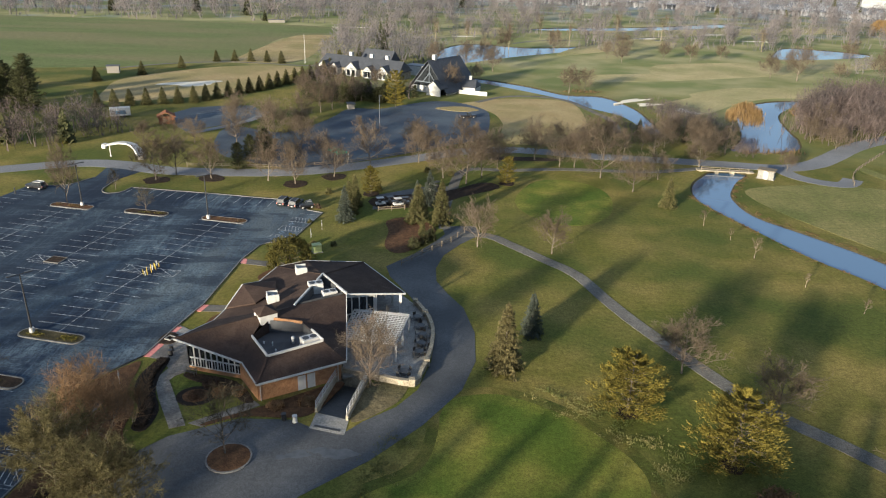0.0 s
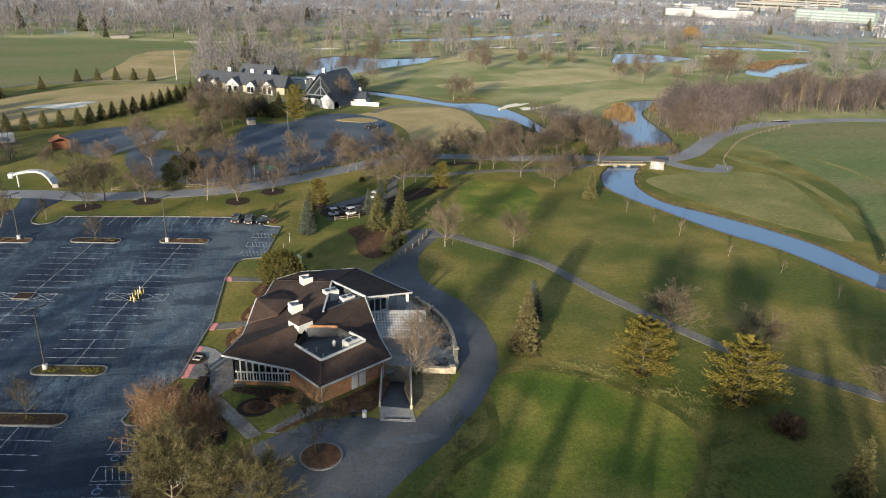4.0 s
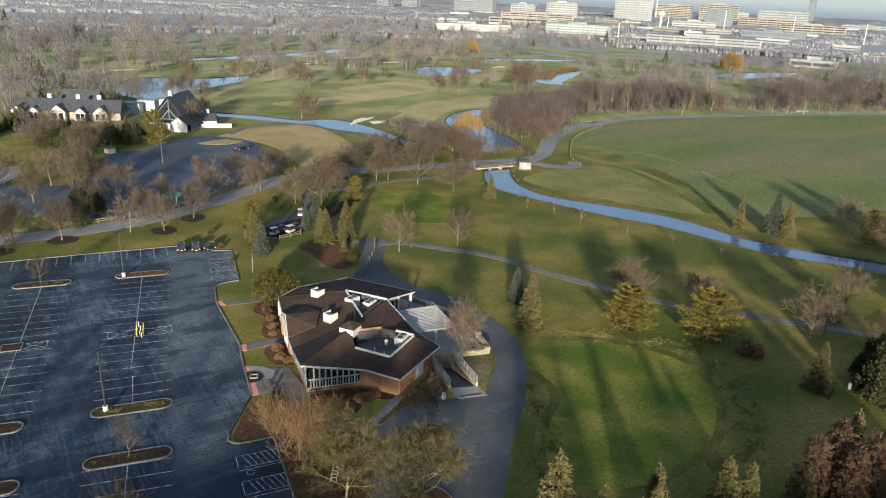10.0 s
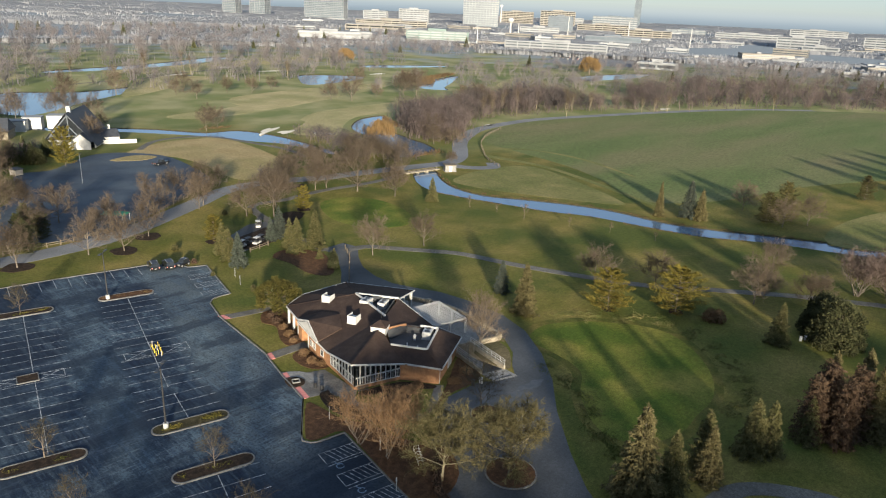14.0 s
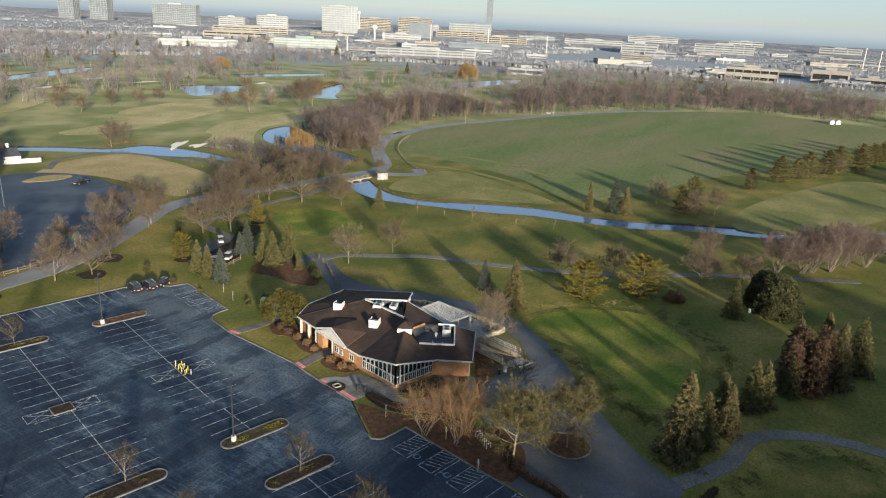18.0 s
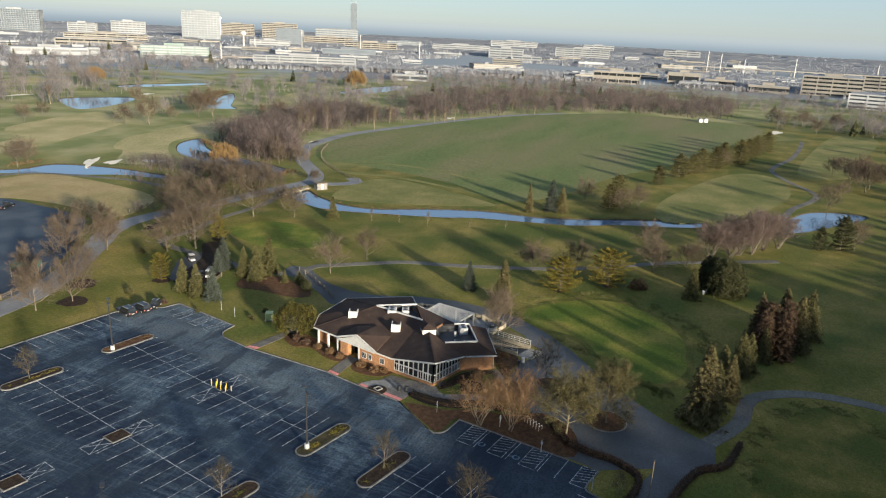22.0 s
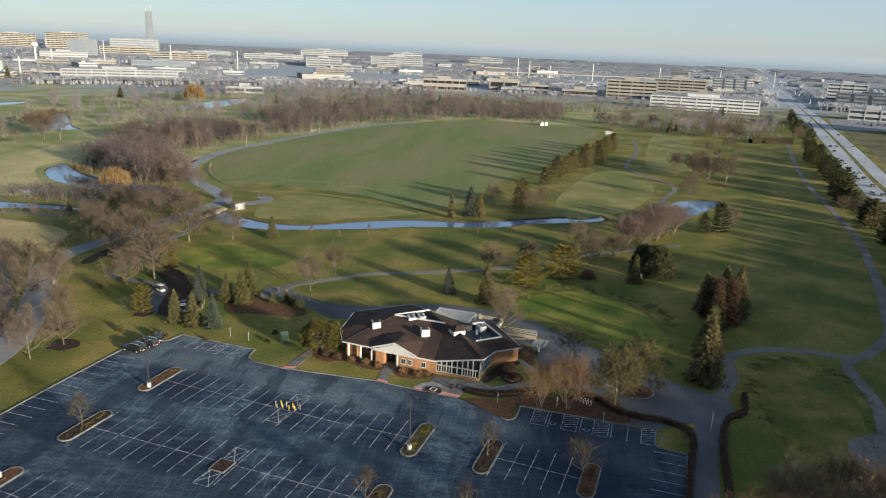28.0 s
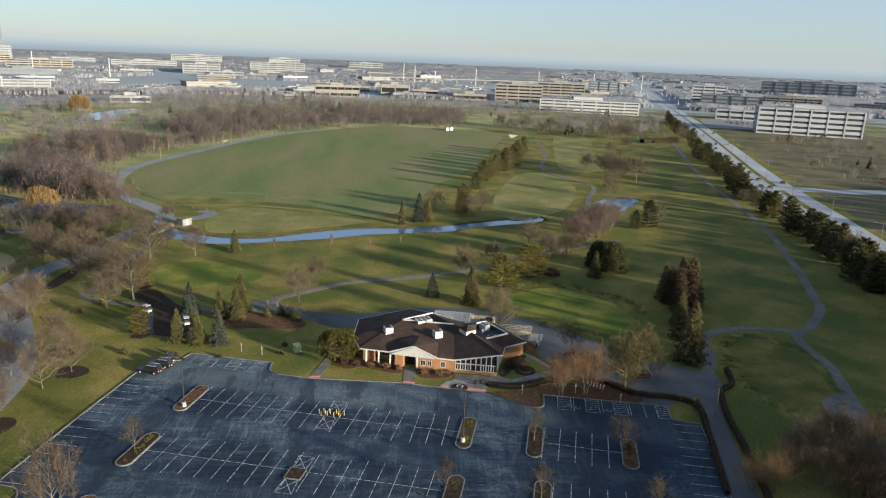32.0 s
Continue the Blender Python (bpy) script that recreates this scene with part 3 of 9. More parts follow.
def make_ground():
    vs = [Vector((4800 * math.cos(a), 4800 * math.sin(a))) for a in (2 * math.pi * i / 60 for i in range(60))]
    faces = [list(range(60))]
    holes = WATERS + [[Vector(p) for p in RAMP]]
    for h in holes:
        p = list(h) if area2(list(h)) > 0 else list(h)[::-1]
        faces.append(list(range(len(vs), len(vs) + len(p))))
        vs += [Vector((q[0], q[1])) for q in p]
    ov, oe, of, _, _, src = delaunay_2d_cdt(vs, [], faces, 0, 1e-4)
    keep = [f for f, s in zip(of, src) if 0 in s and len(s) == 1]
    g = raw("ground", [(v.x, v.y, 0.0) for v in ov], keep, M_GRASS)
    ground_piece(g, "olive and tan winter grass with worn patches", "grass")
    for k, w in enumerate(WATERS):
        p = w if area2(w) > 0 else w[::-1]
        ns = offsets(p, True)
        bm = bmesh.new()
        top = [bm.verts.new((q.x, q.y, 0.0)) for q in p]
        low = [bm.verts.new((*(q + n * 0.9), LEVEL - 0.25)) for q, n in zip(p, ns)]
        for i in range(len(p)):
            j = (i + 1) % len(p)
            bm.faces.new((top[i], top[j], low[j], low[i]))
        ground_piece(obj("bank", bm, M_BANK), "brown earth and dead grass bank beside the water", "bank")
        bm = bmesh.new()
        f = bm.faces.new([bm.verts.new((*(q + n * 0.05), LEVEL)) for q, n in zip(p, ns)])
        f.normal_update()
        bmesh.ops.triangulate(bm, faces=[f])
        ground_piece(obj("water", bm, M_WATER), "still blue water reflecting the sky", "water")


make_ground()

# ---- turf ----
def turf(nm, lab, m, z, pts):
    ground_piece(slab(nm, pts, m, z, 0.3, 4), lab, "turf")


turf("field", "large dark green open grass field", M_FIELD, 0.020, [(146, 218), (170, 233), (205, 240), (226, 238), (273, 227), (325, 213), (379, 193), (422, 165), (456, 134), (466, 100), (458, 56), (432, 22), (330, 42), (236, 66), (180, 88), (130, 100), (108, 116), (122, 138), (132, 160), (138, 190)])
turf("collar", "taller olive collar round the practice green", M_COLLAR, 0.012, [(1.4, 79.6), (8.2, 80.8), (13.4, 78.8), (17.8, 75.6), (21.4, 71.4), (24.2, 67.2), (25.2, 62.2), (23.4, 56.6), (19.4, 51.4), (14.2, 47), (7.2, 43.7), (0, 43.1), (-6.4, 42.5), (-13, 44.8), (-16.2, 49.8), (-14.8, 54.8), (-11.6, 58.6), (-7.8, 61.9), (-4, 64.2), (-2, 67), (-1.1, 71.4), (-0.7, 75.4)])
turf("putting_green", "mown bright green practice green", M_GREEN, 0.022, [(2.6, 78.2), (8, 79.2), (12.4, 77.4), (16.6, 74.4), (20, 70.4), (22.6, 66.6), (23.6, 62.4), (22, 57.4), (18.4, 52.6), (13.6, 48.4), (7, 45.2), (0, 44.6), (-6, 44), (-12, 46), (-14.6, 50), (-13.4, 54), (-10.6, 57.4), (-7, 60.6), (-3, 63), (-0.8, 66), (0.3, 71), (0.7, 75)])
turf("putting_green", "mown green turf beside the creek", M_GREEN, 0.030, [(25.7, 174), (36.3, 174.5), (42, 165), (39.5, 150.5), (31.7, 142.8), (22.7, 146), (18.6, 158)])
turf("tee_mound", "raised tan-green tee turf", M_COLLAR, 0.030, [(-13, 25), (-10, 18), (-19, 12.5), (-40, 17), (-52, 25), (-50, 32), (-31, 32)])
turf("fairway", "tan dormant fairway beside the clubhouse car park", M_TAN, 0.030, [(6, 267), (22, 281), (40, 285), (53.5, 277), (52.5, 244), (45, 220), (24, 211), (21, 222), (23, 240), (19.5, 259)])
turf("practice_fairway", "tan dormant practice turf with a bunker", M_TAN, 0.030, [(-129, 282), (-131, 311), (-102, 346), (-73, 354), (-63, 344), (-69, 312), (-74, 288), (-98, 268), (-120, 260)])
turf("practice_fairway", "pale tan mown strip of the driving range", M_TAN, 0.030, [(-102, 369), (-96, 451), (-88, 486), (-66, 484), (-65, 433), (-68, 375), (-82, 362), (-93, 359)])
turf("driving_range", "wide green driving range turf", M_FIELD, 0.018, [(-420, 300), (-180, 330), (-130, 350), (-100, 368), (-96, 470), (-60, 500), (-70, 540), (-200, 560), (-450, 540)])
turf("fairway", "pale mown fairway beside the pond", M_PALE, 0.028, [(84, 276), (106, 296), (110, 306), (134, 322), (168, 328), (210, 333), (202, 318), (175, 300), (143, 299), (121, 284), (104, 266), (93, 259)])
turf("fairway", "pale mown fairway strip between bare trees", M_PALE, 0.028, [(60, 345), (110, 360), (180, 390), (260, 420), (255, 402), (180, 365), (110, 338), (70, 330)])
turf("fairway", "pale mown fairway beyond the creek", M_STRIP, 0.028, [(110, 60), (140, 64), (190, 52), (225, 38), (226, 22), (190, 16), (150, 26), (124, 40)])
turf("fairway", "long pale fairway strip beyond the bare trees", M_STRIP, 0.028, [(240, 10), (330, -2), (430, -25), (425, -50), (330, -30), (250, -14)])
turf("fairway", "pale green fairway far out on the course", M_PALE, 0.028, [(300, 340), (350, 380), (400, 400), (400, 370), (350, 340), (310, 318)])
turf("fairway", "pale tan fairway far out on the course", M_PALE, 0.028, [(-40, 440), (-20, 520), (40, 570), (60, 540), (10, 500), (-20, 440)])
turf("fairway", "pale tan fairway beyond the lake", M_PALE, 0.028, [(120, 560), (220, 600), (330, 640), (330, 600), (230, 560), (140, 530)])
turf("fairway", "broad pale mown fairway among bare trees", M_PALE, 0.036, [(109, 357), (119, 389), (160, 404), (196, 411), (188, 388), (170, 370), (135, 358)])
turf("fairway", "pale mown fairway beside the long lake", M_PALE, 0.040, [(70, 417), (93, 466), (126, 515), (165, 499), (140, 470), (121, 455)])
turf("rough_strip", "pale unmown strip across the field", M_STRIP, 0.034, [(122, 194), (125.5, 168), (119.5, 142), (109, 113), (107.4, 114), (117.2, 143), (122.8, 168), (119, 190)])
turf("rough_strip", "faint pale strip across the field", M_STRIP, 0.034, [(137, 201), (148, 188), (149.5, 165), (140, 138), (138.6, 138.6), (147.3, 165), (146, 187), (135, 198)])
turf("fairway", "pale strip of fairway beside the creek", M_STRIP, 0.024, [(80, 172), (78, 160), (86, 140), (98, 118), (104, 122), (112, 140), (120, 168), (104, 176)])
for x, y, a, b, t in ((79, 286, 9, 2.2, 35), (84, 279, 5, 2.5, 20), (95, 268, 5, 2.6, -60), (-101, 300, 11, 5.5, 20), (420, 14, 12, 3, -10), (150, 520, 9, 3, 20), (230, 520, 10, 3, 0), (-60, 545, 14, 4, 0), (20, 505, 9, 3, 15), (300, 470, 8, 3, 10), (210, 560, 10, 4, 20), (180, 243, 4, 1.8, 10), (330, 226, 5, 2, 0)):
    c, s = math.cos(radians(t)), math.sin(radians(t))
    ring = []
    for i in range(14):
        q = 2 * math.pi * i / 14
        k = 1 + 0.28 * math.sin(3 * q + x) + 0.12 * math.sin(5 * q + y)
        ring.append((x + k * (a * math.cos(q) * c - b * math.sin(q) * s), y + k * (a * math.cos(q) * s + b * math.sin(q) * c)))
    ground_piece(slab("bunker", ring, M_SAND, 0.045, 0.2, 3), "pale sand bunker set in the turf", "bunker")

# ---- car parks and roads ----
LOT = [(-96, 160.5), (-87, 162.6), (-83.5, 169), (-84.5, 180.5), (-73, 177.5), (-77.5, 168), (-77.8, 160), (-75.7, 157.2), (-72.8, 158.3), (-71.7, 161.8), (-50.5, 158.3), (-34.5, 155.2), (-29.5, 151.5), (-28.2, 148.6), (-24.6, 147.2), (-28.7, 129.7), (-32.3, 129.6), (-34.1, 127.8), (-35.8, 121), (-37.4, 103), (-38.1, 100.5), (-39.5, 94.5), (-41, 87), (-46.7, 79.2), (-47, 77.6), (-45.9, 76.6), (-41.9, 75.9), (-46, 53), (-50.3, 54), (-51.7, 53), (-52.6, 49.4), (-76, 54), (-119, 63)]
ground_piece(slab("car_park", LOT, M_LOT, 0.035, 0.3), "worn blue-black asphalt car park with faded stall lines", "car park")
APRON = [(9.5, 136.5), (5, 130.8), (1.6, 125), (0.1, 119), (0.2, 113.5), (2.1, 108.5), (4.6, 103.4), (6.0, 95.3), (5.7, 87.2), (3.5, 80), (-1.6, 72.3), (-7.6, 65.6), (-14.8, 59.5), (-22.2, 51.8), (-27, 46), (-31.5, 38), (-37.5, 37.6), (-40.6, 44), (-45.6, 53), (-44.2, 60), (-41.5, 60.5), (-37, 63.5), (-31.5, 69.5), (-24, 73.1), (-17.6, 73.0), (-15.0, 71.5), (-14.9, 74.5), (-10.9, 73.2), (-11.1, 70.5), (-8.8, 73), (-5.0, 76), (-2.3, 80), (-0.6, 87), (0, 95), (-2.2, 102.5), (-4.5, 108), (-8, 115), (-9, 119.4), (-4.2, 125.3), (-0.3, 131.5), (2, 136), (1.3, 140.5), (8.5, 141)]
ground_piece(slab("service_drive", APRON, M_DRIVE, 0.030, 0.3), "smooth grey asphalt service drive round the building", "road")
def way(nm, lab, w, m, z, line):
    ground_piece(ribbon(nm, line, w, m, z, 0.2), lab, "road" if "path" not in nm else "path")


way("road", "grey asphalt entrance road lined by a rail fence", 6.5, M_ROAD, 0.045, [(-125, 166), (-109, 174), (-92, 181), (-80, 180), (-67, 176), (-42, 176.5), (-26, 181.5), (-3, 194.5), (8, 201.5), (19, 204.5), (31, 203.5), (46, 199.5), (63, 197.3), (81, 194.5), (97, 191.8), (108, 196), (118, 204.5), (130, 216), (144, 226), (168, 238), (203, 242.5), (228, 240.5), (275, 229.5), (327, 215.5), (381, 195.5), (424, 167.5)])
way("service_track", "grey gravel track beside the hut", 5, M_ROAD, 0.050, [(96, 190), (97, 184), (101, 179), (107, 177), (112, 182)])
way("cart_path", "winding pale grey cart path", 2.5, M_PATH, 0.050, [(5, 136), (11, 135.5), (15, 131), (20.6, 124), (25.6, 117.3), (28.8, 107.5), (31.5, 100), (35, 92), (37.6, 86.2), (41, 79.5), (44.8, 74), (49, 69.5), (55, 62), (63, 52), (72, 38), (80, 25)])
way("cart_path", "pale grey cart path beside the green", 2.5, M_PATH, 0.050, [(2, 139), (2, 150), (4, 165), (8, 182.5), (20, 183.3), (35, 185.5), (58, 185), (76, 190.5)])
way("cart_path", "thin grey cart path past the spruces", 2.6, M_PATH, 0.050, [(-31, 39), (-22, 34.5), (-12, 32.5), (-6, 24), (-5, 14), (-6.5, 5), (0.4, -2.3), (11, -10), (22.4, -14.4), (44, -22.5), (63, -28.8), (86, -36.3), (118.5, -45.4), (146.6, -50.9), (180.5, -57.6), (222, -66), (288, -83), (345, -99), (420, -120)])
way("cart_path", "grey cart path with a wide turning place", 2.5, M_PATH, 0.055, [(-6.5, 5), (-12, 8.8), (-27, 10), (-40.6, 14.2), (-54, 19.5), (-75, 24), (-95, 28)])
way("cart_path", "curving grey cart path beyond the creek", 2.5, M_PATH, 0.050, [(135, 22), (158, 17), (178, 9), (192, 6.4), (205, 10), (216, 15), (244, 22), (268, 18), (293, 11), (338, 4), (380, 0)])
way("cart_path", "straight grey cart path beside a hedge", 4.2, M_DRIVE, 0.045, [(-38, 42), (-48, 45.5), (-60, 48.3), (-75, 51.4), (-100, 57)])
way("cart_path", "pale cart path crossing the stream", 2.5, M_PATH, 0.050, [(16, 275), (28, 288), (42, 290), (52, 283), (58, 265), (62, 246), (60, 230)])
way("cart_path", "far pale cart path among trees", 2.5, M_PATH, 0.050, [(50, 470), (70, 490), (110, 500), (160, 530), (230, 560)])
way("cart_path", "pale path along the driving range", 2.5, M_PATH, 0.050, [(-50, 362), (-62, 356), (-100, 362), (-128, 352), (-150, 330)])
way("avenue", "wide pale concrete avenue with lane lines", 9.6, M_HWY, 0.060, [(20, -46), (64, -57.5), (132, -74), (185, -87), (259, -106), (408, -150), (665, -222), (1196, -364), (2550, -712)])
way("avenue", "far carriageway of the wide pale avenue", 8.6, M_HWY, 0.060, [(24, -59.5), (66, -70.5), (134, -87.5), (187, -100), (262, -119.5), (411, -163), (668, -235), (1200, -378), (2560, -728)])
way("cross_street", "pale cross street meeting the avenue", 12, M_HWY, 0.055, [(203, -86), (199, -118), (196, -138), (206, -190), (235, -260), (270, -420)])
turf("verge", "dull brown winter grass beyond the avenue", M_VERGE, 0.026, [(90, -90), (150, -102), (192, -113), (260, -131), (400, -172), (560, -216), (640, -262), (560, -340), (420, -420), (240, -430), (110, -280), (60, -150)])
ground_piece(slab("turning_place", [(-40, 13), (-43, 21), (-50, 22.5), (-56, 19)], M_PATH, 0.052, 0.2, 4), "widened grey asphalt turning place on the cart path", "path")
LOTB = [(-66, 226), (-47, 219), (-36, 240), (-31, 258), (-21, 258), (-12, 266), (-2, 274.5), (8, 274), (18.5, 261), (18.6, 240), (15, 219), (4, 208), (-14, 193.5), (-34, 181), (-46, 184), (-62, 196)]
ground_piece(slab("clubhouse_car_park", LOTB, M_LOT2, 0.036, 0.3, 3), "smooth dark asphalt car park below the clubhouse", "car park")
ground_piece(slab("far_car_park", [(-92, 237), (-86, 253), (-77, 257), (-66, 259), (-60, 248), (-62, 237), (-68, 228), (-77, 218)], M_LOT2, 0.030, 0.3), "dark asphalt car park with white stall lines", "car park")
ground_piece(slab("traffic_island", [(0, 262), (10, 266), (16, 260), (9, 257)], M_TAN, 0.12, 0.3, 4), "low tan grass traffic island", "island")
ground_piece(slab("office_car_park", [(560, 520), (760, 560), (860, 470), (640, 400)], M_ROAD, 0.036, 0.3), "office car park full of distant cars", "car park")
ground_piece(slab("office_car_park", [(840, 90), (1000, 60), (990, -60), (800, -40)], M_ROAD, 0.036, 0.3), "grey office car park beyond the trees", "car park")
ground_piece(slab("office_car_park", [(560, -210), (680, -250), (760, -400), (560, -330)], M_ROAD, 0.036, 0.3), "office car park beside the avenue", "car park")


def kerb(line, lab="pale concrete kerb along the car park", closed=False, base=0.0, w=0.2):
    return ground_piece(obj("kerb", kerb_mesh(line, closed, w, 0.17, base), M_KERB), lab, "kerb")


kerb(LOT[0:3]), kerb(smooth(LOT[5:10], False, 4)), kerb(LOT[9:12]), kerb(smooth(LOT[11:14], False, 4) + [Vector(LOT[14])])
kerb([LOT[14], LOT[15]]), kerb(smooth(LOT[15:18], False, 4)), kerb(LOT[17:24]), kerb(smooth(LOT[22:27], False, 4)), kerb([LOT[26], (-45.2, 57.6)]), kerb([(-45.8, 54.2), LOT[27]])
kerb(smooth(LOT[27:31], False, 4)), kerb(LOT[30:33])

LU = Vector((math.cos(radians(LOT_TURN)), math.sin(radians(LOT_TURN))))
LV = Vector((-LU.y, LU.x))
ISLANDS = [(-44.5, 141.6, 5.0, "leaf"), (-62.0, 144.9, 5.0, "mulch"), (-56.2, 92.0, 5.2, "grass"), (-58.9, 80.6, 5.1, "mulch"), (-62.7, 65.5, 4.6, "leaf"), (-74.2, 95.6, 5.1, "mulch"), (-75.5, 82.5, 5.0, "mulch"), (-79.3, 148.0, 5.0, "leaf"), (-68.8, 119.2, 1.1, "mulch"), (-83.0, 122.8, 1.1, "mulch"), (-79.5, 67.0, 4.6, "leaf")]
for x, y, half, fill in ISLANDS:
    c = Vector((x, y))
    r = 1.25 if half > 2 else 1.0
    ring = [c + LU * (half - r) + (LU * math.cos(a) + LV * math.sin(a)) * r for a in (radians(-90 + 180 * i / 8) for i in range(9))]
    ring += [c - LU * (half - r) + (LU * math.cos(a) + LV * math.sin(a)) * r for a in (radians(90 + 180 * i / 8) for i in range(9))]
    if half < 2:
        ring = [c + LU * 1.45 * a + LV * 1.25 * b for a, b in ((-1, -1), (1, -1), (1, 1), (-1, 1))]
    e = tagged(new("parking_island"), {"leaf": "kerbed parking island covered in fallen leaves", "mulch": "kerbed parking island of dark mulch", "grass": "kerbed parking island of dull grass"}[fill], "island", "parking islands", "structure")
    slab("bed", ring, {"leaf": M_LEAF, "mulch": M_MULCH, "grass": M_BANK}[fill], 0.17, 0.2, 0, e)
    obj("island_kerb", kerb_mesh(ring, True, 0.2, 0.2), M_KERB, e)


def paint(name, a, b, w=0.11, m=None, z=0.041):
    bm = bmesh.new()
    d = (Vector(b) - Vector(a))
    n = Vector((-d.y, d.x)).normalized() * w / 2
    bm.faces.new([bm.verts.new((*p, z)) for p in (Vector(a) - n, Vector(b) - n, Vector(b) + n, Vector(a) + n)])
    return bm


def merge(bms):
    """Joins small flat meshes into one."""
    out = bmesh.new()
    for b in bms:
        vs = [out.verts.new(v.co) for v in b.verts]
        for f in b.faces:
            out.faces.new([vs[v.index] for v in f.verts])
        b.free()
    return out


def stall_row(a, b, depth, sides, step=2.69, skip=()):
    """A painted row: the line from a to b with stall lines across."""
    a, b = Vector(a), Vector(b)
    d = (b - a).normalized()
    n = Vector((-d.y, d.x))
    k = int((b - a).length / step)
    ms = [paint("l", a, b)] if len(sides) == 2 else []
    for i in range(k + 1):
        if i in skip:
            continue
        p = a + d * (i * step)
        j = random.uniform(-0.15, 0.15)
        lo, hi = (-depth if -1 in sides else 0), (depth if 1 in sides else 0)
        ms.append(paint("l", p + n * (lo + j), p + n * (hi + j)))
    for m in ms:
        m.verts.index_update()
    return ground_piece(obj("stall_lines", merge(ms), M_LINE), "faded white painted parking stall lines", "marking")


def along(c, u, v):
    return Vector(c) + LU * u + LV * v


I1, I4, I5, I6 = Vector((-44.5, 141.6)), Vector((-56.2, 92.0)), Vector((-58.9, 80.6)), Vector((-62.7, 65.5))
stall_row(I1 - LV * 1.4, (-54.2, 103.2), 5.2, (-1, 1)), stall_row((-54.4, 100.8), I4 + LV * 1.4, 5.2, (-1, 1)), stall_row(I5 - LV * 1.4, I6 + LV * 1.4, 5.2, (-1, 1))
stall_row((-62.3, 143.5), (-73.0, 97.2), 5.2, (-1, 1)), stall_row((-75.8, 81.1), (-79.0, 68.4), 5.2, (-1, 1))
stall_row((-79.7, 146.6), (-91.5, 96), 5.2, (-1, 1)), stall_row((-92.5, 80), (-96.5, 63), 5.2, (-1, 1))
stall_row((-71.0, 161.6), (-36, 155.4), 5.2, (-1,)), stall_row((-53.6, 49.7), (-100, 59.2), 5.2, (-1,))
stall_row((-95.6, 158), (-114, 80), 5.2, (1,))


stall_row((-82.5, 227), (-73, 254), 5.0, (-1, 1)), stall_row((-66, 231.5), (-62.5, 252), 5.0, (1,))
ground_piece(ribbon("lane", [(-75, 216), (-67, 226), (-60.5, 238), (-59, 250)], 3.0, M_ROAD, 0.045, 0.2), "pale worn lane beside the far car park", "road")


def hatch(c, u, v, lab="white hatched access aisle beside a stall"):
    """A hatched bay with its outline, spanned by u and v from c."""
    c, u, v = Vector(c), Vector(u), Vector(v)
    ms = [paint("l", c, c + u), paint("l", c + u, c + u + v), paint("l", c + u + v, c + v), paint("l", c + v, c)]
    k = 7
    for i in range(1, k):
        ms.append(paint("l", c + u * (i / k), c + u * max(0, (i - 1.2) / k) + v))
    for m in ms:
        m.verts.index_update()
    return ground_piece(obj("hatching", merge(ms), M_LINE), lab, "marking")


e1 = (Vector((-46, 53)) - Vector((-41.9, 75.9))).normalized()
n1 = Vector((e1.y, -e1.x))
for s in (2.6, 7.8, 13.0):
    hatch(Vector((-41.9, 75.9)) + e1 * s, n1 * 5.2, e1 * 2.5)
for s in (5.6, 10.9, 16.0, 18.6):
    q = Vector((-41.9, 75.9)) + e1 * s
    ground_piece(obj("stall_lines", paint("l", q, q + n1 * 5.2), M_LINE), "white painted stall line", "marking")
hatch(Vector((-45.6, 55.4)), n1 * 5.0, e1 * 2.2)
e2 = (Vector((-28.7, 129.7)) - Vector((-24.6, 147.2))).normalized()
n2 = Vector((e2.y, -e2.x))
for s in (4.4, 9.6, 14.6):
    hatch(Vector((-24.6, 147.2)) + e2 * s, n2 * 5.0, e2 * 2.5)
for s in (1.8, 7.0, 12.2):
    q = Vector((-24.6, 147.2)) + e2 * s
    ground_piece(obj("stall_lines", paint("l", q, q + n2 * 5.0), M_LINE), "white painted stall line", "marking")


def wheelchair_patch(c):
    """A worn blue bay symbol: a wheel ring with a bent stroke."""
    ms = []
    c = Vector(c)
    for i in range(8):
        a, b = radians(i * 40), radians(i * 40 + 40)
        ms.append(paint("l", c + Vector((math.cos(a), math.sin(a))) * 0.5, c + Vector((math.cos(b), math.sin(b))) * 0.5, 0.16))
    ms.append(paint("l", c + Vector((0.1, 0.3)), c + Vector((-0.1, 1.0)), 0.16))
    for m in ms:
        m.verts.index_update()
    ground_piece(obj("bay_symbol", merge(ms), M_BLUE), "worn pale blue painted bay symbol", "marking")


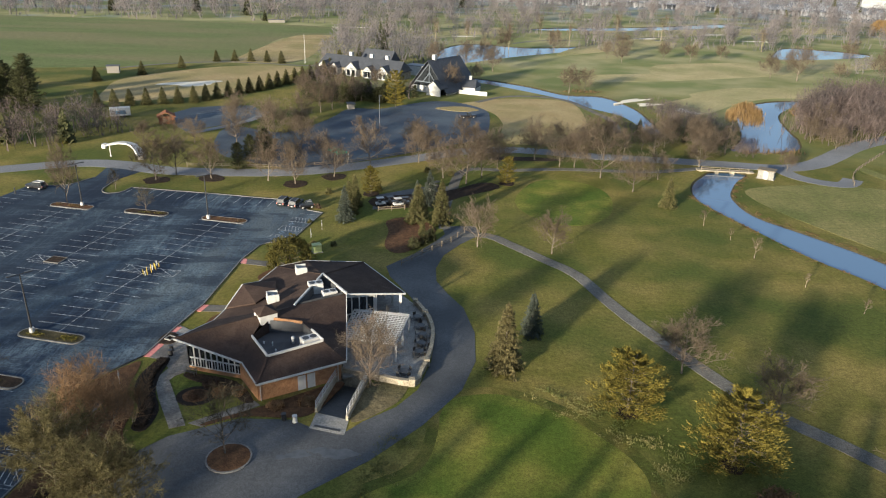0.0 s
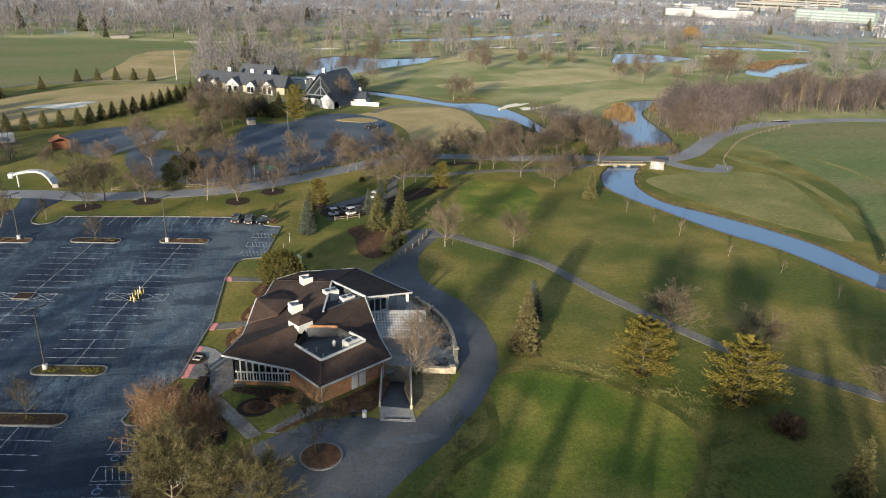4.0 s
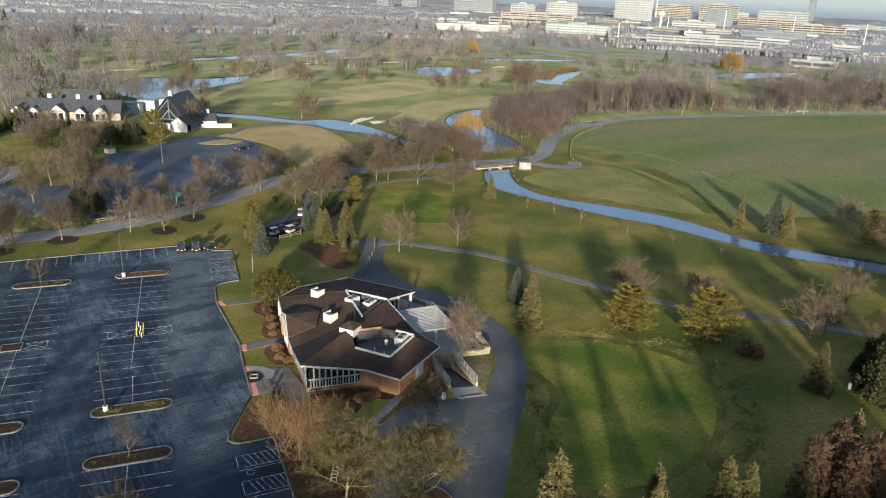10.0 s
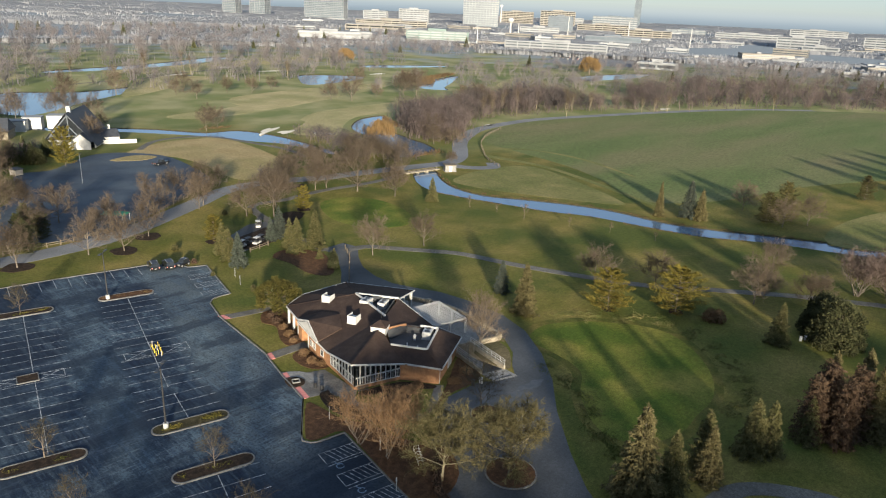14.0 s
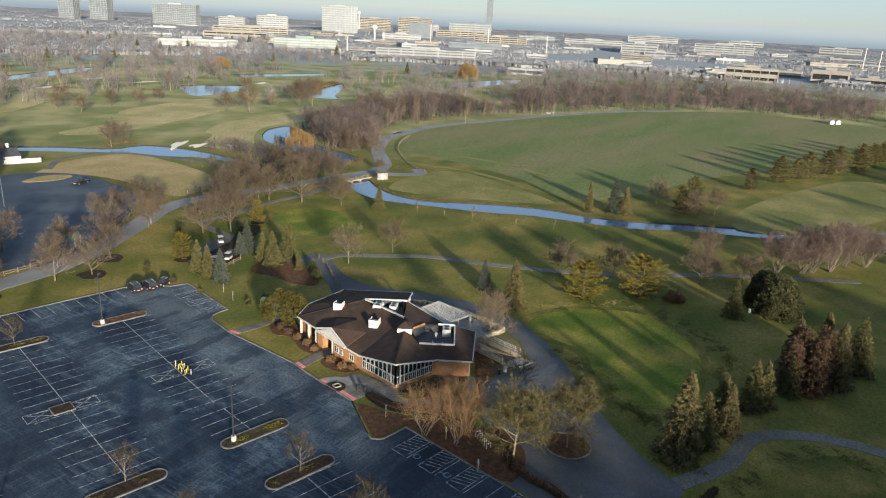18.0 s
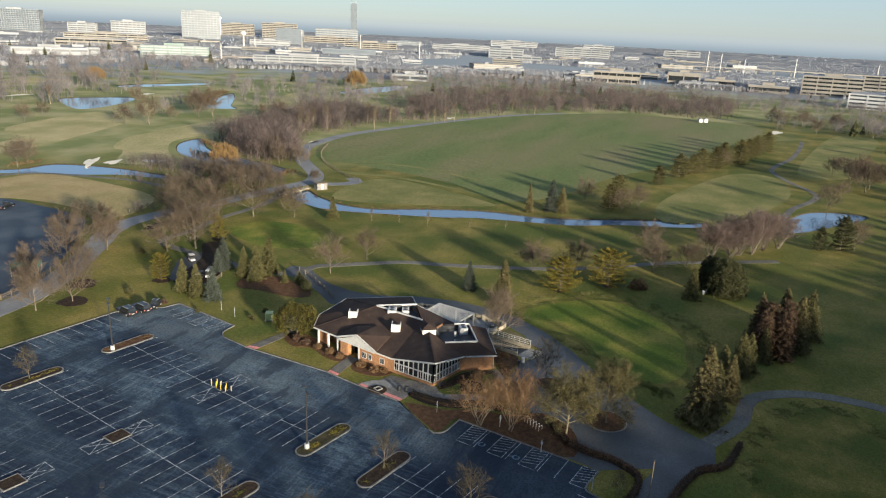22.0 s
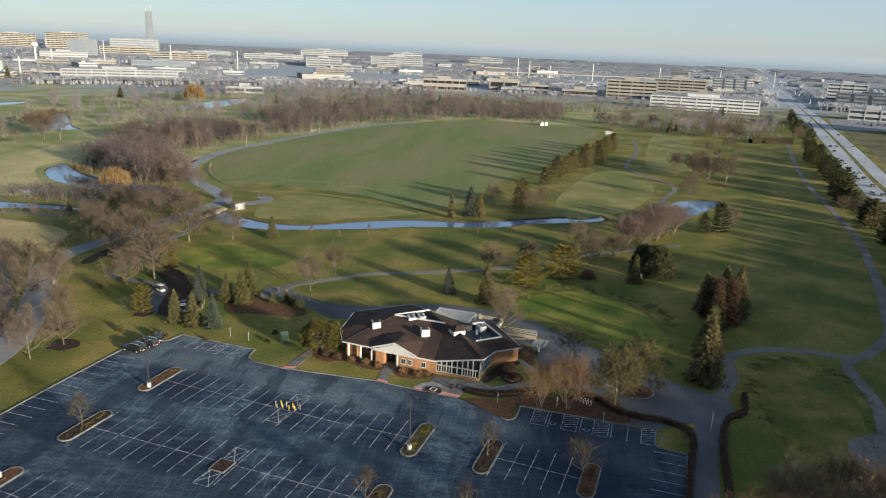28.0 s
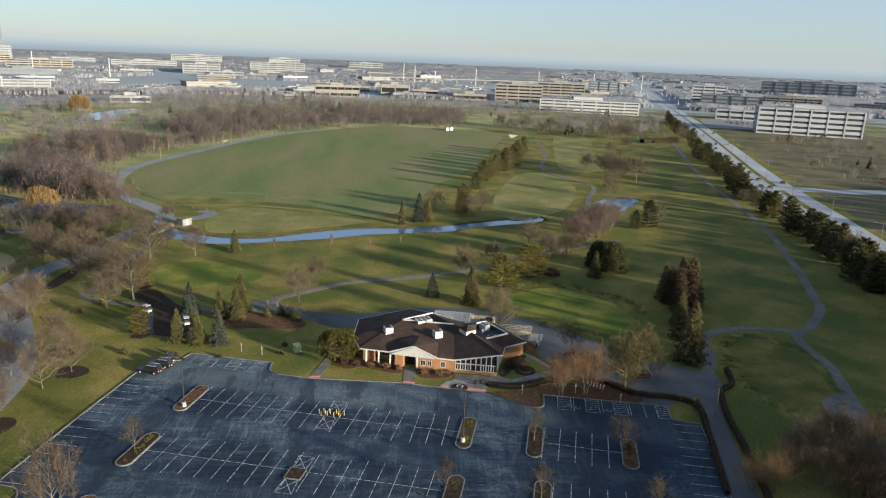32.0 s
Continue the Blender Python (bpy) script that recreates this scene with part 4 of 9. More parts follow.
for s in (5.9, 11.6):
    wheelchair_patch(Vector((-41.9, 75.9)) + e1 * (s + 0.4) + n1 * 3.9)
for s in (8.4, 13.4):
    wheelchair_patch(Vector((-24.6, 147.2)) + e2 * s + n2 * 3.6)
for c in ((-50.3, 115.5), (-68.8, 119.2), (-83.0, 122.8)):
    ms = []
    for su, sv in ((1, 1), (1, -1), (-1, -1), (-1, 1)):
        ms.append(paint("l", Vector(c) + LU * su * 1.2 + LV * sv * 1.0, Vector(c) + LU * su * 5.0 + LV * sv * 1.3))
        if sv > 0:
            ms.append(paint("l", Vector(c) + LU * su * 5.0 + LV * 1.3, Vector(c) + LU * su * 5.0 - LV * 1.3))
        ms.append(paint("l", Vector(c) + LU * su * 1.2 + LV * sv * 1.2, Vector(c) + LU * su * 5.0 - LV * sv * 1.3))
    for m in ms:
        m.verts.index_update()
    ground_piece(obj("hatching", merge(ms), M_LINE), "white painted no-parking cross", "marking")


# ---- plants ----
def prism(vs, fs, a, b, r0, r1):
    """A three-sided tapered stick."""
    d = (b - a)
    s = d.cross(Vector((0.3, 0.5, 0.8)))
    s = s.normalized() if s.length > 1e-6 else Vector((1, 0, 0))
    t = d.cross(s).normalized()
    i = len(vs)
    for c, r in ((a, r0), (b, r1)):
        for k in (0, 2.094, 4.189):
            vs.append(c + (s * math.cos(k) + t * math.sin(k)) * r)
    fs += [(i, i + 1, i + 4, i + 3), (i + 1, i + 2, i + 5, i + 4), (i + 2, i, i + 3, i + 5)]


def blade(vs, fs, a, b, w):
    d = b - a
    s = d.cross(Vector((random.uniform(-1, 1), random.uniform(-1, 1), random.uniform(-1, 1))))
    s = (s.normalized() if s.length > 1e-6 else Vector((1, 0, 0))) * w
    i = len(vs)
    vs += [a - s, a + s, b]
    fs.append((i, i + 1, i + 2))


def turned(d, spread, up=0.0):
    """d turned away by about that many degrees, to a random side."""
    s = d.cross(Vector((random.gauss(0, 1), random.gauss(0, 1), random.gauss(0, 1)))).normalized()
    a = radians(spread * random.uniform(0.65, 1.3))
    q = (d * math.cos(a) + s * math.sin(a))
    q.z += up
    return q.normalized()


def bare_tree(h, seed, spread=42, trunk=0.18, limbs=9, sub=6, twigs=7, fine=3, up=0.12, width=1.0, stems=1, twig_w=0.045, reach=0.62):
    """Trunk and limbs, and a crown of twigs, of a leafless tree h high."""
    random.seed(seed)
    tv, tf, cv, cf = [], [], [], []
    for stem in range(stems):
        lean = Vector((random.gauss(0, 0.05), random.gauss(0, 0.05), 1)) if stems == 1 else Vector((random.gauss(0, 0.4), random.gauss(0, 0.4), 1))
        lean.normalize()
        base = Vector((0, 0, 0)) if stems == 1 else Vector((random.gauss(0, 0.25), random.gauss(0, 0.25), 0))
        p, r = base.copy(), 0.0135 * h / (1 if stems == 1 else 1.6)
        top = h * (0.55 if stems == 1 else 0.5)
        pts = [(p.copy(), r)]
        for i in range(5):
            q = p + (lean + Vector((random.gauss(0, 0.06), random.gauss(0, 0.06), 0))) * top / 5
            r2 = r * 0.84
            prism(tv, tf, p, q, r * (1.25 if i == 0 else 1), r2)
            p, r = q, r2
            pts.append((p.copy(), r))
        for k in range(limbs):
            f = trunk / 0.55 + (1 - trunk / 0.55) * (k + 0.5) / limbs
            i = min(int(f * 5), 4)
            a = pts[i][0].lerp(pts[i + 1][0], f * 5 - i)
            az = 2.4 * k + random.uniform(-0.5, 0.5)
            el = radians(90 - spread * random.uniform(0.7, 1.35) * (1.15 - 0.6 * f))
            d = Vector((math.cos(az) * math.cos(el), math.sin(az) * math.cos(el), math.sin(el)))
            ln = h * 0.42 * (1.08 - 0.35 * f) * width * random.uniform(0.8, 1.15)
            r0 = pts[i][1] * 0.55
            line = [a]
            for g in range(4):
                r1 = r0 * (0.78 if g < 3 else 0.4)
                line.append(line[-1] + d * ln / 4)
                prism(tv, tf, line[-2], line[-1], r0, r1)
                r0 = r1
                d = (d + Vector((random.gauss(0, 0.17), random.gauss(0, 0.17), 0.5 * up + random.gauss(0.03, 0.1)))).normalized()
            for j in range(sub):
                g = 4 * (0.22 + 0.77 * (j + random.random()) / sub)
                n = min(int(g), 3)
                s = line[n].lerp(line[n + 1], g - n)
                dd = turned((line[n + 1] - line[n]).normalized(), 50, up)
                l2 = ln * 0.50 * (1.15 - 0.13 * g) * random.uniform(0.6, 1.25)
                m = s + dd * l2 * 0.5
                d2 = (dd + Vector((random.gauss(0, 0.2), random.gauss(0, 0.2), up + random.gauss(0, 0.12)))).normalized()
                e = m + d2 * l2 * 0.5
                prism(cv, cf, s, m, 0.0024 * h, 0.0017 * h)
                prism(cv, cf, m, e, 0.0017 * h, 0.006)
                for t in range(twigs):
                    u = 2 * (0.15 + 0.85 * (t + random.random()) / twigs)
                    s3 = s.lerp(m, u) if u < 1 else m.lerp(e, u - 1)
                    d3 = turned(dd if u < 1 else d2, 46, up)
                    l3 = l2 * reach * random.uniform(0.5, 1.2)
                    e3 = s3 + d3 * l3
                    blade(cv, cf, s3, e3, twig_w)
                    for w in range(fine):
                        s4 = s3.lerp(e3, random.uniform(0.15, 0.85))
                        blade(cv, cf, s4, s4 + turned(d3, 42, up) * l3 * random.uniform(0.4, 0.9), twig_w * 0.62)
    return tv, tf, cv, cf


def spruce_tree(h, seed, wide=0.27, tiers=24, per=9, droop=0.25, skirt=0.04, shape=0.85):
    """A spruce: whorls of drooping boughs, each hung with many small sprays of needles."""
    random.seed(seed)
    tv, tf, cv, cf = [], [], [], []
    prism(tv, tf, Vector((0, 0, 0)), Vector((0, 0, h * 0.97)), 0.014 * h, 0.003 * h)
    for i in range(tiers):
        f = (i + 0.3) / tiers
        ln = h * wide * (1 - f) ** shape + 0.02 * h
        n = max(4, int(per * (1.15 - 0.6 * f)))
        for k in range(n):
            az = 2 * math.pi * (k + 0.5 * (i % 2)) / n + random.uniform(-0.3, 0.3)
            l = ln * random.uniform(0.66, 1.16)
            out = Vector((math.cos(az), math.sin(az), 0))
            side = Vector((-out.y, out.x, 0))
            z = h * (skirt + (0.97 - skirt) * f) + random.gauss(0, 0.012) * h
            for c in (0.30, 0.50, 0.68, 0.84, 1.0):
                o = Vector((0, 0, z)) + out * l * c + Vector((0, 0, -droop * l * (c - 0.55 * c * c)))
                w = l * 0.24 * (1.15 - c) + 0.014 * h
                for t in range(9):
                    q = o + side * random.uniform(-1, 1) * w + Vector((0, 0, random.gauss(0, 0.01) * h))
                    v = (out * random.uniform(0.2, 1.0) + side * random.uniform(-0.8, 0.8) + Vector((0, 0, random.uniform(-0.9, 0.1)))).normalized()
                    u = v.cross(Vector((random.gauss(0, 1), random.gauss(0, 1), random.gauss(0, 1)))).normalized()
                    s = 0.026 * h * (1.1 - 0.45 * f) * random.uniform(0.7, 1.25)
                    i0 = len(cv)
                    cv.extend([q - u * s * 0.36, q + u * s * 0.36, q + v * s * 1.45])
                    cf.append((i0, i0 + 1, i0 + 2))
    for t in range(14):
        q = Vector((0, 0, h * random.uniform(0.9, 1.0)))
        blade(cv, cf, q, q + Vector((random.gauss(0, 0.02) * h, random.gauss(0, 0.02) * h, 0.03 * h)), 0.008 * h)
    return tv, tf, cv, cf


def layered_pine(h, seed, wide=0.55, tiers=10, per=6, low=0.10, tuft=13, thick=1.0, spray=0.030):
    """A white pine: whorls of long level limbs, each a flat plume of needle tufts turned up at the tip."""
    random.seed(seed)
    tv, tf, cv, cf = [], [], [], []
    p, r = Vector((0, 0, 0)), 0.016 * h
    for i in range(6):
        q = Vector((random.gauss(0, 0.012) * h, random.gauss(0, 0.012) * h, p.z + h * 0.162))
        prism(tv, tf, p, q, r, r * 0.78)
        p, r = q, r * 0.78
    for i in range(tiers):
        f = (i + 0.4) / tiers
        for k in range(per):
            az = 2 * math.pi * (k + 0.37 * i) / per + random.uniform(-0.3, 0.3)
            ln = h * wide * (0.30 + 0.70 * math.sin(math.pi * min(1.0, 0.34 + 0.66 * f)) ** 0.9) * random.uniform(0.55, 1.12)
            if f > 0.86:
                ln *= 0.7
            z = h * (low + (0.95 - low) * f) + random.gauss(0, 0.015) * h
            d = Vector((math.cos(az), math.sin(az), 0.02 + 0.55 * f * f)).normalized()
            side = Vector((-math.sin(az), math.cos(az), 0))
            a = Vector((0, 0, z))
            m = a + d * ln * 0.6
            e = m + (d + Vector((0, 0, 0.30))).normalized() * ln * 0.4
            prism(tv, tf, a, m, 0.0045 * h, 0.0022 * h)
            for c in (0.30, 0.45, 0.58, 0.70, 0.80, 0.90, 1.0):
                o = a.lerp(m, c / 0.6) if c < 0.6 else m.lerp(e, (c - 0.6) / 0.4)
                w = ln * 0.22 * math.sin(math.pi * min(0.92, c * 0.80 + 0.12)) + 0.12
                for t in range(int(tuft * thick)):
                    b = o + side * random.uniform(-1, 1) * w + Vector((random.gauss(0, 0.06), random.gauss(0, 0.06), random.gauss(0, 0.022))) * ln
                    v = (d * random.uniform(0.3, 1.0) + side * random.uniform(-0.9, 0.9) + Vector((0, 0, random.uniform(-0.05, 0.75)))).normalized()
                    u = v.cross(Vector((random.gauss(0, 1), random.gauss(0, 1), random.gauss(0, 1)))).normalized()
                    s = spray * h * random.uniform(0.7, 1.25)
                    i0 = len(cv)
                    cv.extend([b - u * s * 0.30, b + u * s * 0.30, b + v * s * 1.5])
                    cf.append((i0, i0 + 1, i0 + 2))
    return tv, tf, cv, cf


def dome_pine(h, seed, wide=0.6, clumps=90, tuft=130, spray=0.034, low=0.36):
    """A broad domed pine: limbs that each end in rounded clumps of short upturned needles."""
    random.seed(seed)
    tv, tf, cv, cf = [], [], [], []
    prism(tv, tf, Vector((0, 0, 0)), Vector((0.02 * h, 0, h * 0.75)), 0.022 * h, 0.008 * h)
    for k in range(clumps):
        f = (k + 0.5) / clumps
        az = 2.4 * k + random.uniform(-0.4, 0.4)
        el = math.asin(min(1.0, 1.25 * f - 0.25)) if f > 0.0 else 0.0
        d = Vector((math.cos(az) * math.cos(el) * wide, math.sin(az) * math.cos(el) * wide, low + (0.96 - low) * math.sin(el)))
        d *= random.uniform(0.84, 1.06)
        c = Vector((d.x * h, d.y * h, d.z * h))
        prism(tv, tf, Vector((0, 0, c.z * 0.7)), c, 0.006 * h, 0.003 * h)
        r = 0.115 * h * random.uniform(0.75, 1.25)
        for t in range(tuft):
            q = Vector((random.gauss(0, 1), random.gauss(0, 1), random.gauss(0, 0.62))).normalized() * r * random.uniform(0.55, 1.0)
            v = (q.normalized() + Vector((random.gauss(0, 0.5), random.gauss(0, 0.5), 0.55))).normalized()
            blade(cv, cf, c + q, c + q + v * spray * h * random.uniform(1.0, 2.0), spray * h * 0.40)
    return tv, tf, cv, cf


def tree_thing(name, data, bark, leaf, label, category, group):
    tv, tf, cv, cf = data
    e = tagged(new(name), label, category, group)
    raw("trunk", tv, tf, bark, e)
    raw("crown", cv, cf, leaf, e)
    return e


PLANTED = {}


def plant(kind, x, y, h, makers, label="", s=1.0, z=0.0):
    """A tree of that kind at x, y, h high: the first of each make is built, the others are copies."""
    k = int(abs(x * 7.3 + y * 3.1)) % len(makers)
    maker = makers[k]
    m = pose(x, y, z, 0, 0, (x * 37 + y * 61) % 360)
    key = (kind, k)
    if key not in PLANTED:
        ob = maker()
        PLANTED[key] = (ob, ob["size"])
        t = ob
        t.matrix_world = m
    else:
        t = copy_thing(PLANTED[key][0], m)
    f = h / PLANTED[key][1]
    t.scale = (f * s, f * s, f)
    if label:
        t["label"] = label
    return t


def sized(h, ob):
    ob["size"] = h
    return ob


OAK = [lambda i=i: sized(12, tree_thing("bare_tree", bare_tree(12, 11 + i, 58, 0.11, 16, 10, 9, 4, 0.14, 1.16, 1, 0.029, 0.50), M_BARK, M_TWIG, "leafless brown deciduous tree standing on grass", "tree", "bare trees")) for i in range(4)]
ROUND = [lambda i=i: sized(12, tree_thing("bare_tree", bare_tree(12, 31 + i, 54, 0.09, 16, 10, 9, 4, 0.13, 1.14, 1, 0.029, 0.50), M_BARK, M_TWIG, "leafless round-crowned tree in a ring of mulch", "tree", "bare trees")) for i in range(3)]
WILLOWY = [lambda i=i: sized(12, tree_thing("bare_tree", bare_tree(12, 51 + i, 64, 0.14, 19, 14, 13, 6, 0.06, 1.12, 1, 0.028, 0.42), M_BARKPALE, M_TWIGOLIVE, "large leafless olive-brown tree with dense fine twigs", "tree", "olive bare trees")) for i in range(2)]
REDDY = [lambda i=i: sized(10, tree_thing("bare_tree", bare_tree(10, 61 + i, 32, 0.04, 8, 8, 7, 3, 0.20, 1.25, 3, 0.021, 0.55), M_BARK, M_TWIGRED, "leafless reddish-brown multi-stemmed tree", "tree", "reddish bare trees")) for i in range(2)]
PINKY = [lambda: sized(12, tree_thing("bare_tree", bare_tree(12, 71, 42, 0.08, 20, 9, 9, 3, 0.16, 1.12, 1, 0.022), M_BARK, M_TWIG, "leafless fine-twigged tree with a fan-shaped crown beside the terrace", "tree", "bare trees"))]
SMALL = [lambda i=i: sized(6, tree_thing("small_bare_tree", bare_tree(6, 81 + i, 46, 0.12, 12, 7, 7, 3, 0.10, 1.2, 1, 0.016), M_BARK, M_TWIGDARK, "small leafless tree in a mulched bed", "tree", "small bare trees")) for i in range(2)]
SAPLING = [lambda: sized(6, tree_thing("sapling", bare_tree(6, 91, 34, 0.22, 9, 6, 6, 3, 0.2, 0.8, 1, 0.014), M_TUBE, M_TWIG, "thin leafless sapling on the creek bank", "sapling", "saplings"))]
COTTON = [lambda i=i: sized(16, tree_thing("bare_tree", bare_tree(16, 95 + i, 30, 0.2, 11, 5, 6, 2, 0.2, 0.8), M_BARKPALE, M_TWIG, "tall pale-limbed leafless tree at the wood's edge", "tree", "tall bare trees")) for i in range(2)]
SPRUCE = [lambda i=i: sized(10, tree_thing("spruce", spruce_tree(10, 101 + i, 0.26), M_BARK, M_SPRUCE, "olive-green spruce with drooping branches", "spruce", "spruces")) for i in range(3)]
BLUESP = [lambda i=i: sized(8, tree_thing("blue_spruce", spruce_tree(8, 111 + i, 0.25), M_BARK, M_BLUESPR, "silvery blue-green spruce of conical shape", "spruce", "blue spruces")) for i in range(2)]
TANSP = [lambda i=i: sized(11, tree_thing("spruce", spruce_tree(11, 121 + i, 0.23, 26, 9, 0.45), M_BARK, M_TANSPR, "tan-green narrow spruce with hanging branches", "spruce", "spruces")) for i in range(2)]
PINE = [lambda i=i: sized(11, tree_thing("pine", layered_pine(11, 131 + i, 0.53, 10, 6, 0.07, 24, 1.0, 0.025), M_BARK, M_PINE, "yellow-green pine with layered open branches", "pine", "pines")) for i in range(3)]
DARKPINE = [lambda i=i: sized(11, tree_thing("pine", layered_pine(11, 141 + i, 0.42, 14, 8, 0.03, 11), M_BARK, M_DARKPINE, "dark green dense conifer", "pine", "dark conifers")) for i in range(3)]
ROUNDPINE = [lambda: sized(7, tree_thing("pine", dome_pine(7, 138, 0.58, 76, 110), M_BARK, M_DOMEPINE, "dense rounded olive-green pine beside the building", "pine", "pines"))]
DARKROUND = [lambda: sized(9, tree_thing("pine", dome_pine(9, 139, 0.50, 130, 120, 0.034, 0.15), M_BARK, M_DARKPINE, "dense dark green round-topped pine", "pine", "dark conifers"))]
COPPER = [lambda i=i: sized(12, tree_thing("copper_conifer", spruce_tree(12, 151 + i, 0.19, 24, 9, 0.05, 0.02, 0.30), M_BARK, M_COPPER, "copper-brown narrow conifer in a group", "conifer", "copper conifers")) for i in range(2)]
OLIVEPINE = [lambda i=i: sized(11, tree_thing("pine", layered_pine(11, 161 + i, 0.40, 12, 8, 0.05, 9), M_BARK, M_OLIVEPINE, "olive-green pine in a row across the course", "pine", "pine row")) for i in range(3)]
BELTPINE = [lambda i=i: sized(11, tree_thing("pine", layered_pine(11, 171 + i, 0.34, 9, 6, 0.02, 5, 1.0, 0.062), M_BARK, M_DARKPINE, "dark conifer in the belt along the avenue", "pine", "belt conifers")) for i in range(4)]
BELTSPRUCE = [lambda i=i: sized(11, tree_thing("spruce", layered_pine(11, 181 + i, 0.26, 11, 6, 0.02, 4, 1.0, 0.060), M_BARK, M_SPRUCE, "dark conifer in the belt along the avenue", "spruce", "belt conifers")) for i in range(2)]
FAN = [lambda i=i: sized(14, tree_thing("bare_tree", bare_tree(14, 191 + i, 28, 0.01, 7, 7, 8, 3, 0.18, 1.0, 6, 0.032), M_BARK, M_TWIGPINK, "tall leafless pinkish tree of many upright stems", "tree", "pinkish bare trees")) for i in range(2)]
KIT = {"darkround": DARKROUND, "beltpine": BELTPINE, "beltspruce": BELTSPRUCE, "fan": FAN, "oak": OAK, "round": ROUND, "olive": WILLOWY, "red": REDDY, "pink": PINKY, "small": SMALL, "sapling": SAPLING, "cotton": COTTON, "spruce": SPRUCE, "blue": BLUESP, "tansp": TANSP, "pine": PINE, "darkpine": DARKPINE, "copper": COPPER, "roundpine": ROUNDPINE, "olivepine": OLIVEPINE}


def grove(kind, rows, label="", s=1.0, bed=0.0):
    for x, y, h in rows:
        plant(kind, x, y, h, KIT[kind], label, s)
        if bed:
            ring = [(x + bed * (1 + 0.12 * math.sin(i * 2.3 + x)) * math.cos(i * 0.5236), y + bed * (1 + 0.12 * math.cos(i * 1.7 + y)) * math.sin(i * 0.5236)) for i in range(12)]
            ground_piece(slab("mulch_bed", ring, M_MULCH, 0.07, 0.2, 2), "dark mulch ring under a tree", "mulch bed")


# round the building and the car park
grove("oak", [(8.3, 129.6, 11), (22.6, 127, 9.6)])
grove("oak", [(34.4, 85.0, 9.8), (43.8, 75.6, 8.8), (51, 56.6, 10.4), (60.4, 48.8, 7.4)], "leafless spreading tree beside the golf path", 1.25)
grove("pink", [(-8.7, 80.6, 11.8)])
grove("round", [(-34.2, 167.4, 10.6), (-25.6, 174, 10.6), (-55.5, 170.4, 11.5), (-68.2, 168, 12.6)], bed=3.0)
grove("round", [(-17.6, 187.4, 13.4), (-41.3, 169.6, 11), (-4.6, 189, 11.1)], "leafless pinkish-brown tree beside the entrance road")
grove("small", [(-24, 66.4, 9.4)], "leafless young tree in a round leaf bed")
grove("olive", [(-39.4, 59.4, 13.2), (-32.2, 54.4, 12.4)])
grove("red", [(-41.3, 67.6, 11.2), (-42.0, 72.4, 9.6), (-38.4, 68.2, 10), (-36.5, 72.0, 7)])
grove("small", [(-62.2, 145.4, 6.4), (-58.8, 80.7, 6.6), (-73.6, 96.6, 6.2), (-62.0, 66.5, 7.4), (-75.0, 82.6, 6.4), (-74.9, 160.4, 5.5), (-79.6, 67, 7.0), (-50.6, 49.5, 4.4)])
grove("oak", [(-80.8, 149.2, 15)], "tall slender leafless tree on a parking island", 0.6)
grove("oak", [(-64.9, 172.6, 12.2), (-66.8, 39.2, 10.1), (-61, 30, 9), (-72, 33, 11)])
grove("oak", [(7.8, 170.6, 15.5), (12, 176.4, 13), (2, 175, 11), (16.6, 184, 11.5)], "broad leafless mauve-brown tree over leaf litter", 1.15)
grove("oak", [(74, 220, 10), (80, 214, 10), (78, 206, 11), (86, 205, 9), (84, 222, 9), (70, 212, 9), (62, 208, 8), (53, 214, 9), (56, 205, 8), (-6, 201.7, 11), (-1.7, 192, 11), (120, 222, 10), (124, 214, 9), (128, 230, 12)], "broad leafless tree among brush along the water", 1.15)
grove("oak", [(43.2, 178.4, 15), (48.6, 166.8, 10.6), (28, 194.6, 12.5), (40.6, 196.6, 12), (64, 202, 12), (78.3, 200, 11), (48.5, 212.5, 11), (36, 206, 10), (38, 187.6, 10.5), (-38, 198, 11.5), (73.3, 190.6, 9.4), (58, 178, 8.5), (34, 188, 9)], "", 1.15)
grove("sapling", [(62.1, 126.8, 5.7), (58.4, 144.4, 4.8), (66, 114, 3.5), (71, 104, 3.6), (74, 92, 3.4), (61, 136, 3.4)])
grove("fan", [(74, 43, 14.0), (80, 36, 16), (90, 29, 15), (84, 32, 16.5), (95, 24.5, 14), (77, 38, 14)], "", 1.1)
grove("oak", [(60.6, 47.4, 8.6), (56, 56.5, 8.0), (69, 60.2, 10.8)], "leafless spreading tree near the pink clump")
grove("oak", [(115.8, 74.5, 10), (123.6, 70.2, 10.2), (124.6, 89.9, 10.6), (105.2, 2.9, 11), (162.3, 5, 12), (112, 30, 8), (212, -14, 16), (208, -22, 17), (226, -10, 13), (250, -5, 10.5), (193, -3, 8), (238, -16, 14)])
grove("tansp", [(9.6, 85.2, 10.6)])
grove("blue", [(14.6, 95.2, 7.2), (-4.1, 153.6, 6.0), (-1.3, 154.1, 8.2), (-19.2, 142.8, 7.8), (102.6, 97.1, 11.4)])
grove("spruce", [(-18, 152, 7.6), (-18.8, 147.6, 7.6), (-3.4, 146.5, 7.4), (-3.9, 142.6, 8.6), (1.3, 142.6, 9.6), (54, 156, 7.4), (-2.6, 135.5, 3.4), (-0.5, 132.8, 3.0)])
grove("pine", [(-15.2, 161, 6.8), (18, 171.5, 7)], "small yellow-green pine in a mulch ring", 0.7, bed=2.0)
grove("pine", [(24.4, 75.4, 8.9), (34.0, 65.6, 9.7)], "", 1.12, bed=1.4)
grove("roundpine", [(-26.0, 116.6, 6.6)], "", 1.0)
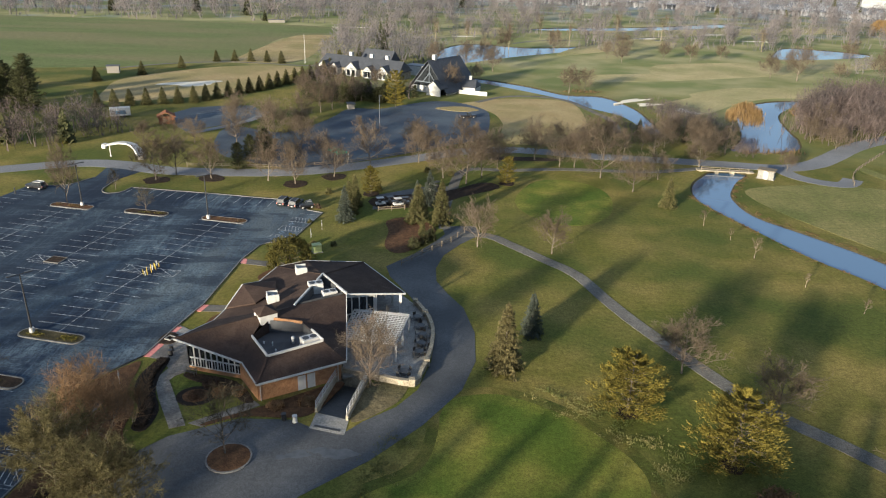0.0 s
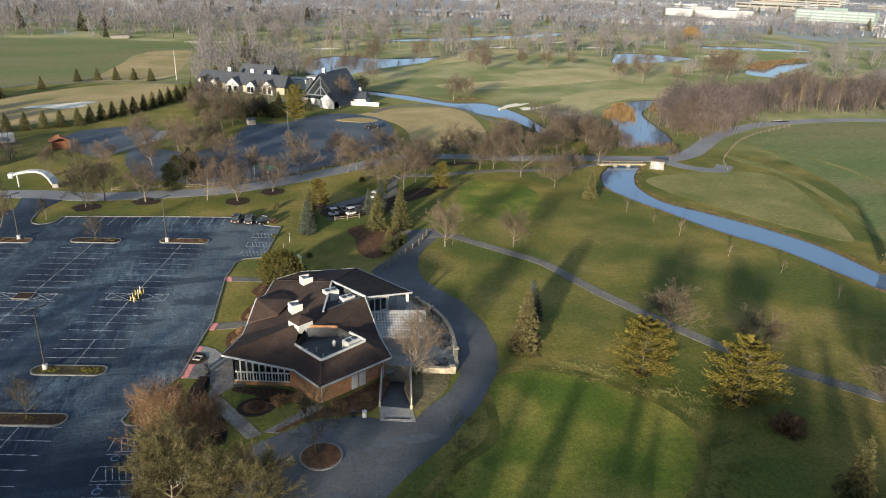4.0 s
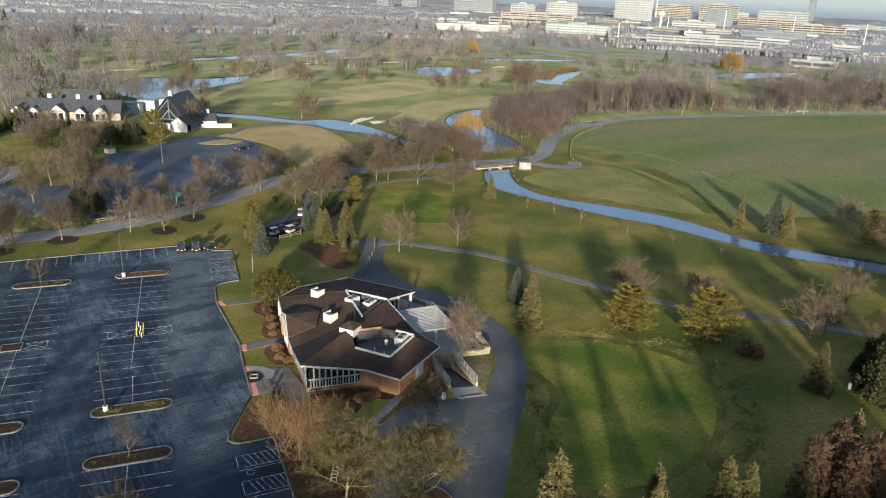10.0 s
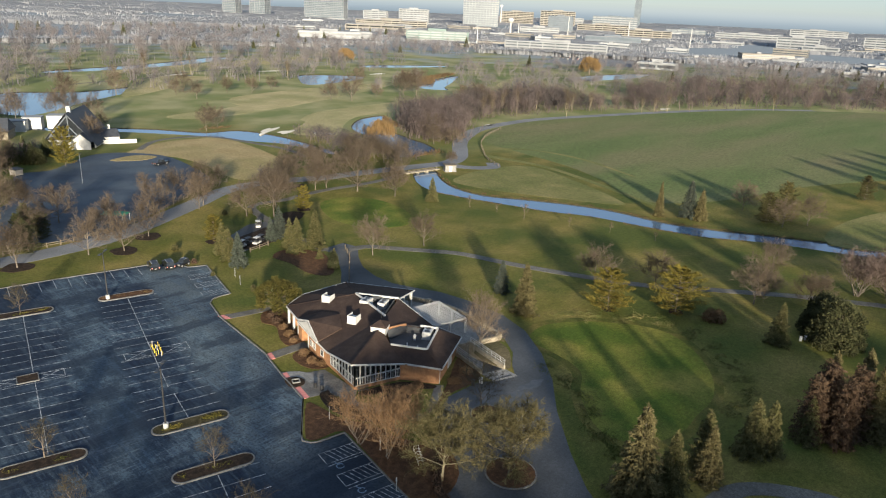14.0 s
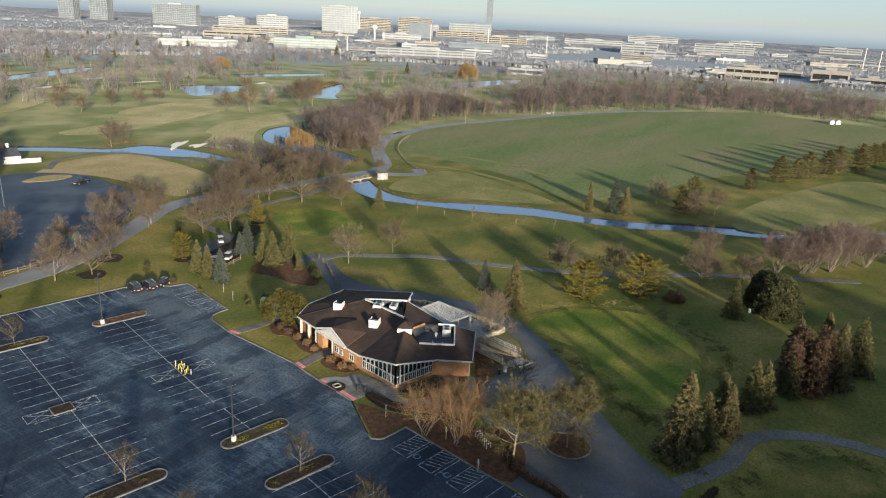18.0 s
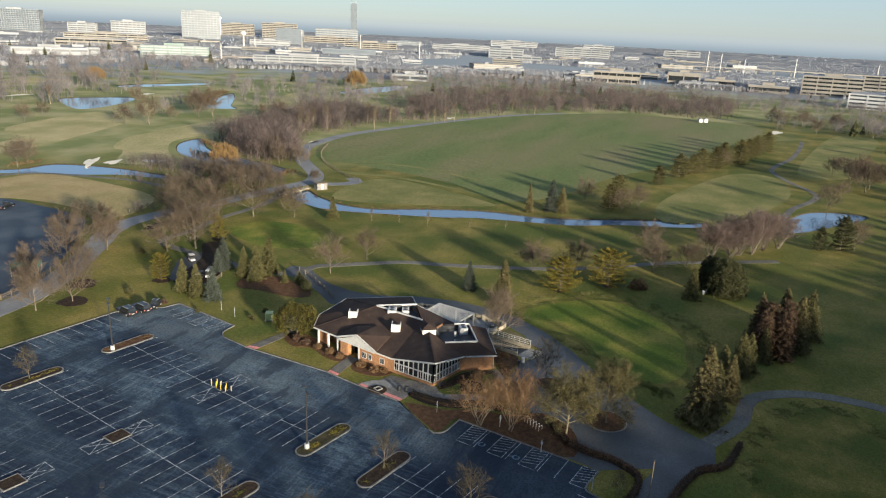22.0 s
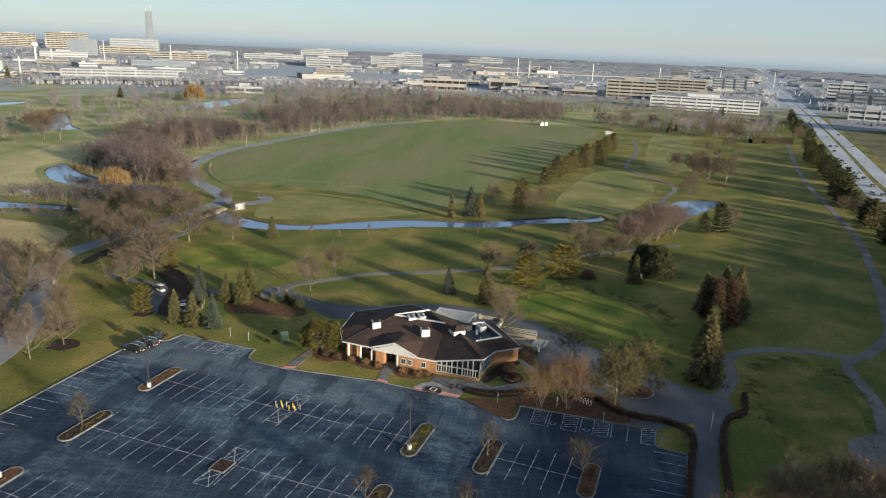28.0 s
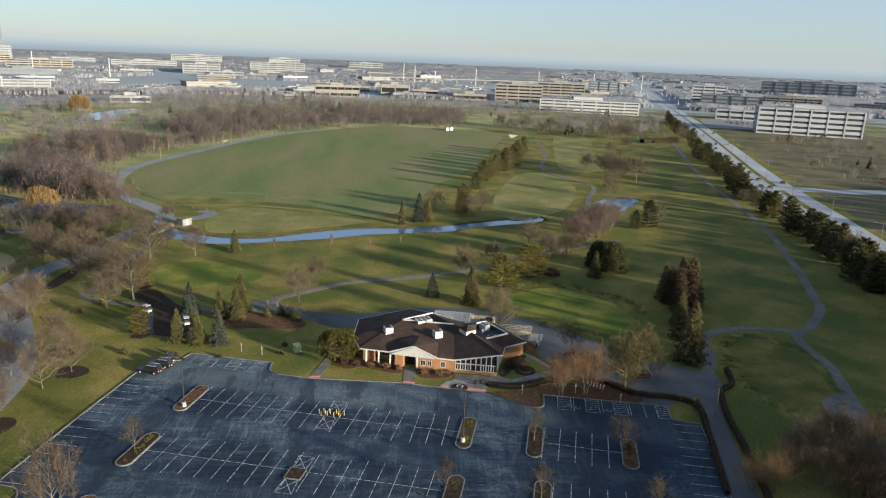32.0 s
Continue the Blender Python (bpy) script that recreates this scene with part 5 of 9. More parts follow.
grove("tansp", [(-25, 40.6, 14.0)], "tall tan-green spruce with hanging branches beside the drive", 1.05)
grove("spruce", [(-19.6, 38.8, 9), (-12.2, 38.0, 9.2), (-4, 35, 9), (-1.6, 33.6, 8.2), (5.2, 30.8, 7.4), (21.9, 21.9, 11), (35, 45.9, 8.3)])
grove("tansp", [(102.9, 93.6, 9.4), (-14, 36.5, 8.4)])
grove("tansp", [(96.9, 103.6, 10.6)], "", 0.6)
grove("copper", [(6.4, 31.0, 10.4), (9.6, 30, 11.4), (12.6, 31.4, 10.6), (11.2, 27, 11.8), (8, 27.4, 10.6)])
grove("tansp", [(15.8, 27.4, 12.6), (13.4, 24.6, 12.2), (16.2, 31.6, 10.4)])
grove("darkround", [(42.9, 38.6, 8.8), (46.3, 41.5, 8.0)], "dense dark green round-topped pine", 0.98)
grove("darkpine", [(99.3, 13.1, 7.6), (101.9, 7.1, 11.2)], "flat-topped dark pine with open limbs", 0.8)
grove("olivepine", [(125.9, 78, 11.5), (116.5, 79.5, 9.5), (173, 68.4, 8.8)], "olive-green pine beside bare trees by the creek", 0.85)
grove("olivepine", [(197, 62, 11.2), (209, 57, 9.6), (215.5, 53.7, 11.8), (228.7, 48, 11.7), (241, 44.6, 12.5), (251, 37, 11.4), (262, 37, 12), (276, 33, 11), (289, 30, 9.5), (300, 29, 10.3), (310.6, 23, 11.9)], "", 0.95)
grove("oak", [(238, 45, 10), (300, 28, 9)], "leafless reddish tree within the pine row")
grove("pine", [(-14.5, 262, 13.5)], "tall yellow-green layered pine beside the clubhouse car park", 0.62)
grove("darkpine", [(-138, 243, 15), (-146, 247, 14), (-152, 258, 13), (-160, 284, 13), (-164, 272, 14), (-172, 262, 14), (-156, 250, 14), (-150, 240, 13)], "tall dark conifer in a grove", 0.85)
grove("round", [(-48, 210, 13.6), (-41.5, 214, 9), (-58, 205, 11), (-44, 234, 11), (-37, 256, 12), (-30, 270, 11)], "leafless tree on the bank between the car parks")
grove("oak", [(-52.2, 221, 12), (-40.2, 250, 13), (-41.5, 217.4, 10), (-63.5, 225, 13), (-46, 189, 9.5), (-50, 275, 11), (-36, 278, 10), (-70, 204, 9), (-78, 208, 8), (-84, 202, 8), (-24, 300, 10), (-44, 300, 11), (18, 316, 10)], "broad pale-limbed leafless tree on the wooded bank")
grove("darkpine", [(-50.8, 178.6, 7.2), (-26, 281, 6.5), (-20, 279, 5.5), (-14, 280, 6), (-8, 281, 5)], "dark evergreen beside the fence", 0.75)
grove("round", [(-30, 186, 10), (-36, 178, 9), (8, 212, 9), (12, 208, 8)], "leafless tree beside the rail fence")
grove("darkpine", [(-47, 192, 8), (-50, 188, 7), (-45, 188, 6.5)], "dark bronze evergreen shrub beside the fence", 0.8)
# by the pond and the far side of the creek
grove("cotton", [(205, 262, 15), (218, 266, 16), (237.6, 279.8, 15), (246, 273, 15), (252, 268, 14), (196, 262, 16), (212, 270, 17), (226, 262, 18), (186, 270, 15), (262, 250, 16), (275, 246, 15), (243, 240, 15), (266, 257, 17), (300, 225, 13), (309, 222, 12), (320, 219, 14), (132, 532, 16), (159, 516, 18), (178, 568, 17), (206, 460, 18), (316, 558, 18), (0, 455, 20), (44, 438, 20), (72, 503, 20), (130, 530, 22), (86, 470, 17), (20, 470, 18), (398, 184, 14), (350, 206, 13), (385, 198, 14)])
grove("oak", [(56, 299, 12.5), (63, 302, 11.5), (97.5, 413, 11), (101.4, 395.5, 11), (129, 411, 11), (141.6, 403, 12), (163, 415, 10), (165, 354, 14), (175, 347, 19), (198, 352, 10), (218, 349, 20), (225, 344, 21), (235, 314, 12), (243, 308, 14), (6.6, 295, 13)], "large leafless tree standing on the open fairway")
grove("oak", [(15, 360, 16), (25, 372, 15), (0, 365, 14), (28, 352, 13), (40, 420, 16), (70, 430, 16), (110, 430, 14), (240, 420, 14), (250, 380, 14)], "leafless tree between fairways and water")

grove("red", [(-69.9, 41.9, 8.5), (-72.9, 39.0, 9.5), (-74.4, 35.4, 9), (-71.4, 29.0, 8), (-73.7, 46.6, 7.5), (-65.1, 35.5, 8), (-65.0, 26.7, 9), (-73.0, 49.8, 6.5), (-77.1, 32.0, 9)], "leafless russet multi-stemmed tree in brush beside the path", 1.1)


# ---- the building ----
V = Vector
TIP, WC, IN, SE, EC = V((-34.9, 83.2, 5.2)), V((-32.5, 92.6, 2.9)), V((-25.6, 81.3, 2.9)), V((-22.5, 76.2, 2.9)), V((-11.9, 81.9, 3.0))
AP, WSW, WSS, WSE, WSN = V((-24.0, 89.2, 5.9)), V((-25.1, 85.4, 4.4)), V((-21.9, 80.3, 4.4)), V((-15.3, 84.4, 4.5)), V((-18.8, 88.6, 4.9))
P1, P2, P3, RK = V((-20.5, 92.1, 5.8)), V((-13.5, 96.4, 5.75)), V((-18.0, 103.1, 5.75)), V((-12.6, 88.4, 3.1))
NE, NT, NW, FN = V((-4.8, 101.3, 3.6)), V((-12.5, 113.1, 3.6)), V((-22.5, 113.7, 3.4)), V((-27.2, 112.0, 2.9))
GPK, GBK = V((-30.2, 100.9, 4.7)), V((-24.6, 99.4, 4.75))
building = thing("clubhouse_annexe", pose(0, 0, 0), "low brown-roofed brick building with white trim and a glazed prow", "building")


def roof_plane(pts, thick=0.22, m=None):
    bm = bmesh.new()
    top = [bm.verts.new(p) for p in pts]
    low = [bm.verts.new(p - V((0, 0, thick))) for p in pts]
    f = bm.faces.new(top)
    g = bm.faces.new(low[::-1])
    f.normal_update(), g.normal_update()
    bmesh.ops.triangulate(bm, faces=[f, g])
    k = len(pts)
    for i in range(k):
        bm.faces.new((top[i], low[i], low[(i + 1) % k], top[(i + 1) % k]))
    return part("roof_plane", bm, m or M_ROOF, building)


def lift(p, d):
    return p + V((0, 0, d))


roof_plane([TIP, AP, WC]), roof_plane([TIP, IN, WSW, AP]), roof_plane([IN, SE, WSS, WSW]), roof_plane([SE, EC, WSE, WSS])
roof_plane([EC, RK, WSE]), roof_plane([AP, WSN, WSE, RK, P2, P1])
roof_plane([FN, WC, AP, P1, P3]), roof_plane([FN, P3, NW]), roof_plane([NW, P3, NT]), roof_plane([P3, P2, NE, NT])
GL, GR = V((-29.0, 105.6, 2.95)), V((-31.7, 96.2, 2.95))
roof_plane([lift(GL, 0.12), lift(GPK, 0.12), lift(GBK, 0.12), V((-25.6, 103.4, 4.3))]), roof_plane([lift(GR, 0.12), V((-27.0, 95.6, 4.35)), lift(GBK, 0.12), lift(GPK, 0.12)])
for a, b in ((TIP, AP), (SE, WSS), (P3, NT), (P3, FN), (GPK, GBK)):
    part("ridge_cap", beam(bmesh.new(), lift(a, 0.06), lift(b, 0.06), 0.3, 0.06), M_ROOF, building)


def trim_line(pts, w=0.12, h=0.26, name="fascia"):
    for a, b in zip(pts, pts[1:]):
        bm = beam(bmesh.new(), lift(a, -0.10), lift(b, -0.10), w, h)
        part(name, bm, M_WHITE, building)


trim_line([WC, TIP, IN, SE, EC]), trim_line([EC, RK, P2, NE]), trim_line([NE, NT]), trim_line([NT, NW, FN]), trim_line([FN, GL]), trim_line([GR, WC]), trim_line([lift(GL, 0.1), lift(GPK, 0.1), lift(GR, 0.1)], 0.14, 0.3)
# roof wells with parapets
for floor_z, ring, wood in ((3.5, [WSW, WSS, WSE, WSN, AP + V((0.6, -0.9, -0.6))], 3), (4.5, [P1 + V((0.5, 0.7, 0)), P2 + V((-0.4, 0.5, 0)), P3 + V((0.1, -0.6, 0))], -1)):
    bm = bmesh.new()
    f = bm.faces.new([bm.verts.new((p.x, p.y, floor_z)) for p in ring])
    f.normal_update()
    part("well_floor", bm, M_FLATROOF, building, "black flat roof membrane sunk in the roof")
    for i, (a, b) in enumerate(zip(ring, ring[1:] + ring[:1])):
        bm = bmesh.new()
        q = [bm.verts.new(p) for p in (V((a.x, a.y, floor_z)), V((b.x, b.y, floor_z)), lift(b, 0.1), lift(a, 0.1))]
        bm.faces.new(q)
        part("well_wall", bm, M_FLATROOF if i < 4 else M_ROOF, building)
trim_line([lift(WSW, 0.25), lift(WSS, 0.25), lift(WSE, 0.25)], 0.22, 0.3, "parapet"), trim_line([lift(WSE, 0.3), lift(WSE.lerp(WSN, 0.55), 0.35)], 0.2, 0.35, "parapet")
part("timber_edge", beam(bmesh.new(), lift(WSN, 0.15), lift(AP + V((0.9, -0.5, -0.5)), 0.1), 0.2, 0.4), M_BRICK, building, "brown timber edge of the roof well")
trim_line([lift(P1, 0.2), lift(P3, 0.2), lift(P2, 0.2)], 0.25, 0.3, "parapet")


def walled(a, b, z0, z1, m=None, thick=0.3, name="wall", z1b=None):
    """An upright wall from a to b, whose top may slope."""
    a, b = V((a[0], a[1], 0)), V((b[0], b[1], 0))
    n = (b - a).cross(V((0, 0, 1))).normalized() * thick / 2
    bm = bmesh.new()
    zb = z1 if z1b is None else z1b
    p = [bm.verts.new(q) for q in (a - n + V((0, 0, z0)), a + n + V((0, 0, z0)), b + n + V((0, 0, z0)), b - n + V((0, 0, z0)), a - n + V((0, 0, z1)), a + n + V((0, 0, z1)), b + n + V((0, 0, zb)), b - n + V((0, 0, zb)))]
    for f in ((0, 1, 2, 3), (7, 6, 5, 4), (0, 4, 5, 1), (1, 5, 6, 2), (2, 6, 7, 3), (3, 7, 4, 0)):
        bm.faces.new([p[i] for i in f])
    return part(name, bm, m or M_BRICK, building)


def opening(a, b, u, w, z0, z1, kind="window", m=None):
    """A framed window or door set on the wall from a to b, u metres along it; outside is to the right of the way from a to b."""
    a, b = V((a[0], a[1], 0)), V((b[0], b[1], 0))
    d = (b - a).normalized()
    n = d.cross(V((0, 0, 1)))
    o = a + d * u + n * 0.16
    at = Matrix(((d.x, n.x, 0, o.x), (d.y, n.y, 0, o.y), (0, 0, 1, 0), (0, 0, 0, 1)))
    e = new(kind)
    e.parent = building
    e.matrix_world = at
    bm = bmesh.new()
    t = 0.09
    for x0, x1, y0, y1 in ((-w / 2, w / 2, z0, z0 + t), (-w / 2, w / 2, z1 - t, z1), (-w / 2, -w / 2 + t, z0 + t, z1 - t), (w / 2 - t, w / 2, z0 + t, z1 - t)):
        box(bm, x0, -0.02, y0, x1, 0.06, y1)
    if kind == "window":
        box(bm, -0.03, -0.02, z0 + t, 0.03, 0.05, z1 - t)
    part("frame", bm, M_WHITE, e)
    part("pane" if kind == "window" else "leaf", boxed(-w / 2 + t, -0.03, z0 + t, w / 2 - t, 0.015, z1 - t), m or M_GLASS, e)
    return e


wc, tip, inn, se, ec, rk = (-31.9, 92.3), (-33.5, 84.1), (-26.0, 82.0), (-22.5, 77.0), (-12.9, 82.2), (-13.4, 88.4)
p2, n2w, n3, nw, fn = (-14.0, 96.2), (-12.6, 104.2), (-12.9, 112.5), (-22.3, 113.0), (-26.5, 111.2)
walled(inn, se, 0, 2.85), walled(se, ec, 0, 2.85), walled(ec, rk, 0, 2.9), walled(rk, p2, 0, 3.0, z1b=5.5), walled(p2, n2w, 0, 5.4, z1b=4.6), walled(n2w, n3, 0, 3.6), walled(n3, nw, 0, 3.3), walled(nw, fn, 0, 3.0)
walled(fn, (-27.2, 109.0), 0, 2.8), walled((-27.2, 109.0), (-25.6, 108.6), 0, 2.8), walled((-25.6, 108.6), (-27.0, 103.4), 0, 2.8)
walled((-29.5, 104.6), (-29.9, 103.0), 0, 2.8), walled((-30.5, 100.4), (-31.4, 96.4), 0, 2.8), walled((-31.4, 96.4), wc, 0, 2.8), walled((-29.9, 103.0), (-28.0, 102.5), 0, 2.8), walled((-30.5, 100.4), (-28.6, 100.0), 0, 2.8), walled((-28.0, 102.5), (-28.6, 100.0), 0, 2.8, M_GLASS)
walled((-27.0, 103.4), (-29.5, 104.6), 0, 2.8)
# pediment of the front gable
bm = bmesh.new()
bm.faces.new([bm.verts.new(p) for p in (V((-29.35, 105.2, 2.85)), V((-31.55, 96.6, 2.85)), V((-30.4, 100.9, 4.6)))])
part("pediment", bm, M_WHITE, building, "white boarded pediment")
part("lintel", beam(bmesh.new(), (-29.35, 105.3, 2.75), (-31.6, 96.5, 2.75), 0.25, 0.3), M_WHITE, building)
for x, y in ((-27.6, 110.6), (-28.3, 108.0), (-28.9, 105.6), (-29.7, 103.3), (-30.6, 100.1)):
    part("porch_post", boxed(x - 0.17, y - 0.17, 0, x + 0.17, y + 0.17, 2.75, 0.03), M_WHITE, building)
opening((-30.5, 100.4), (-31.4, 96.4), 1.6, 1.1, 0.9, 2.1), opening((-30.5, 100.4), (-31.4, 96.4), 3.0, 0.9, 0.9, 2.1), opening((-31.4, 96.4), wc, 1.6, 1.0, 0.9, 2.1), opening((-25.6, 108.6), (-27.0, 103.4), 2.0, 1.3, 0.8, 2.1), opening((-25.6, 108.6), (-27.0, 103.4), 4.0, 1.1, 0.8, 2.1)
for u in (5.6, 6.9):
    opening(se, ec, u, 1.05, 0.05, 2.15, "door", M_WHITE)
for a, b in ((se, ec),):
    for u in (0.15, 10.6):
        d = (V(b) - V(a)).normalized()
        q = V(a) + d * u
        part("downpipe", tube(bmesh.new(), (q.x + d.y * 0.25, q.y - d.x * 0.25, 0), (q.x + d.y * 0.25, q.y - d.x * 0.25, 2.7), 0.05), M_WHITE, building)


def glazed(a, b, za, zb, n, sill=0.55, door=()):
    """A glazed wall with white bars, whose top slopes from za to zb."""
    a3, b3 = V((*a, 0)), V((*b, 0))
    walled(a, b, 0, sill, M_BRICK, 0.25)
    bars = bmesh.new()
    for i in range(n + 1):
        p = a3.lerp(b3, i / n)
        z = za + (zb - za) * i / n
        beam(bars, lift(p, sill), lift(p, z), 0.2, 0.22)
    part("mullion", bars, M_WHITE, building)
    for zl, zr, h in ((sill + 0.05, sill + 0.05, 0.14), (1.95, 1.95 + max(0, (zb - za) * 0.06), 0.2), (za - 0.1, zb - 0.1, 0.3)):
        part("glazing_rail", beam(bmesh.new(), lift(a3, zl), lift(b3, zr), 0.2, h), M_WHITE, building)
    for i in range(n):
        p, q = a3.lerp(b3, i / n), a3.lerp(b3, (i + 1) / n)
        z0, z1 = za + (zb - za) * i / n, za + (zb - za) * (i + 1) / n
        bm = bmesh.new()
        s = (b3 - a3).cross(V((0, 0, 1))).normalized() * 0.02
        f = [[bm.verts.new(v + k) for v in (lift(p, 0.02 if i in door else sill), lift(q, 0.02 if i in door else sill), lift(q, z1 - 0.1), lift(p, z0 - 0.1))] for k in (s, -s)]
        bm.faces.new(f[0]), bm.faces.new(f[1][::-1])
        part("pane", bm, M_GLASS, building)
        if i not in door:
            m = p.lerp(q, 0.5)
            part("glazing_bar", beam(bmesh.new(), lift(m, sill), lift(m, 1.9), 0.09, 0.12), M_WHITE, building)


glazed(tip, inn, 4.8, 2.75, 9), glazed(wc, tip, 2.75, 4.8, 8, door=(3, 4))
glazed((-13.9, 96.6), (-9.6, 99.3), 5.2, 4.3, 4)
for x, y, z in ((-5.6, 101.5, 3.4), (-8.6, 107.0, 3.4), (-9.4, 99.6, 4.2), (-12.0, 112.2, 3.3), (-7.0, 104.2, 3.4)):
    part("porch_post", boxed(x - 0.22, y - 0.22, 0, x + 0.22, y + 0.22, z, 0.03), M_WHITE, building)


def roof_box(c, z0, z1, w, turn):
    """A white louvred exhaust box with a dark fan inside."""
    e = new("exhaust_box")
    e.parent = building
    e.matrix_world = pose(c[0], c[1], 0, 0, 0, turn)
    h = w / 2
    bm = bmesh.new()
    for x0, y0, x1, y1 in ((-h, -h, h, -h + 0.12), (-h, h - 0.12, h, h), (-h, -h + 0.12, -h + 0.12, h - 0.12)):
        box(bm, x0, y0, z0, x1, y1, z1)
    box(bm, h - 0.12, -h + 0.12, z0, h, h - 0.12, z1 - 0.55)
    part("screen", bm, M_WHITE, e, "white boarded screen")
    fan = tube(bmesh.new(), (0, 0, z0), (0, 0, z1 - 0.55), 0.42, 0.42, 12)
    tube(fan, (0, 0, z1 - 0.55), (0, 0, z1 - 0.25), 0.58, 0.2, 12)
    part("fan", fan, M_METAL, e)
    part("curb", boxed(-h + 0.12, -h + 0.12, z0, h - 0.12, h - 0.12, z0 + 0.35), M_FLATROOF, e)


roof_box((-22.0, 106.2), 4.1, 5.7, 1.7, 20), roof_box((-24.4, 95.7), 4.5, 6.0, 1.7, 20)
cup = new("cupola")
cup.parent = building
cup.matrix_world = pose(-24.0, 89.3, 0, 0, 0, 32)
part("cupola_wall", boxed(-1.25, -1.25, 4.9, 1.25, 1.25, 6.35), M_WHITE, cup)
bm = bmesh.new()
base = [bm.verts.new(p) for p in ((-1.45, -1.45, 6.35), (1.45, -1.45, 6.35), (1.45, 1.45, 6.35), (-1.45, 1.45, 6.35))]
apex = bm.verts.new((0, 0, 7.2))
bm.faces.new(base[::-1])
for i in range(4):
    bm.faces.new((base[i], base[(i + 1) % 4], apex))
part("cupola_roof", bm, M_ROOF, cup)
part("aerial_mast", tube(bmesh.new(), (-22.7, 90.5, 5.4), (-22.7, 90.5, 8.0), 0.03), M_BLACK, building)


def hvac(c, z, w, d, h, turn):
    e = thing("air_handler", pose(c[0], c[1], z, 0, 0, turn), "pale grey rooftop air handler in a roof well", "air conditioner", "roof air handlers")
    part("casing", boxed(-w / 2, -d / 2, 0.15, w / 2, d / 2, h, 0.04), M_WHITE, e)
    part("skid", boxed(-w / 2 - 0.05, -d / 2 - 0.05, 0, w / 2 + 0.05, d / 2 + 0.05, 0.15), M_METAL, e)
    for k in (-1, 1):
        part("fan_grille", tube(bmesh.new(), (k * w * 0.24, 0, h), (k * w * 0.24, 0, h + 0.05), min(w * 0.2, d * 0.4), None, 14), M_BLACK, e)
    part("panel_rib", boxed(-0.02, -d / 2 - 0.02, 0.2, 0.02, -d / 2, h - 0.1), M_METAL, e)


hvac((-17.2, 84.9), 3.5, 2.3, 1.5, 1.35, 32), hvac((-18.6, 99.4), 4.5, 2.2, 1.6, 1.6, 20), hvac((-16.2, 97.6), 4.5, 2.2, 1.4, 1.1, 25)
for x, y, h, r in ((-19.6, 85.6, 1.0, 0.32), (-22.2, 84.6, 0.7, 0.12), (-21.4, 83.0, 0.5, 0.14), (-23.5, 85.2, 0.35, 0.15)):
    e = thing("roof_vent", pose(x, y, 3.5), "white capped vent on the flat roof", "vent", "roof vents")
    part("vent_pipe", tube(bmesh.new(), (0, 0, 0), (0, 0, h * 0.75), r * 0.7, None, 10), M_METAL, e)
    part("cap", tube(bmesh.new(), (0, 0, h * 0.7), (0, 0, h), r, r * 0.5, 10), M_WHITE, e)

# pergola and terrace
TER = [(-13.2, 88.6), (-12.6, 82.6), (-10.2, 83.2), (-3.0, 80.9), (-1.6, 84.0), (-0.9, 88.0), (-0.5, 95.0), (-1.6, 100.0), (-3.2, 104.0), (-7.0, 110.0), (-12.6, 112.0), (-12.4, 104), (-13.6, 96.4)]
ground_piece(slab("terrace", TER, M_CONC, 0.06, 0.3), "pale concrete terrace round the back of the building", "terrace")
pergola = thing("pergola", pose(0, 0, 0), "white timber pergola with a lattice roof over the terrace", "pergola")
PA, PB, PC, PD = V((-12.4, 96.6, 3.0)), V((-4.0, 95.2, 3.0)), V((-5.6, 86.8, 3.0)), V((-13.3, 88.3, 3.0))
for i in range(19):
    f = i / 18
    part("lath", beam(bmesh.new(), PA.lerp(PB, f), PD.lerp(PC, f), 0.12, 0.05), M_WHITE, pergola)
for i in range(17):
    f = i / 16
    part("lath", beam(bmesh.new(), lift(PA.lerp(PD, f), 0.08), lift(PB.lerp(PC, f), 0.08), 0.12, 0.05), M_WHITE, pergola)
for a, b in ((PA, PB), (PB, PC), (PC, PD)):
    part("beam", beam(bmesh.new(), lift(a, -0.15), lift(b, -0.15), 0.16, 0.24), M_WHITE, pergola)
for q in (PB, PB.lerp(PC, 0.5), PC, PC.lerp(PD, 0.45)):
    part("post", boxed(q.x - 0.16, q.y - 0.16, 0.06, q.x + 0.16, q.y + 0.16, 2.85, 0.02), M_WHITE, pergola)
stone_wall = tagged(new("terrace_wall"), "low pale stone wall curving round the terrace", "wall", kind="structure")
WL = [p for p in smooth([(-9.4, 82.7), (-3.2, 80.8), (-1.9, 83.6), (-0.9, 88), (-0.45, 92), (-0.5, 96), (-1.4, 100), (-3.2, 104.2)], False, 5)]
obj("coping", kerb_mesh(WL, False, 0.55, 0.1, 0.85), M_STONEW, stone_wall)
obj("wall_body", kerb_mesh(WL, False, 0.42, 0.85, 0.0), M_STONEW, stone_wall)
for x, y in ((-3.1, 80.9), (-1.2, 86.0), (-1.6, 100.4), (-3.3, 104.3)):
    obj("pier", boxed(x - 0.4, y - 0.4, 0, x + 0.4, y + 0.4, 1.15, 0.04), M_STONEW, stone_wall)


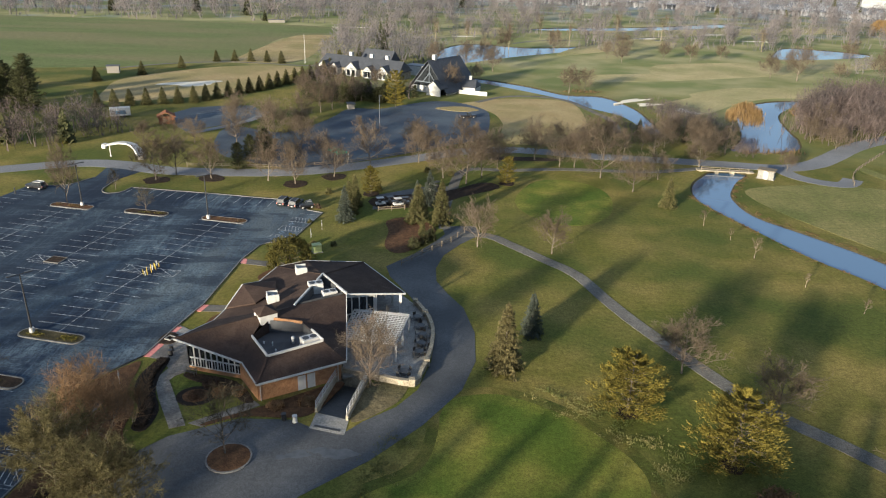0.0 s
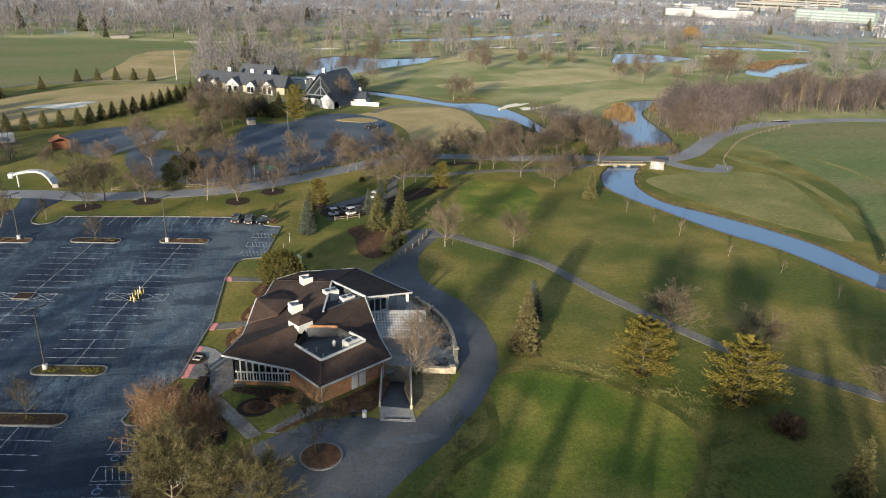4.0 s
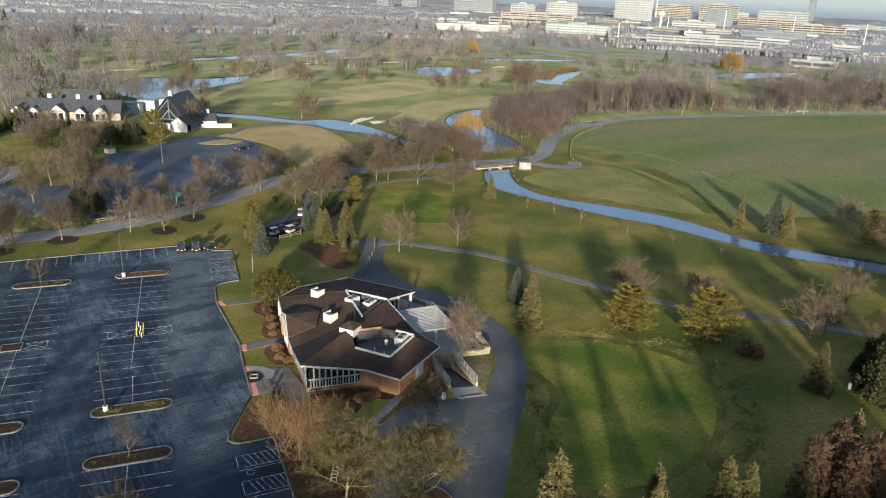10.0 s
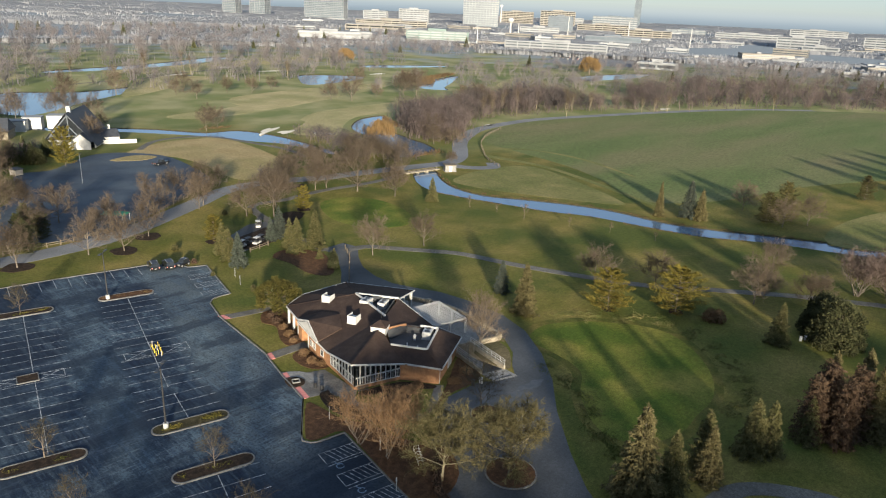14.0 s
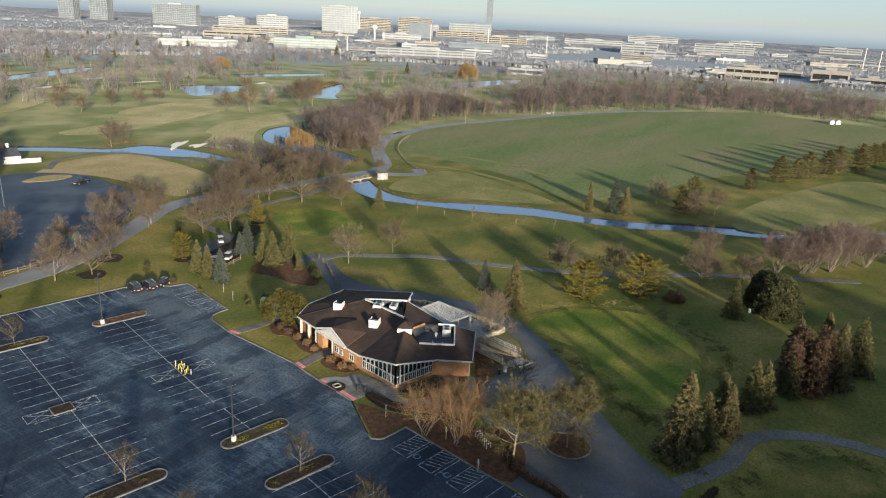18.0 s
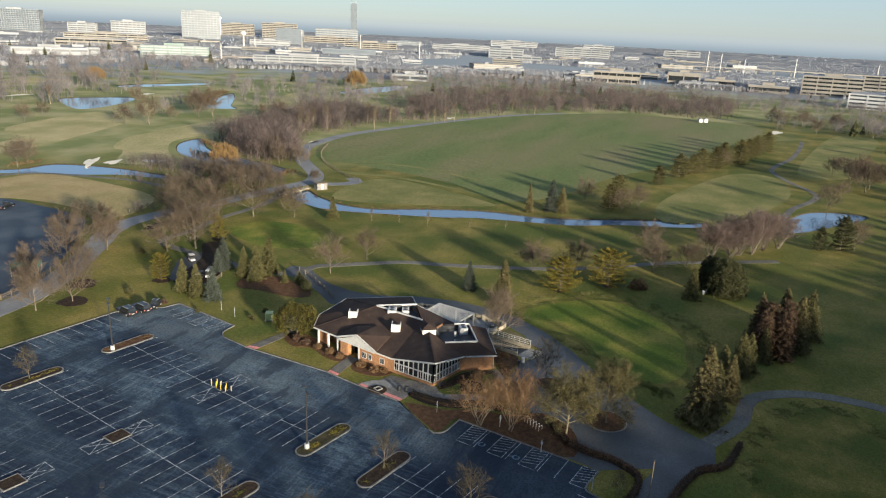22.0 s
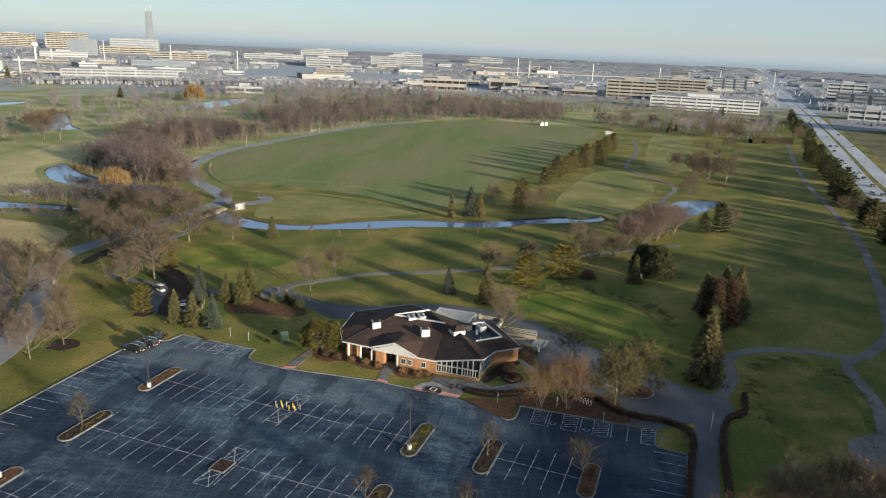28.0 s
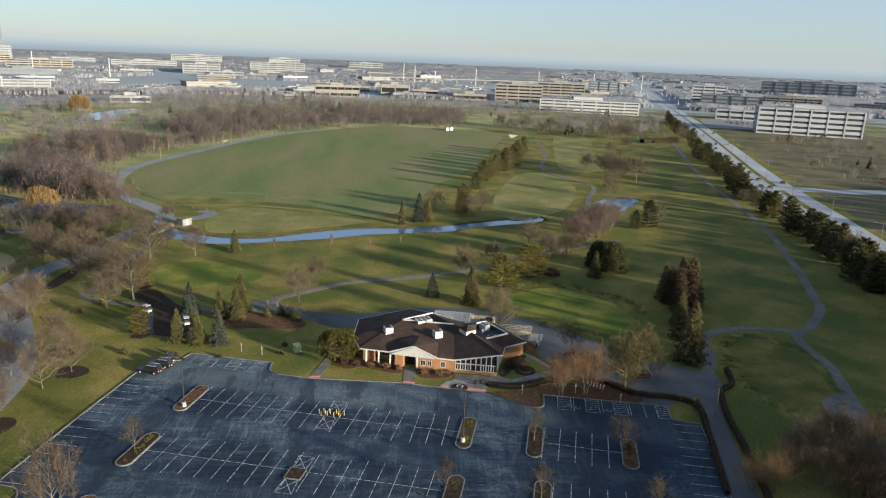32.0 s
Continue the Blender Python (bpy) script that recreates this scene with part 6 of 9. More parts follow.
def patio_set(x, y, turn):
    e = thing("patio_table", pose(x, y, 0.06, 0, 0, turn), "black metal patio table on the terrace", "table", "patio tables")
    part("tabletop", tube(bmesh.new(), (0, 0, 0.70), (0, 0, 0.74), 0.6, None, 14), M_BLACK, e)
    part("pedestal", tube(bmesh.new(), (0, 0, 0), (0, 0, 0.7), 0.06), M_BLACK, e)
    part("foot", tube(bmesh.new(), (0, 0, 0), (0, 0, 0.04), 0.35, None, 10), M_BLACK, e)
    for k in range(4):
        a = radians(45 + 90 * k + turn)
        c = thing("patio_chair", pose(x + math.cos(a) * 0.85, y + math.sin(a) * 0.85, 0.06, 0, 0, math.degrees(a) - 90), "black metal patio chair drawn up to a table", "chair", "patio chairs")
        part("seat", boxed(-0.26, -0.26, 0.42, 0.26, 0.26, 0.47, 0.02), M_BLACK, c)
        part("backrest", boxed(-0.26, 0.24, 0.47, 0.26, 0.29, 0.95, 0.02), M_BLACK, c)
        for sx in (-0.22, 0.22):
            for sy in (-0.22, 0.24):
                part("leg", tube(bmesh.new(), (sx, sy, 0), (sx, sy, 0.42), 0.025, None, 5), M_BLACK, c)


for i, (x, y) in enumerate(((-2.3, 88.5), (-2.0, 91.0), (-1.9, 93.6), (-2.2, 96.2), (-2.9, 99.0), (-4.3, 83.4))):
    patio_set(x, y, 17 * i)

# sunken loading ramp
ramp = tagged(new("loading_ramp"), "sunken concrete loading ramp with low walls", "ramp", kind="structure")
bm = bmesh.new()
bm.faces.new([bm.verts.new(p) for p in ((-14.9, 74.6, 0.02), (-10.9, 73.2, 0.02), (-9.0, 82.6, -2.0), (-12.9, 83.9, -2.0))])
obj("ramp_floor", bm, M_DRIVE, ramp)
for a, b in (((-14.9, 74.4), (-12.9, 83.9)), ((-10.9, 73.0), (-9.0, 82.6)), ((-13.0, 83.9), (-9.0, 82.6))):
    d = V(b) - V(a)
    n = V((-d.y, d.x)).normalized() * 0.16
    bm = bmesh.new()
    q = [bm.verts.new((p.x, p.y, z)) for z in (-2.1, 0.75) for p in (V(a) - n, V(b) - n, V(b) + n, V(a) + n)]
    for f in ((0, 1, 2, 3), (7, 6, 5, 4), (0, 4, 5, 1), (1, 5, 6, 2), (2, 6, 7, 3), (3, 7, 4, 0)):
        bm.faces.new([q[i] for i in f])
    obj("retaining_wall", bm, M_STONEW, ramp)
for a, b in (((-14.9, 74.4), (-12.9, 83.7)), ((-10.9, 73.0), (-9.0, 82.4))):
    r = thing("guard_rail", pose(0, 0, 0), "white tubular guard rail on the ramp wall", "railing", "ramp guard rails")
    for z in (1.1, 1.5, 1.85):
        part("rail", tube(bmesh.new(), (*a, z), (*b, z), 0.04), M_WHITE, r)
    for i in range(9):
        p = V(a).lerp(V(b), i / 8)
        part("baluster", tube(bmesh.new(), (p.x, p.y, 0.74), (p.x, p.y, 1.85), 0.035, None, 5), M_WHITE, r)
ground_piece(slab("ramp_apron", [(-15.3, 71.4), (-10.9, 70.1), (-10.7, 73.1), (-14.9, 74.5)], M_CONC, 0.045, 0.2), "pale concrete slab before the loading ramp", "pavement")
g = thing("trench_drain", pose(-13.1, 71.4, 0.05, 0, 0, -16), "dark steel trench grating in pale concrete", "drain")
part("grating_frame", boxed(-2.0, -0.3, 0, 2.0, 0.3, 0.02), M_CONC, g)
part("grating", boxed(-1.7, -0.2, 0.02, 1.7, 0.2, 0.03), M_BLACK, g)

# walks, plaza and beds round the building
def bed(nm, lab, m, z, pts):
    ground_piece(slab(nm, pts, m, z, 0.2, 3 if "bed" in nm else 0), lab, "path" if "walk" in nm else "bed" if "bed" in nm else "paving")


bed("walk", "plain concrete walk from the car park", M_WALK, 0.06, [(-35.9, 121.6), (-35.6, 119.4), (-25.5, 117.2), (-25.2, 119.0)])
bed("walk", "concrete walk to the front entrance", M_WALK, 0.06, [(-37.4, 102.9), (-38.0, 100.7), (-30.2, 100.5), (-29.9, 102.7)])
bed("tactile_ramp", "red tactile kerb ramp", M_RED, 0.07, [(-35.9, 121.6), (-35.6, 119.4), (-34.5, 119.2), (-34.8, 121.4)])
bed("tactile_ramp", "red tactile kerb ramp", M_RED, 0.07, [(-37.4, 102.9), (-38.0, 100.7), (-37.0, 100.6), (-36.4, 102.8)])
bed("tactile_ramp", "red and white kerb ramp by the plaza", M_RED, 0.075, [(-40.2, 90.6), (-41.0, 87.0), (-40.0, 86.8), (-39.2, 90.4)])
bed("tactile_ramp", "red kerb ramp by the plaza", M_RED, 0.075, [(-39.2, 95.6), (-39.6, 94.0), (-38.7, 93.8), (-38.3, 95.4)])
bed("plaza", "grey stone paved plaza before the glazed prow", M_PAVER, 0.05, [(-38.9, 96.2), (-40.9, 87.0), (-38.2, 86.3), (-35.0, 82.2), (-33.4, 83.6), (-33.2, 92.2), (-36.4, 93.4)])
bed("walk", "narrow brick walk to the service drive", M_PAVER, 0.055, [(-34.4, 83.6), (-35.4, 81.2), (-33.6, 77.9), (-30.2, 71.6), (-31.9, 70.9), (-35.5, 77.3), (-37.3, 81.2), (-36.2, 85.2)])
bed("planting_bed", "brown mulch bed with shrubs along the front", M_LEAF, 0.06, [(-25.2, 117.0), (-28.6, 117.8), (-31.2, 114.2), (-30.2, 111), (-32.4, 106.4), (-32.8, 103.0), (-29.8, 103.0), (-28.6, 106), (-26.6, 111.4)])
bed("planting_bed", "brown mulch bed with shrubs beside the entrance", M_LEAF, 0.06, [(-30.8, 100.2), (-34.2, 99.8), (-35.2, 96.6), (-34.4, 93.6), (-32.0, 92.6), (-31.7, 96.4)])
bed("planting_bed", "dark mulch strip below the glazed prow", M_MULCH, 0.06, [(-33.2, 83.0), (-26.6, 81.2), (-23.2, 76.8), (-24.6, 76.6), (-27.4, 79.4), (-31.6, 80.9), (-33.8, 82.2)])
bed("planting_bed", "red-brown leaf-strewn bed along the drive", M_LEAF, 0.06, [(-22.0, 75.6), (-12.6, 81.6), (-13.6, 77.8), (-15.3, 74.4), (-18, 73.4), (-24, 73.5), (-27.8, 71.6), (-28.0, 72.2)])
bed("walk", "worn flagstone walk from the building corner", M_PAVER, 0.057, [(-23.2, 76.9), (-22.2, 75.9), (-28.2, 71.3), (-30.0, 72.0)])
bed("leaf_bed", "olive-brown turf strewn with leaves beside the ramp", M_VERGE, 0.05, [(-10.2, 80.4), (-4.0, 81.6), (-4.4, 78.0), (-6.2, 75.6), (-9.4, 72.9), (-10.6, 73.6)])
bed("plaza_apron", "pale concrete apron round the plaza island", M_CONC, 0.058, [(-39.3, 95.6), (-38.6, 93.4), (-37.3, 91.8), (-37.5, 90.2), (-35.6, 90.6), (-35.6, 92.6), (-36.6, 94.4), (-38.2, 95.6)])
for r0, m, z in ((2.5, M_DARKMULCH, 0.065), (1.7, M_LEAF, 0.10)):
    bed("planting_bed", "round bed of brown leaves ringed with dark mulch", m, z, [(-30.8 + r0 * math.cos(q), 77.7 + 0.86 * r0 * math.sin(q)) for q in (0.524 * i for i in range(12))])
bed("planting_bed", "reddish leaf bed under the conifers", M_LEAF, 0.06, [(0.2, 138), (-2.2, 132), (-5.0, 126.8), (-8, 125.8), (-10, 129.6), (-9.6, 137), (-10.4, 143), (-6, 145.6), (-2, 143)])
bed("planting_bed", "leaf litter bed under the bare trees", M_LEAF, 0.06, [(-41.4, 85.6), (-46.0, 79.3), (-46.4, 77.9), (-45.5, 77.1), (-41.6, 76.4), (-42.6, 70), (-44.6, 58.4), (-41.4, 57.0), (-36.6, 59.0), (-33.8, 63.6), (-35.0, 66.4), (-37.2, 70.4), (-37.6, 75), (-40, 79), (-40.4, 83.6)])
bed("planting_bed", "winding band of dark mulch beside the walk", M_DARKMULCH, 0.07, [(-37.0, 86.4), (-37.0, 82.2), (-36.2, 78.4), (-34.4, 74.6), (-34.6, 70.6), (-36.4, 70.8), (-36.7, 74.2), (-38.7, 77.6), (-39.7, 82), (-38.6, 86.2)])
bed("planting_bed", "dark mulch bed beside the service yard", M_MULCH, 0.06, [(-14.6, 158), (2, 164), (12, 172), (16, 168), (6, 160), (0, 154), (-12, 151)])
bed("planting_bed", "dark mulch bed beside the upper cart path", M_MULCH, 0.06, [(16, 193.6), (32, 193.2), (34, 196.4), (18, 197)])
ground_piece(slab("plaza_island", [(-40.0, 93.4), (-40.4, 90.8), (-38.6, 90.4), (-37.6, 91.6), (-38.2, 93.2)], M_MULCH, 0.16, 0.2, 3), "small mulched island beside the plaza", "bed")
for c, r0 in (((-23.4, 65.7), 2.5), ((-31.6, 54.6), 3.3)):
    ring = [(c[0] + r0 * math.cos(i * 0.3142), c[1] + r0 * math.sin(i * 0.3142)) for i in range(20)]
    ground_piece(slab("tree_circle", ring, M_LEAF, 0.16, 0.2), "round kerbed bed covered in brown leaves", "bed")
    kerb(ring, "low kerb round a tree bed", True)
ground_piece(slab("service_yard", [(-14, 150), (-4, 154), (2, 160), (6, 168), (-2, 168), (-14, 160)], M_DRIVE, 0.04, 0.2), "dark asphalt yard among the conifers", "yard")


# ---- things in the open ----
e = thing("stone_marker", pose(-38.9, 91.9, 0.16, 0, 0, 20), "low square stone frame set in the plaza island", "marker")
for k in range(4):
    a, b = radians(90 * k), radians(90 * k + 90)
    part("stone_edge", beam(bmesh.new(), Vector((0.75 * math.cos(a), 0.75 * math.sin(a), 0.08)), Vector((0.75 * math.cos(b), 0.75 * math.sin(b), 0.08)), 0.16, 0.16), M_CONC, e)
e = thing("bench", pose(-33.0, 82.6, 0.06, 0, 0, -20), "dark metal bench below the glazed prow", "bench")
for y in (-0.20, -0.07, 0.06, 0.19):
    part("slat", boxed(-0.9, y - 0.05, 0.42, 0.9, y + 0.05, 0.46), M_BLACK, e)
for z in (0.58, 0.72, 0.86):
    part("back_slat", boxed(-0.9, 0.26, z - 0.05, 0.9, 0.30, z + 0.05), M_BLACK, e)
for x in (-0.8, 0.8):
    part("leg", boxed(x - 0.03, -0.24, 0, x + 0.03, -0.18, 0.42), M_BLACK, e)
    part("rear_leg", boxed(x - 0.03, 0.22, 0, x + 0.03, 0.26, 0.92), M_BLACK, e)
def lamp_post(x, y, turn, h=9.4):
    e = thing("lamp_post", pose(x, y, 0, 0, 0, turn), "tall dark twin-arm lamp post on a white concrete base", "lamp post", "car park lamp posts")
    part("base", tube(bmesh.new(), (0, 0, 0), (0, 0, 0.95), 0.38, 0.36, 16), M_WHITE, e, "white concrete footing")
    part("pole", tube(bmesh.new(), (0, 0, 0.95), (0, 0, h), 0.14, 0.09, 8), M_BLACK, e)
    for s in (-1, 1):
        part("arm", tube(bmesh.new(), (0, 0, h - 0.05), (s * 0.8, 0, h), 0.07, None, 6), M_BLACK, e)
        part("lamp_head", boxed(min(s * 0.7, s * 1.75), -0.24, h - 0.03, max(s * 0.7, s * 1.75), 0.24, h + 0.13, 0.04), M_BLACK, e)


for x, y in ((-59.4, 92.9), (-47.9, 141.9), (-77.1, 148.2), (-88.5, 100)):
    lamp_post(x, y, LOT_TURN + 60, 9.6)
for x, y, h in ((-18.5, 236, 9), (-50.2, 45.7, 6.5)):
    e = thing("street_lamp", pose(x, y, 0), "slim pole lamp with a single head", "lamp post")
    part("pole", tube(bmesh.new(), (0, 0, 0), (0, 0, h), 0.09, 0.06, 8), M_RAIL if h < 7 else M_DARKCLAD, e)
    part("lamp_head", boxed(-0.2, -0.15, h - 0.05, 0.7, 0.15, h + 0.1, 0.03), M_BLACK, e)
BO = V((-50.3, 115.5))
for i, (u, v, h) in enumerate(((-1.1, 2.4, 0.9), (1.0, 2.2, 1.2), (-1.0, 0.9, 1.25), (1.0, 0.8, 1.2), (-1.0, -0.7, 1.25), (1.0, -0.9, 1.2), (-0.9, -2.2, 1.2), (1.0, -2.4, 0.9), (0, 1.6, 1.1), (0, -1.6, 1.1))):
    q = BO + LU * u * 0.5 + LV * v * 0.75
    e = thing("bollard", pose(q.x, q.y, 0), "yellow painted steel bollard", "bollard", "yellow bollards")
    part("post", tube(bmesh.new(), (0, 0, 0), (0, 0, h * 0.72), 0.06, None, 10), M_YELLOW, e)
    part("cap", tube(bmesh.new(), (0, 0, h * 0.72), (0, 0, h * 0.72 + 0.05), 0.06, 0.03, 10), M_YELLOW, e)
for u, v in ((0.1, 0.3), (-0.3, 2.2), (0.3, -2.2)):
    q = BO + LU * u + LV * v
    e = thing("charging_post", pose(q.x, q.y, 0, 0, 0, LOT_TURN), "small white and grey charging post among bollards", "charger", "charging posts")
    part("column", boxed(-0.05, -0.05, 0, 0.05, 0.05, 0.85), M_METAL, e)
    part("head", boxed(-0.09, -0.07, 0.80, 0.09, 0.07, 0.98, 0.03), M_METAL, e)


def car(x, y, turn, body, lab, L=4.8, W=1.9, H=1.75, pickup=False, cat="car"):
    """A vehicle built from a bevelled body, a glazed cab, wheels and lights; it points along its x."""
    e = thing("pickup_truck" if pickup else "car", pose(x, y, 0.035, 0, 0, turn), lab, cat)
    h, w = L / 2, W / 2
    part("body", boxed(-h, -w, 0.32, h, w, H * 0.56, 0.12), body, e)
    c0, c1 = (-h + 0.15, h * 0.42) if not pickup else (-h * 0.12, h * 0.45)
    bm = bmesh.new()
    lo = [bm.verts.new(p) for p in ((c0, -w + 0.06, H * 0.55), (c1, -w + 0.06, H * 0.55), (c1, w - 0.06, H * 0.55), (c0, w - 0.06, H * 0.55))]
    hi = [bm.verts.new(p) for p in ((c0 + 0.25, -w + 0.22, H - 0.05), (c1 - 0.6, -w + 0.22, H - 0.05), (c1 - 0.6, w - 0.22, H - 0.05), (c0 + 0.25, w - 0.22, H - 0.05))]
    for i in range(4):
        bm.faces.new((lo[i], lo[(i + 1) % 4], hi[(i + 1) % 4], hi[i]))
    bm.faces.new(hi)
    part("cabin_glass", bm, M_GLASS, e)
    part("roof", boxed(c0 + 0.22, -w + 0.2, H - 0.06, c1 - 0.55, w - 0.2, H, 0.02), body, e)
    if not pickup:
        for s in (-1, 1):
            part("roof_rail", boxed(c0 + 0.4, s * (w - 0.3) - 0.03, H, c1 - 0.8, s * (w - 0.3) + 0.03, H + 0.07), M_METAL, e)
    else:
        part("load_bed", boxed(-h + 0.1, -w + 0.12, H * 0.5, c0 - 0.05, w - 0.12, H * 0.565), M_BLACK, e)
    for sx in (-h * 0.62, h * 0.62):
        for s in (-1, 1):
            wh = part("wheel", tube(bmesh.new(), (sx, s * (w - 0.2), 0.36), (sx, s * (w + 0.01), 0.36), 0.36, None, 14), M_TYRE, e)
            part("rim", tube(bmesh.new(), (sx, s * (w + 0.005), 0.36), (sx, s * (w + 0.03), 0.36), 0.2, None, 10), M_METAL, wh)
    for s in (-1, 1):
        part("headlight", boxed(h - 0.08, s * (w - 0.3) - 0.2, 0.68, h + 0.01, s * (w - 0.3) + 0.2, 0.84), M_WHITE, e)
        part("tail_light", boxed(-h - 0.01, s * (w - 0.2) - 0.1, 0.68, -h + 0.06, s * (w - 0.2) + 0.1, 0.95), M_RED, e)
    part("number_plate", boxed(-h - 0.02, -0.25, 0.55, -h, 0.25, 0.68), M_WHITE, e)


car(-34.0, 152.6, 77, M_CARBLACK, "black sport utility car parked at the grass edge")
car(-31.2, 151.4, 77, M_CARBLACK, "black sport utility car parked beside another")
car(-28.6, 150.2, 200, M_CARBLACK, "small black utility cart at the car park corner", 3.2, 1.6, 1.6)
car(-92.8, 159.6, 165, M_CARBLACK, "black sport utility car standing by the kerb")
car(11.5, 247.2, 12, M_CARBLACK, "dark grey pickup truck in the clubhouse car park", 5.7, 2.0, 1.85, True)


def golf_cart(x, y, turn, roof):
    e = thing("golf_cart", pose(x, y, 0.04, 0, 0, turn), "golf cart with a flat canopy in the yard", "golf cart", "golf carts")
    part("body", boxed(-1.1, -0.6, 0.3, 1.1, 0.6, 0.75, 0.06), M_WHITE if roof is M_WHITE else M_CARBLACK, e)
    part("seat", boxed(-0.5, -0.55, 0.75, 0.1, 0.55, 1.2, 0.05), M_BLACK, e)
    part("canopy", boxed(-0.9, -0.62, 1.8, 0.8, 0.62, 1.88, 0.03), roof, e)
    for sx in (-0.8, 0.7):
        for sy in (-0.55, 0.55):
            part("canopy_post", tube(bmesh.new(), (sx, sy, 0.7), (sx, sy, 1.8), 0.025, None, 5), M_BLACK, e)
            part("wheel", tube(bmesh.new(), (sx, sy * 0.95, 0.24), (sx, sy * 1.15, 0.24), 0.24, None, 10), M_TYRE, e)


for x, y, t, r in ((-12.4, 153.0, 20, M_WHITE), (-10.2, 153.9, 20, M_BLACK), (-8.4, 152.9, 25, M_WHITE), (-6.8, 153.8, 25, M_BLACK), (-1.0, 164.4, 60, M_WHITE), (0.4, 166, 60, M_BLACK)):
    golf_cart(x, y, t, r)
e = thing("utility_cabinet", pose(-22.6, 125.6, 0, 0, 0, 25), "olive green utility cabinet on the lawn", "utility box")
part("pad", boxed(-0.95, -0.85, 0, 0.95, 0.85, 0.1), M_CONC, e)
part("cabinet", boxed(-0.8, -0.7, 0.1, 0.8, 0.7, 1.5, 0.05), M_GREENBOX, e)
part("lid", boxed(-0.85, -0.75, 1.5, 0.85, 0.75, 1.58, 0.02), M_GREENBOX, e)
for s in (-0.41, 0.41):
    part("door", boxed(s - 0.36, -0.73, 0.2, s + 0.36, -0.7, 1.4), M_GREENBOX, e)
canopy = thing("canvas_canopy", pose(-26.8, 190.2, 0, 0, 0, -50), "green canvas canopy on white posts beside the car park", "canopy")
bm = bmesh.new()
lo = [bm.verts.new(p) for p in ((-3, -2, 2.3), (3, -2, 2.3), (3, 2, 2.3), (-3, 2, 2.3))]
r0, r1 = bm.verts.new((-2.2, 0, 3.1)), bm.verts.new((2.2, 0, 3.1))
for f in ((lo[0], lo[1], r1, r0), (lo[2], lo[3], r0, r1), (lo[1], lo[2], r1), (lo[3], lo[0], r0)):
    bm.faces.new(f)
part("canvas", bm, M_TARP, canopy)
for sx in (-2.8, 2.8):
    for sy in (-1.8, 1.8):
        part("post", tube(bmesh.new(), (sx, sy, 0), (sx, sy, 2.3), 0.06, None, 6), M_WHITE, canopy)
for x, y, t in ((-50.8, 53.1, 80), (-40.9, 69.5, 80), (-41.4, 80, 60), (-23.3, 137.2, 75), (-24.8, 132.6, 75), (-44.9, 61.8, 80)):
    e = thing("sign", pose(x, y, 0, 0, 0, t), "small white sign on a steel post at the car park edge", "sign", "parking signs")
    part("post", tube(bmesh.new(), (0, 0, 0), (0, 0, 2.1), 0.04, None, 6), M_METAL, e)
    plate = part("plate", boxed(-0.16, -0.02, 1.35, 0.16, 0.02, 1.85), M_FARROOF, e)
    part("writing_bar", boxed(-0.11, -0.03, 1.66, 0.11, 0.03, 1.72), M_BLUE, plate)
for i in range(6):
    e = thing("bicycle_rack", pose(-37.4 - 0.55 * i * 0.62, 66.2 - 0.55 * i, 0.06, 0, 0, 150), "pale steel bicycle hoop in the leaf bed", "bicycle rack", "bicycle hoops")
    bm = tube(bmesh.new(), (-0.35, 0, 0), (-0.35, 0, 0.8), 0.035, None, 6)
    tube(bm, (0.35, 0, 0), (0.35, 0, 0.8), 0.035, None, 6), tube(bm, (-0.38, 0, 0.8), (0.38, 0, 0.8), 0.035, None, 6)
    part("hoop", bm, M_METAL, e)
for i in range(3):
    e = thing("white_bin", pose(40.0 + 0.9 * i, 43.4 - 0.5 * i, 0, 0, 0, 20), "small white upright bin on the grass", "bin", "white bins")
    part("body", boxed(-0.22, -0.22, 0, 0.22, 0.22, 0.85, 0.04), M_FARROOF, e)
    part("lid", boxed(-0.25, -0.25, 0.85, 0.25, 0.25, 0.93, 0.03), M_WHITE, e)
for x, y, m, lab in ((-17.2, 72.6, M_WHITE, "white drum standing on the drive"), (-18.6, 73.0, M_BLACK, "black drum standing on the drive"), (-37.6, 88.6, M_BLACK, "black planter on the plaza"), (-37.3, 87.4, M_BLACK, "black planter on the plaza"), (-95.6, 155.6, M_BLACK, "dark post at the kerb")):
    e = thing("drum" if "drum" in lab else "planter" if "planter" in lab else "kerb_post", pose(x, y, 0.04), lab, "drum" if "drum" in lab else "planter" if "planter" in lab else "post")
    r, h = (0.32, 0.85) if "post" not in lab else (0.14, 1.35)
    part("body", tube(bmesh.new(), (0, 0, 0), (0, 0, h), r, r * 0.9, 12), m, e)
    part("rim", tube(bmesh.new(), (0, 0, h), (0, 0, h + 0.05), r * 1.03, None, 12), m, e)


def shrub(x, y, r, h, m, lab, seed):
    random.seed(seed)
    vs, fs, tv, tf = [], [], [], []
    for k in range(5):
        a = 1.256 * k
        prism(tv, tf, V((0, 0, 0)), V((math.cos(a) * r * 0.5, math.sin(a) * r * 0.5, h * 0.6)), 0.03, 0.015)
    for i in range(620):
        d = V((random.gauss(0, 1), random.gauss(0, 1), abs(random.gauss(0, 1)) * 0.9)).normalized()
        p = V((d.x * r, d.y * r, d.z * h)) * random.uniform(0.45, 1.0)
        blade(vs, fs, p, p + V((random.gauss(0, 1), random.gauss(0, 1), random.gauss(0.5, 1))).normalized() * r * 0.34, r * 0.055)
    e = thing("shrub", pose(x, y, 0.03), lab, "shrub", "shrubs")
    raw("stems", tv, tf, M_BARK, e)
    raw("foliage", vs, fs, m, e)
    return e


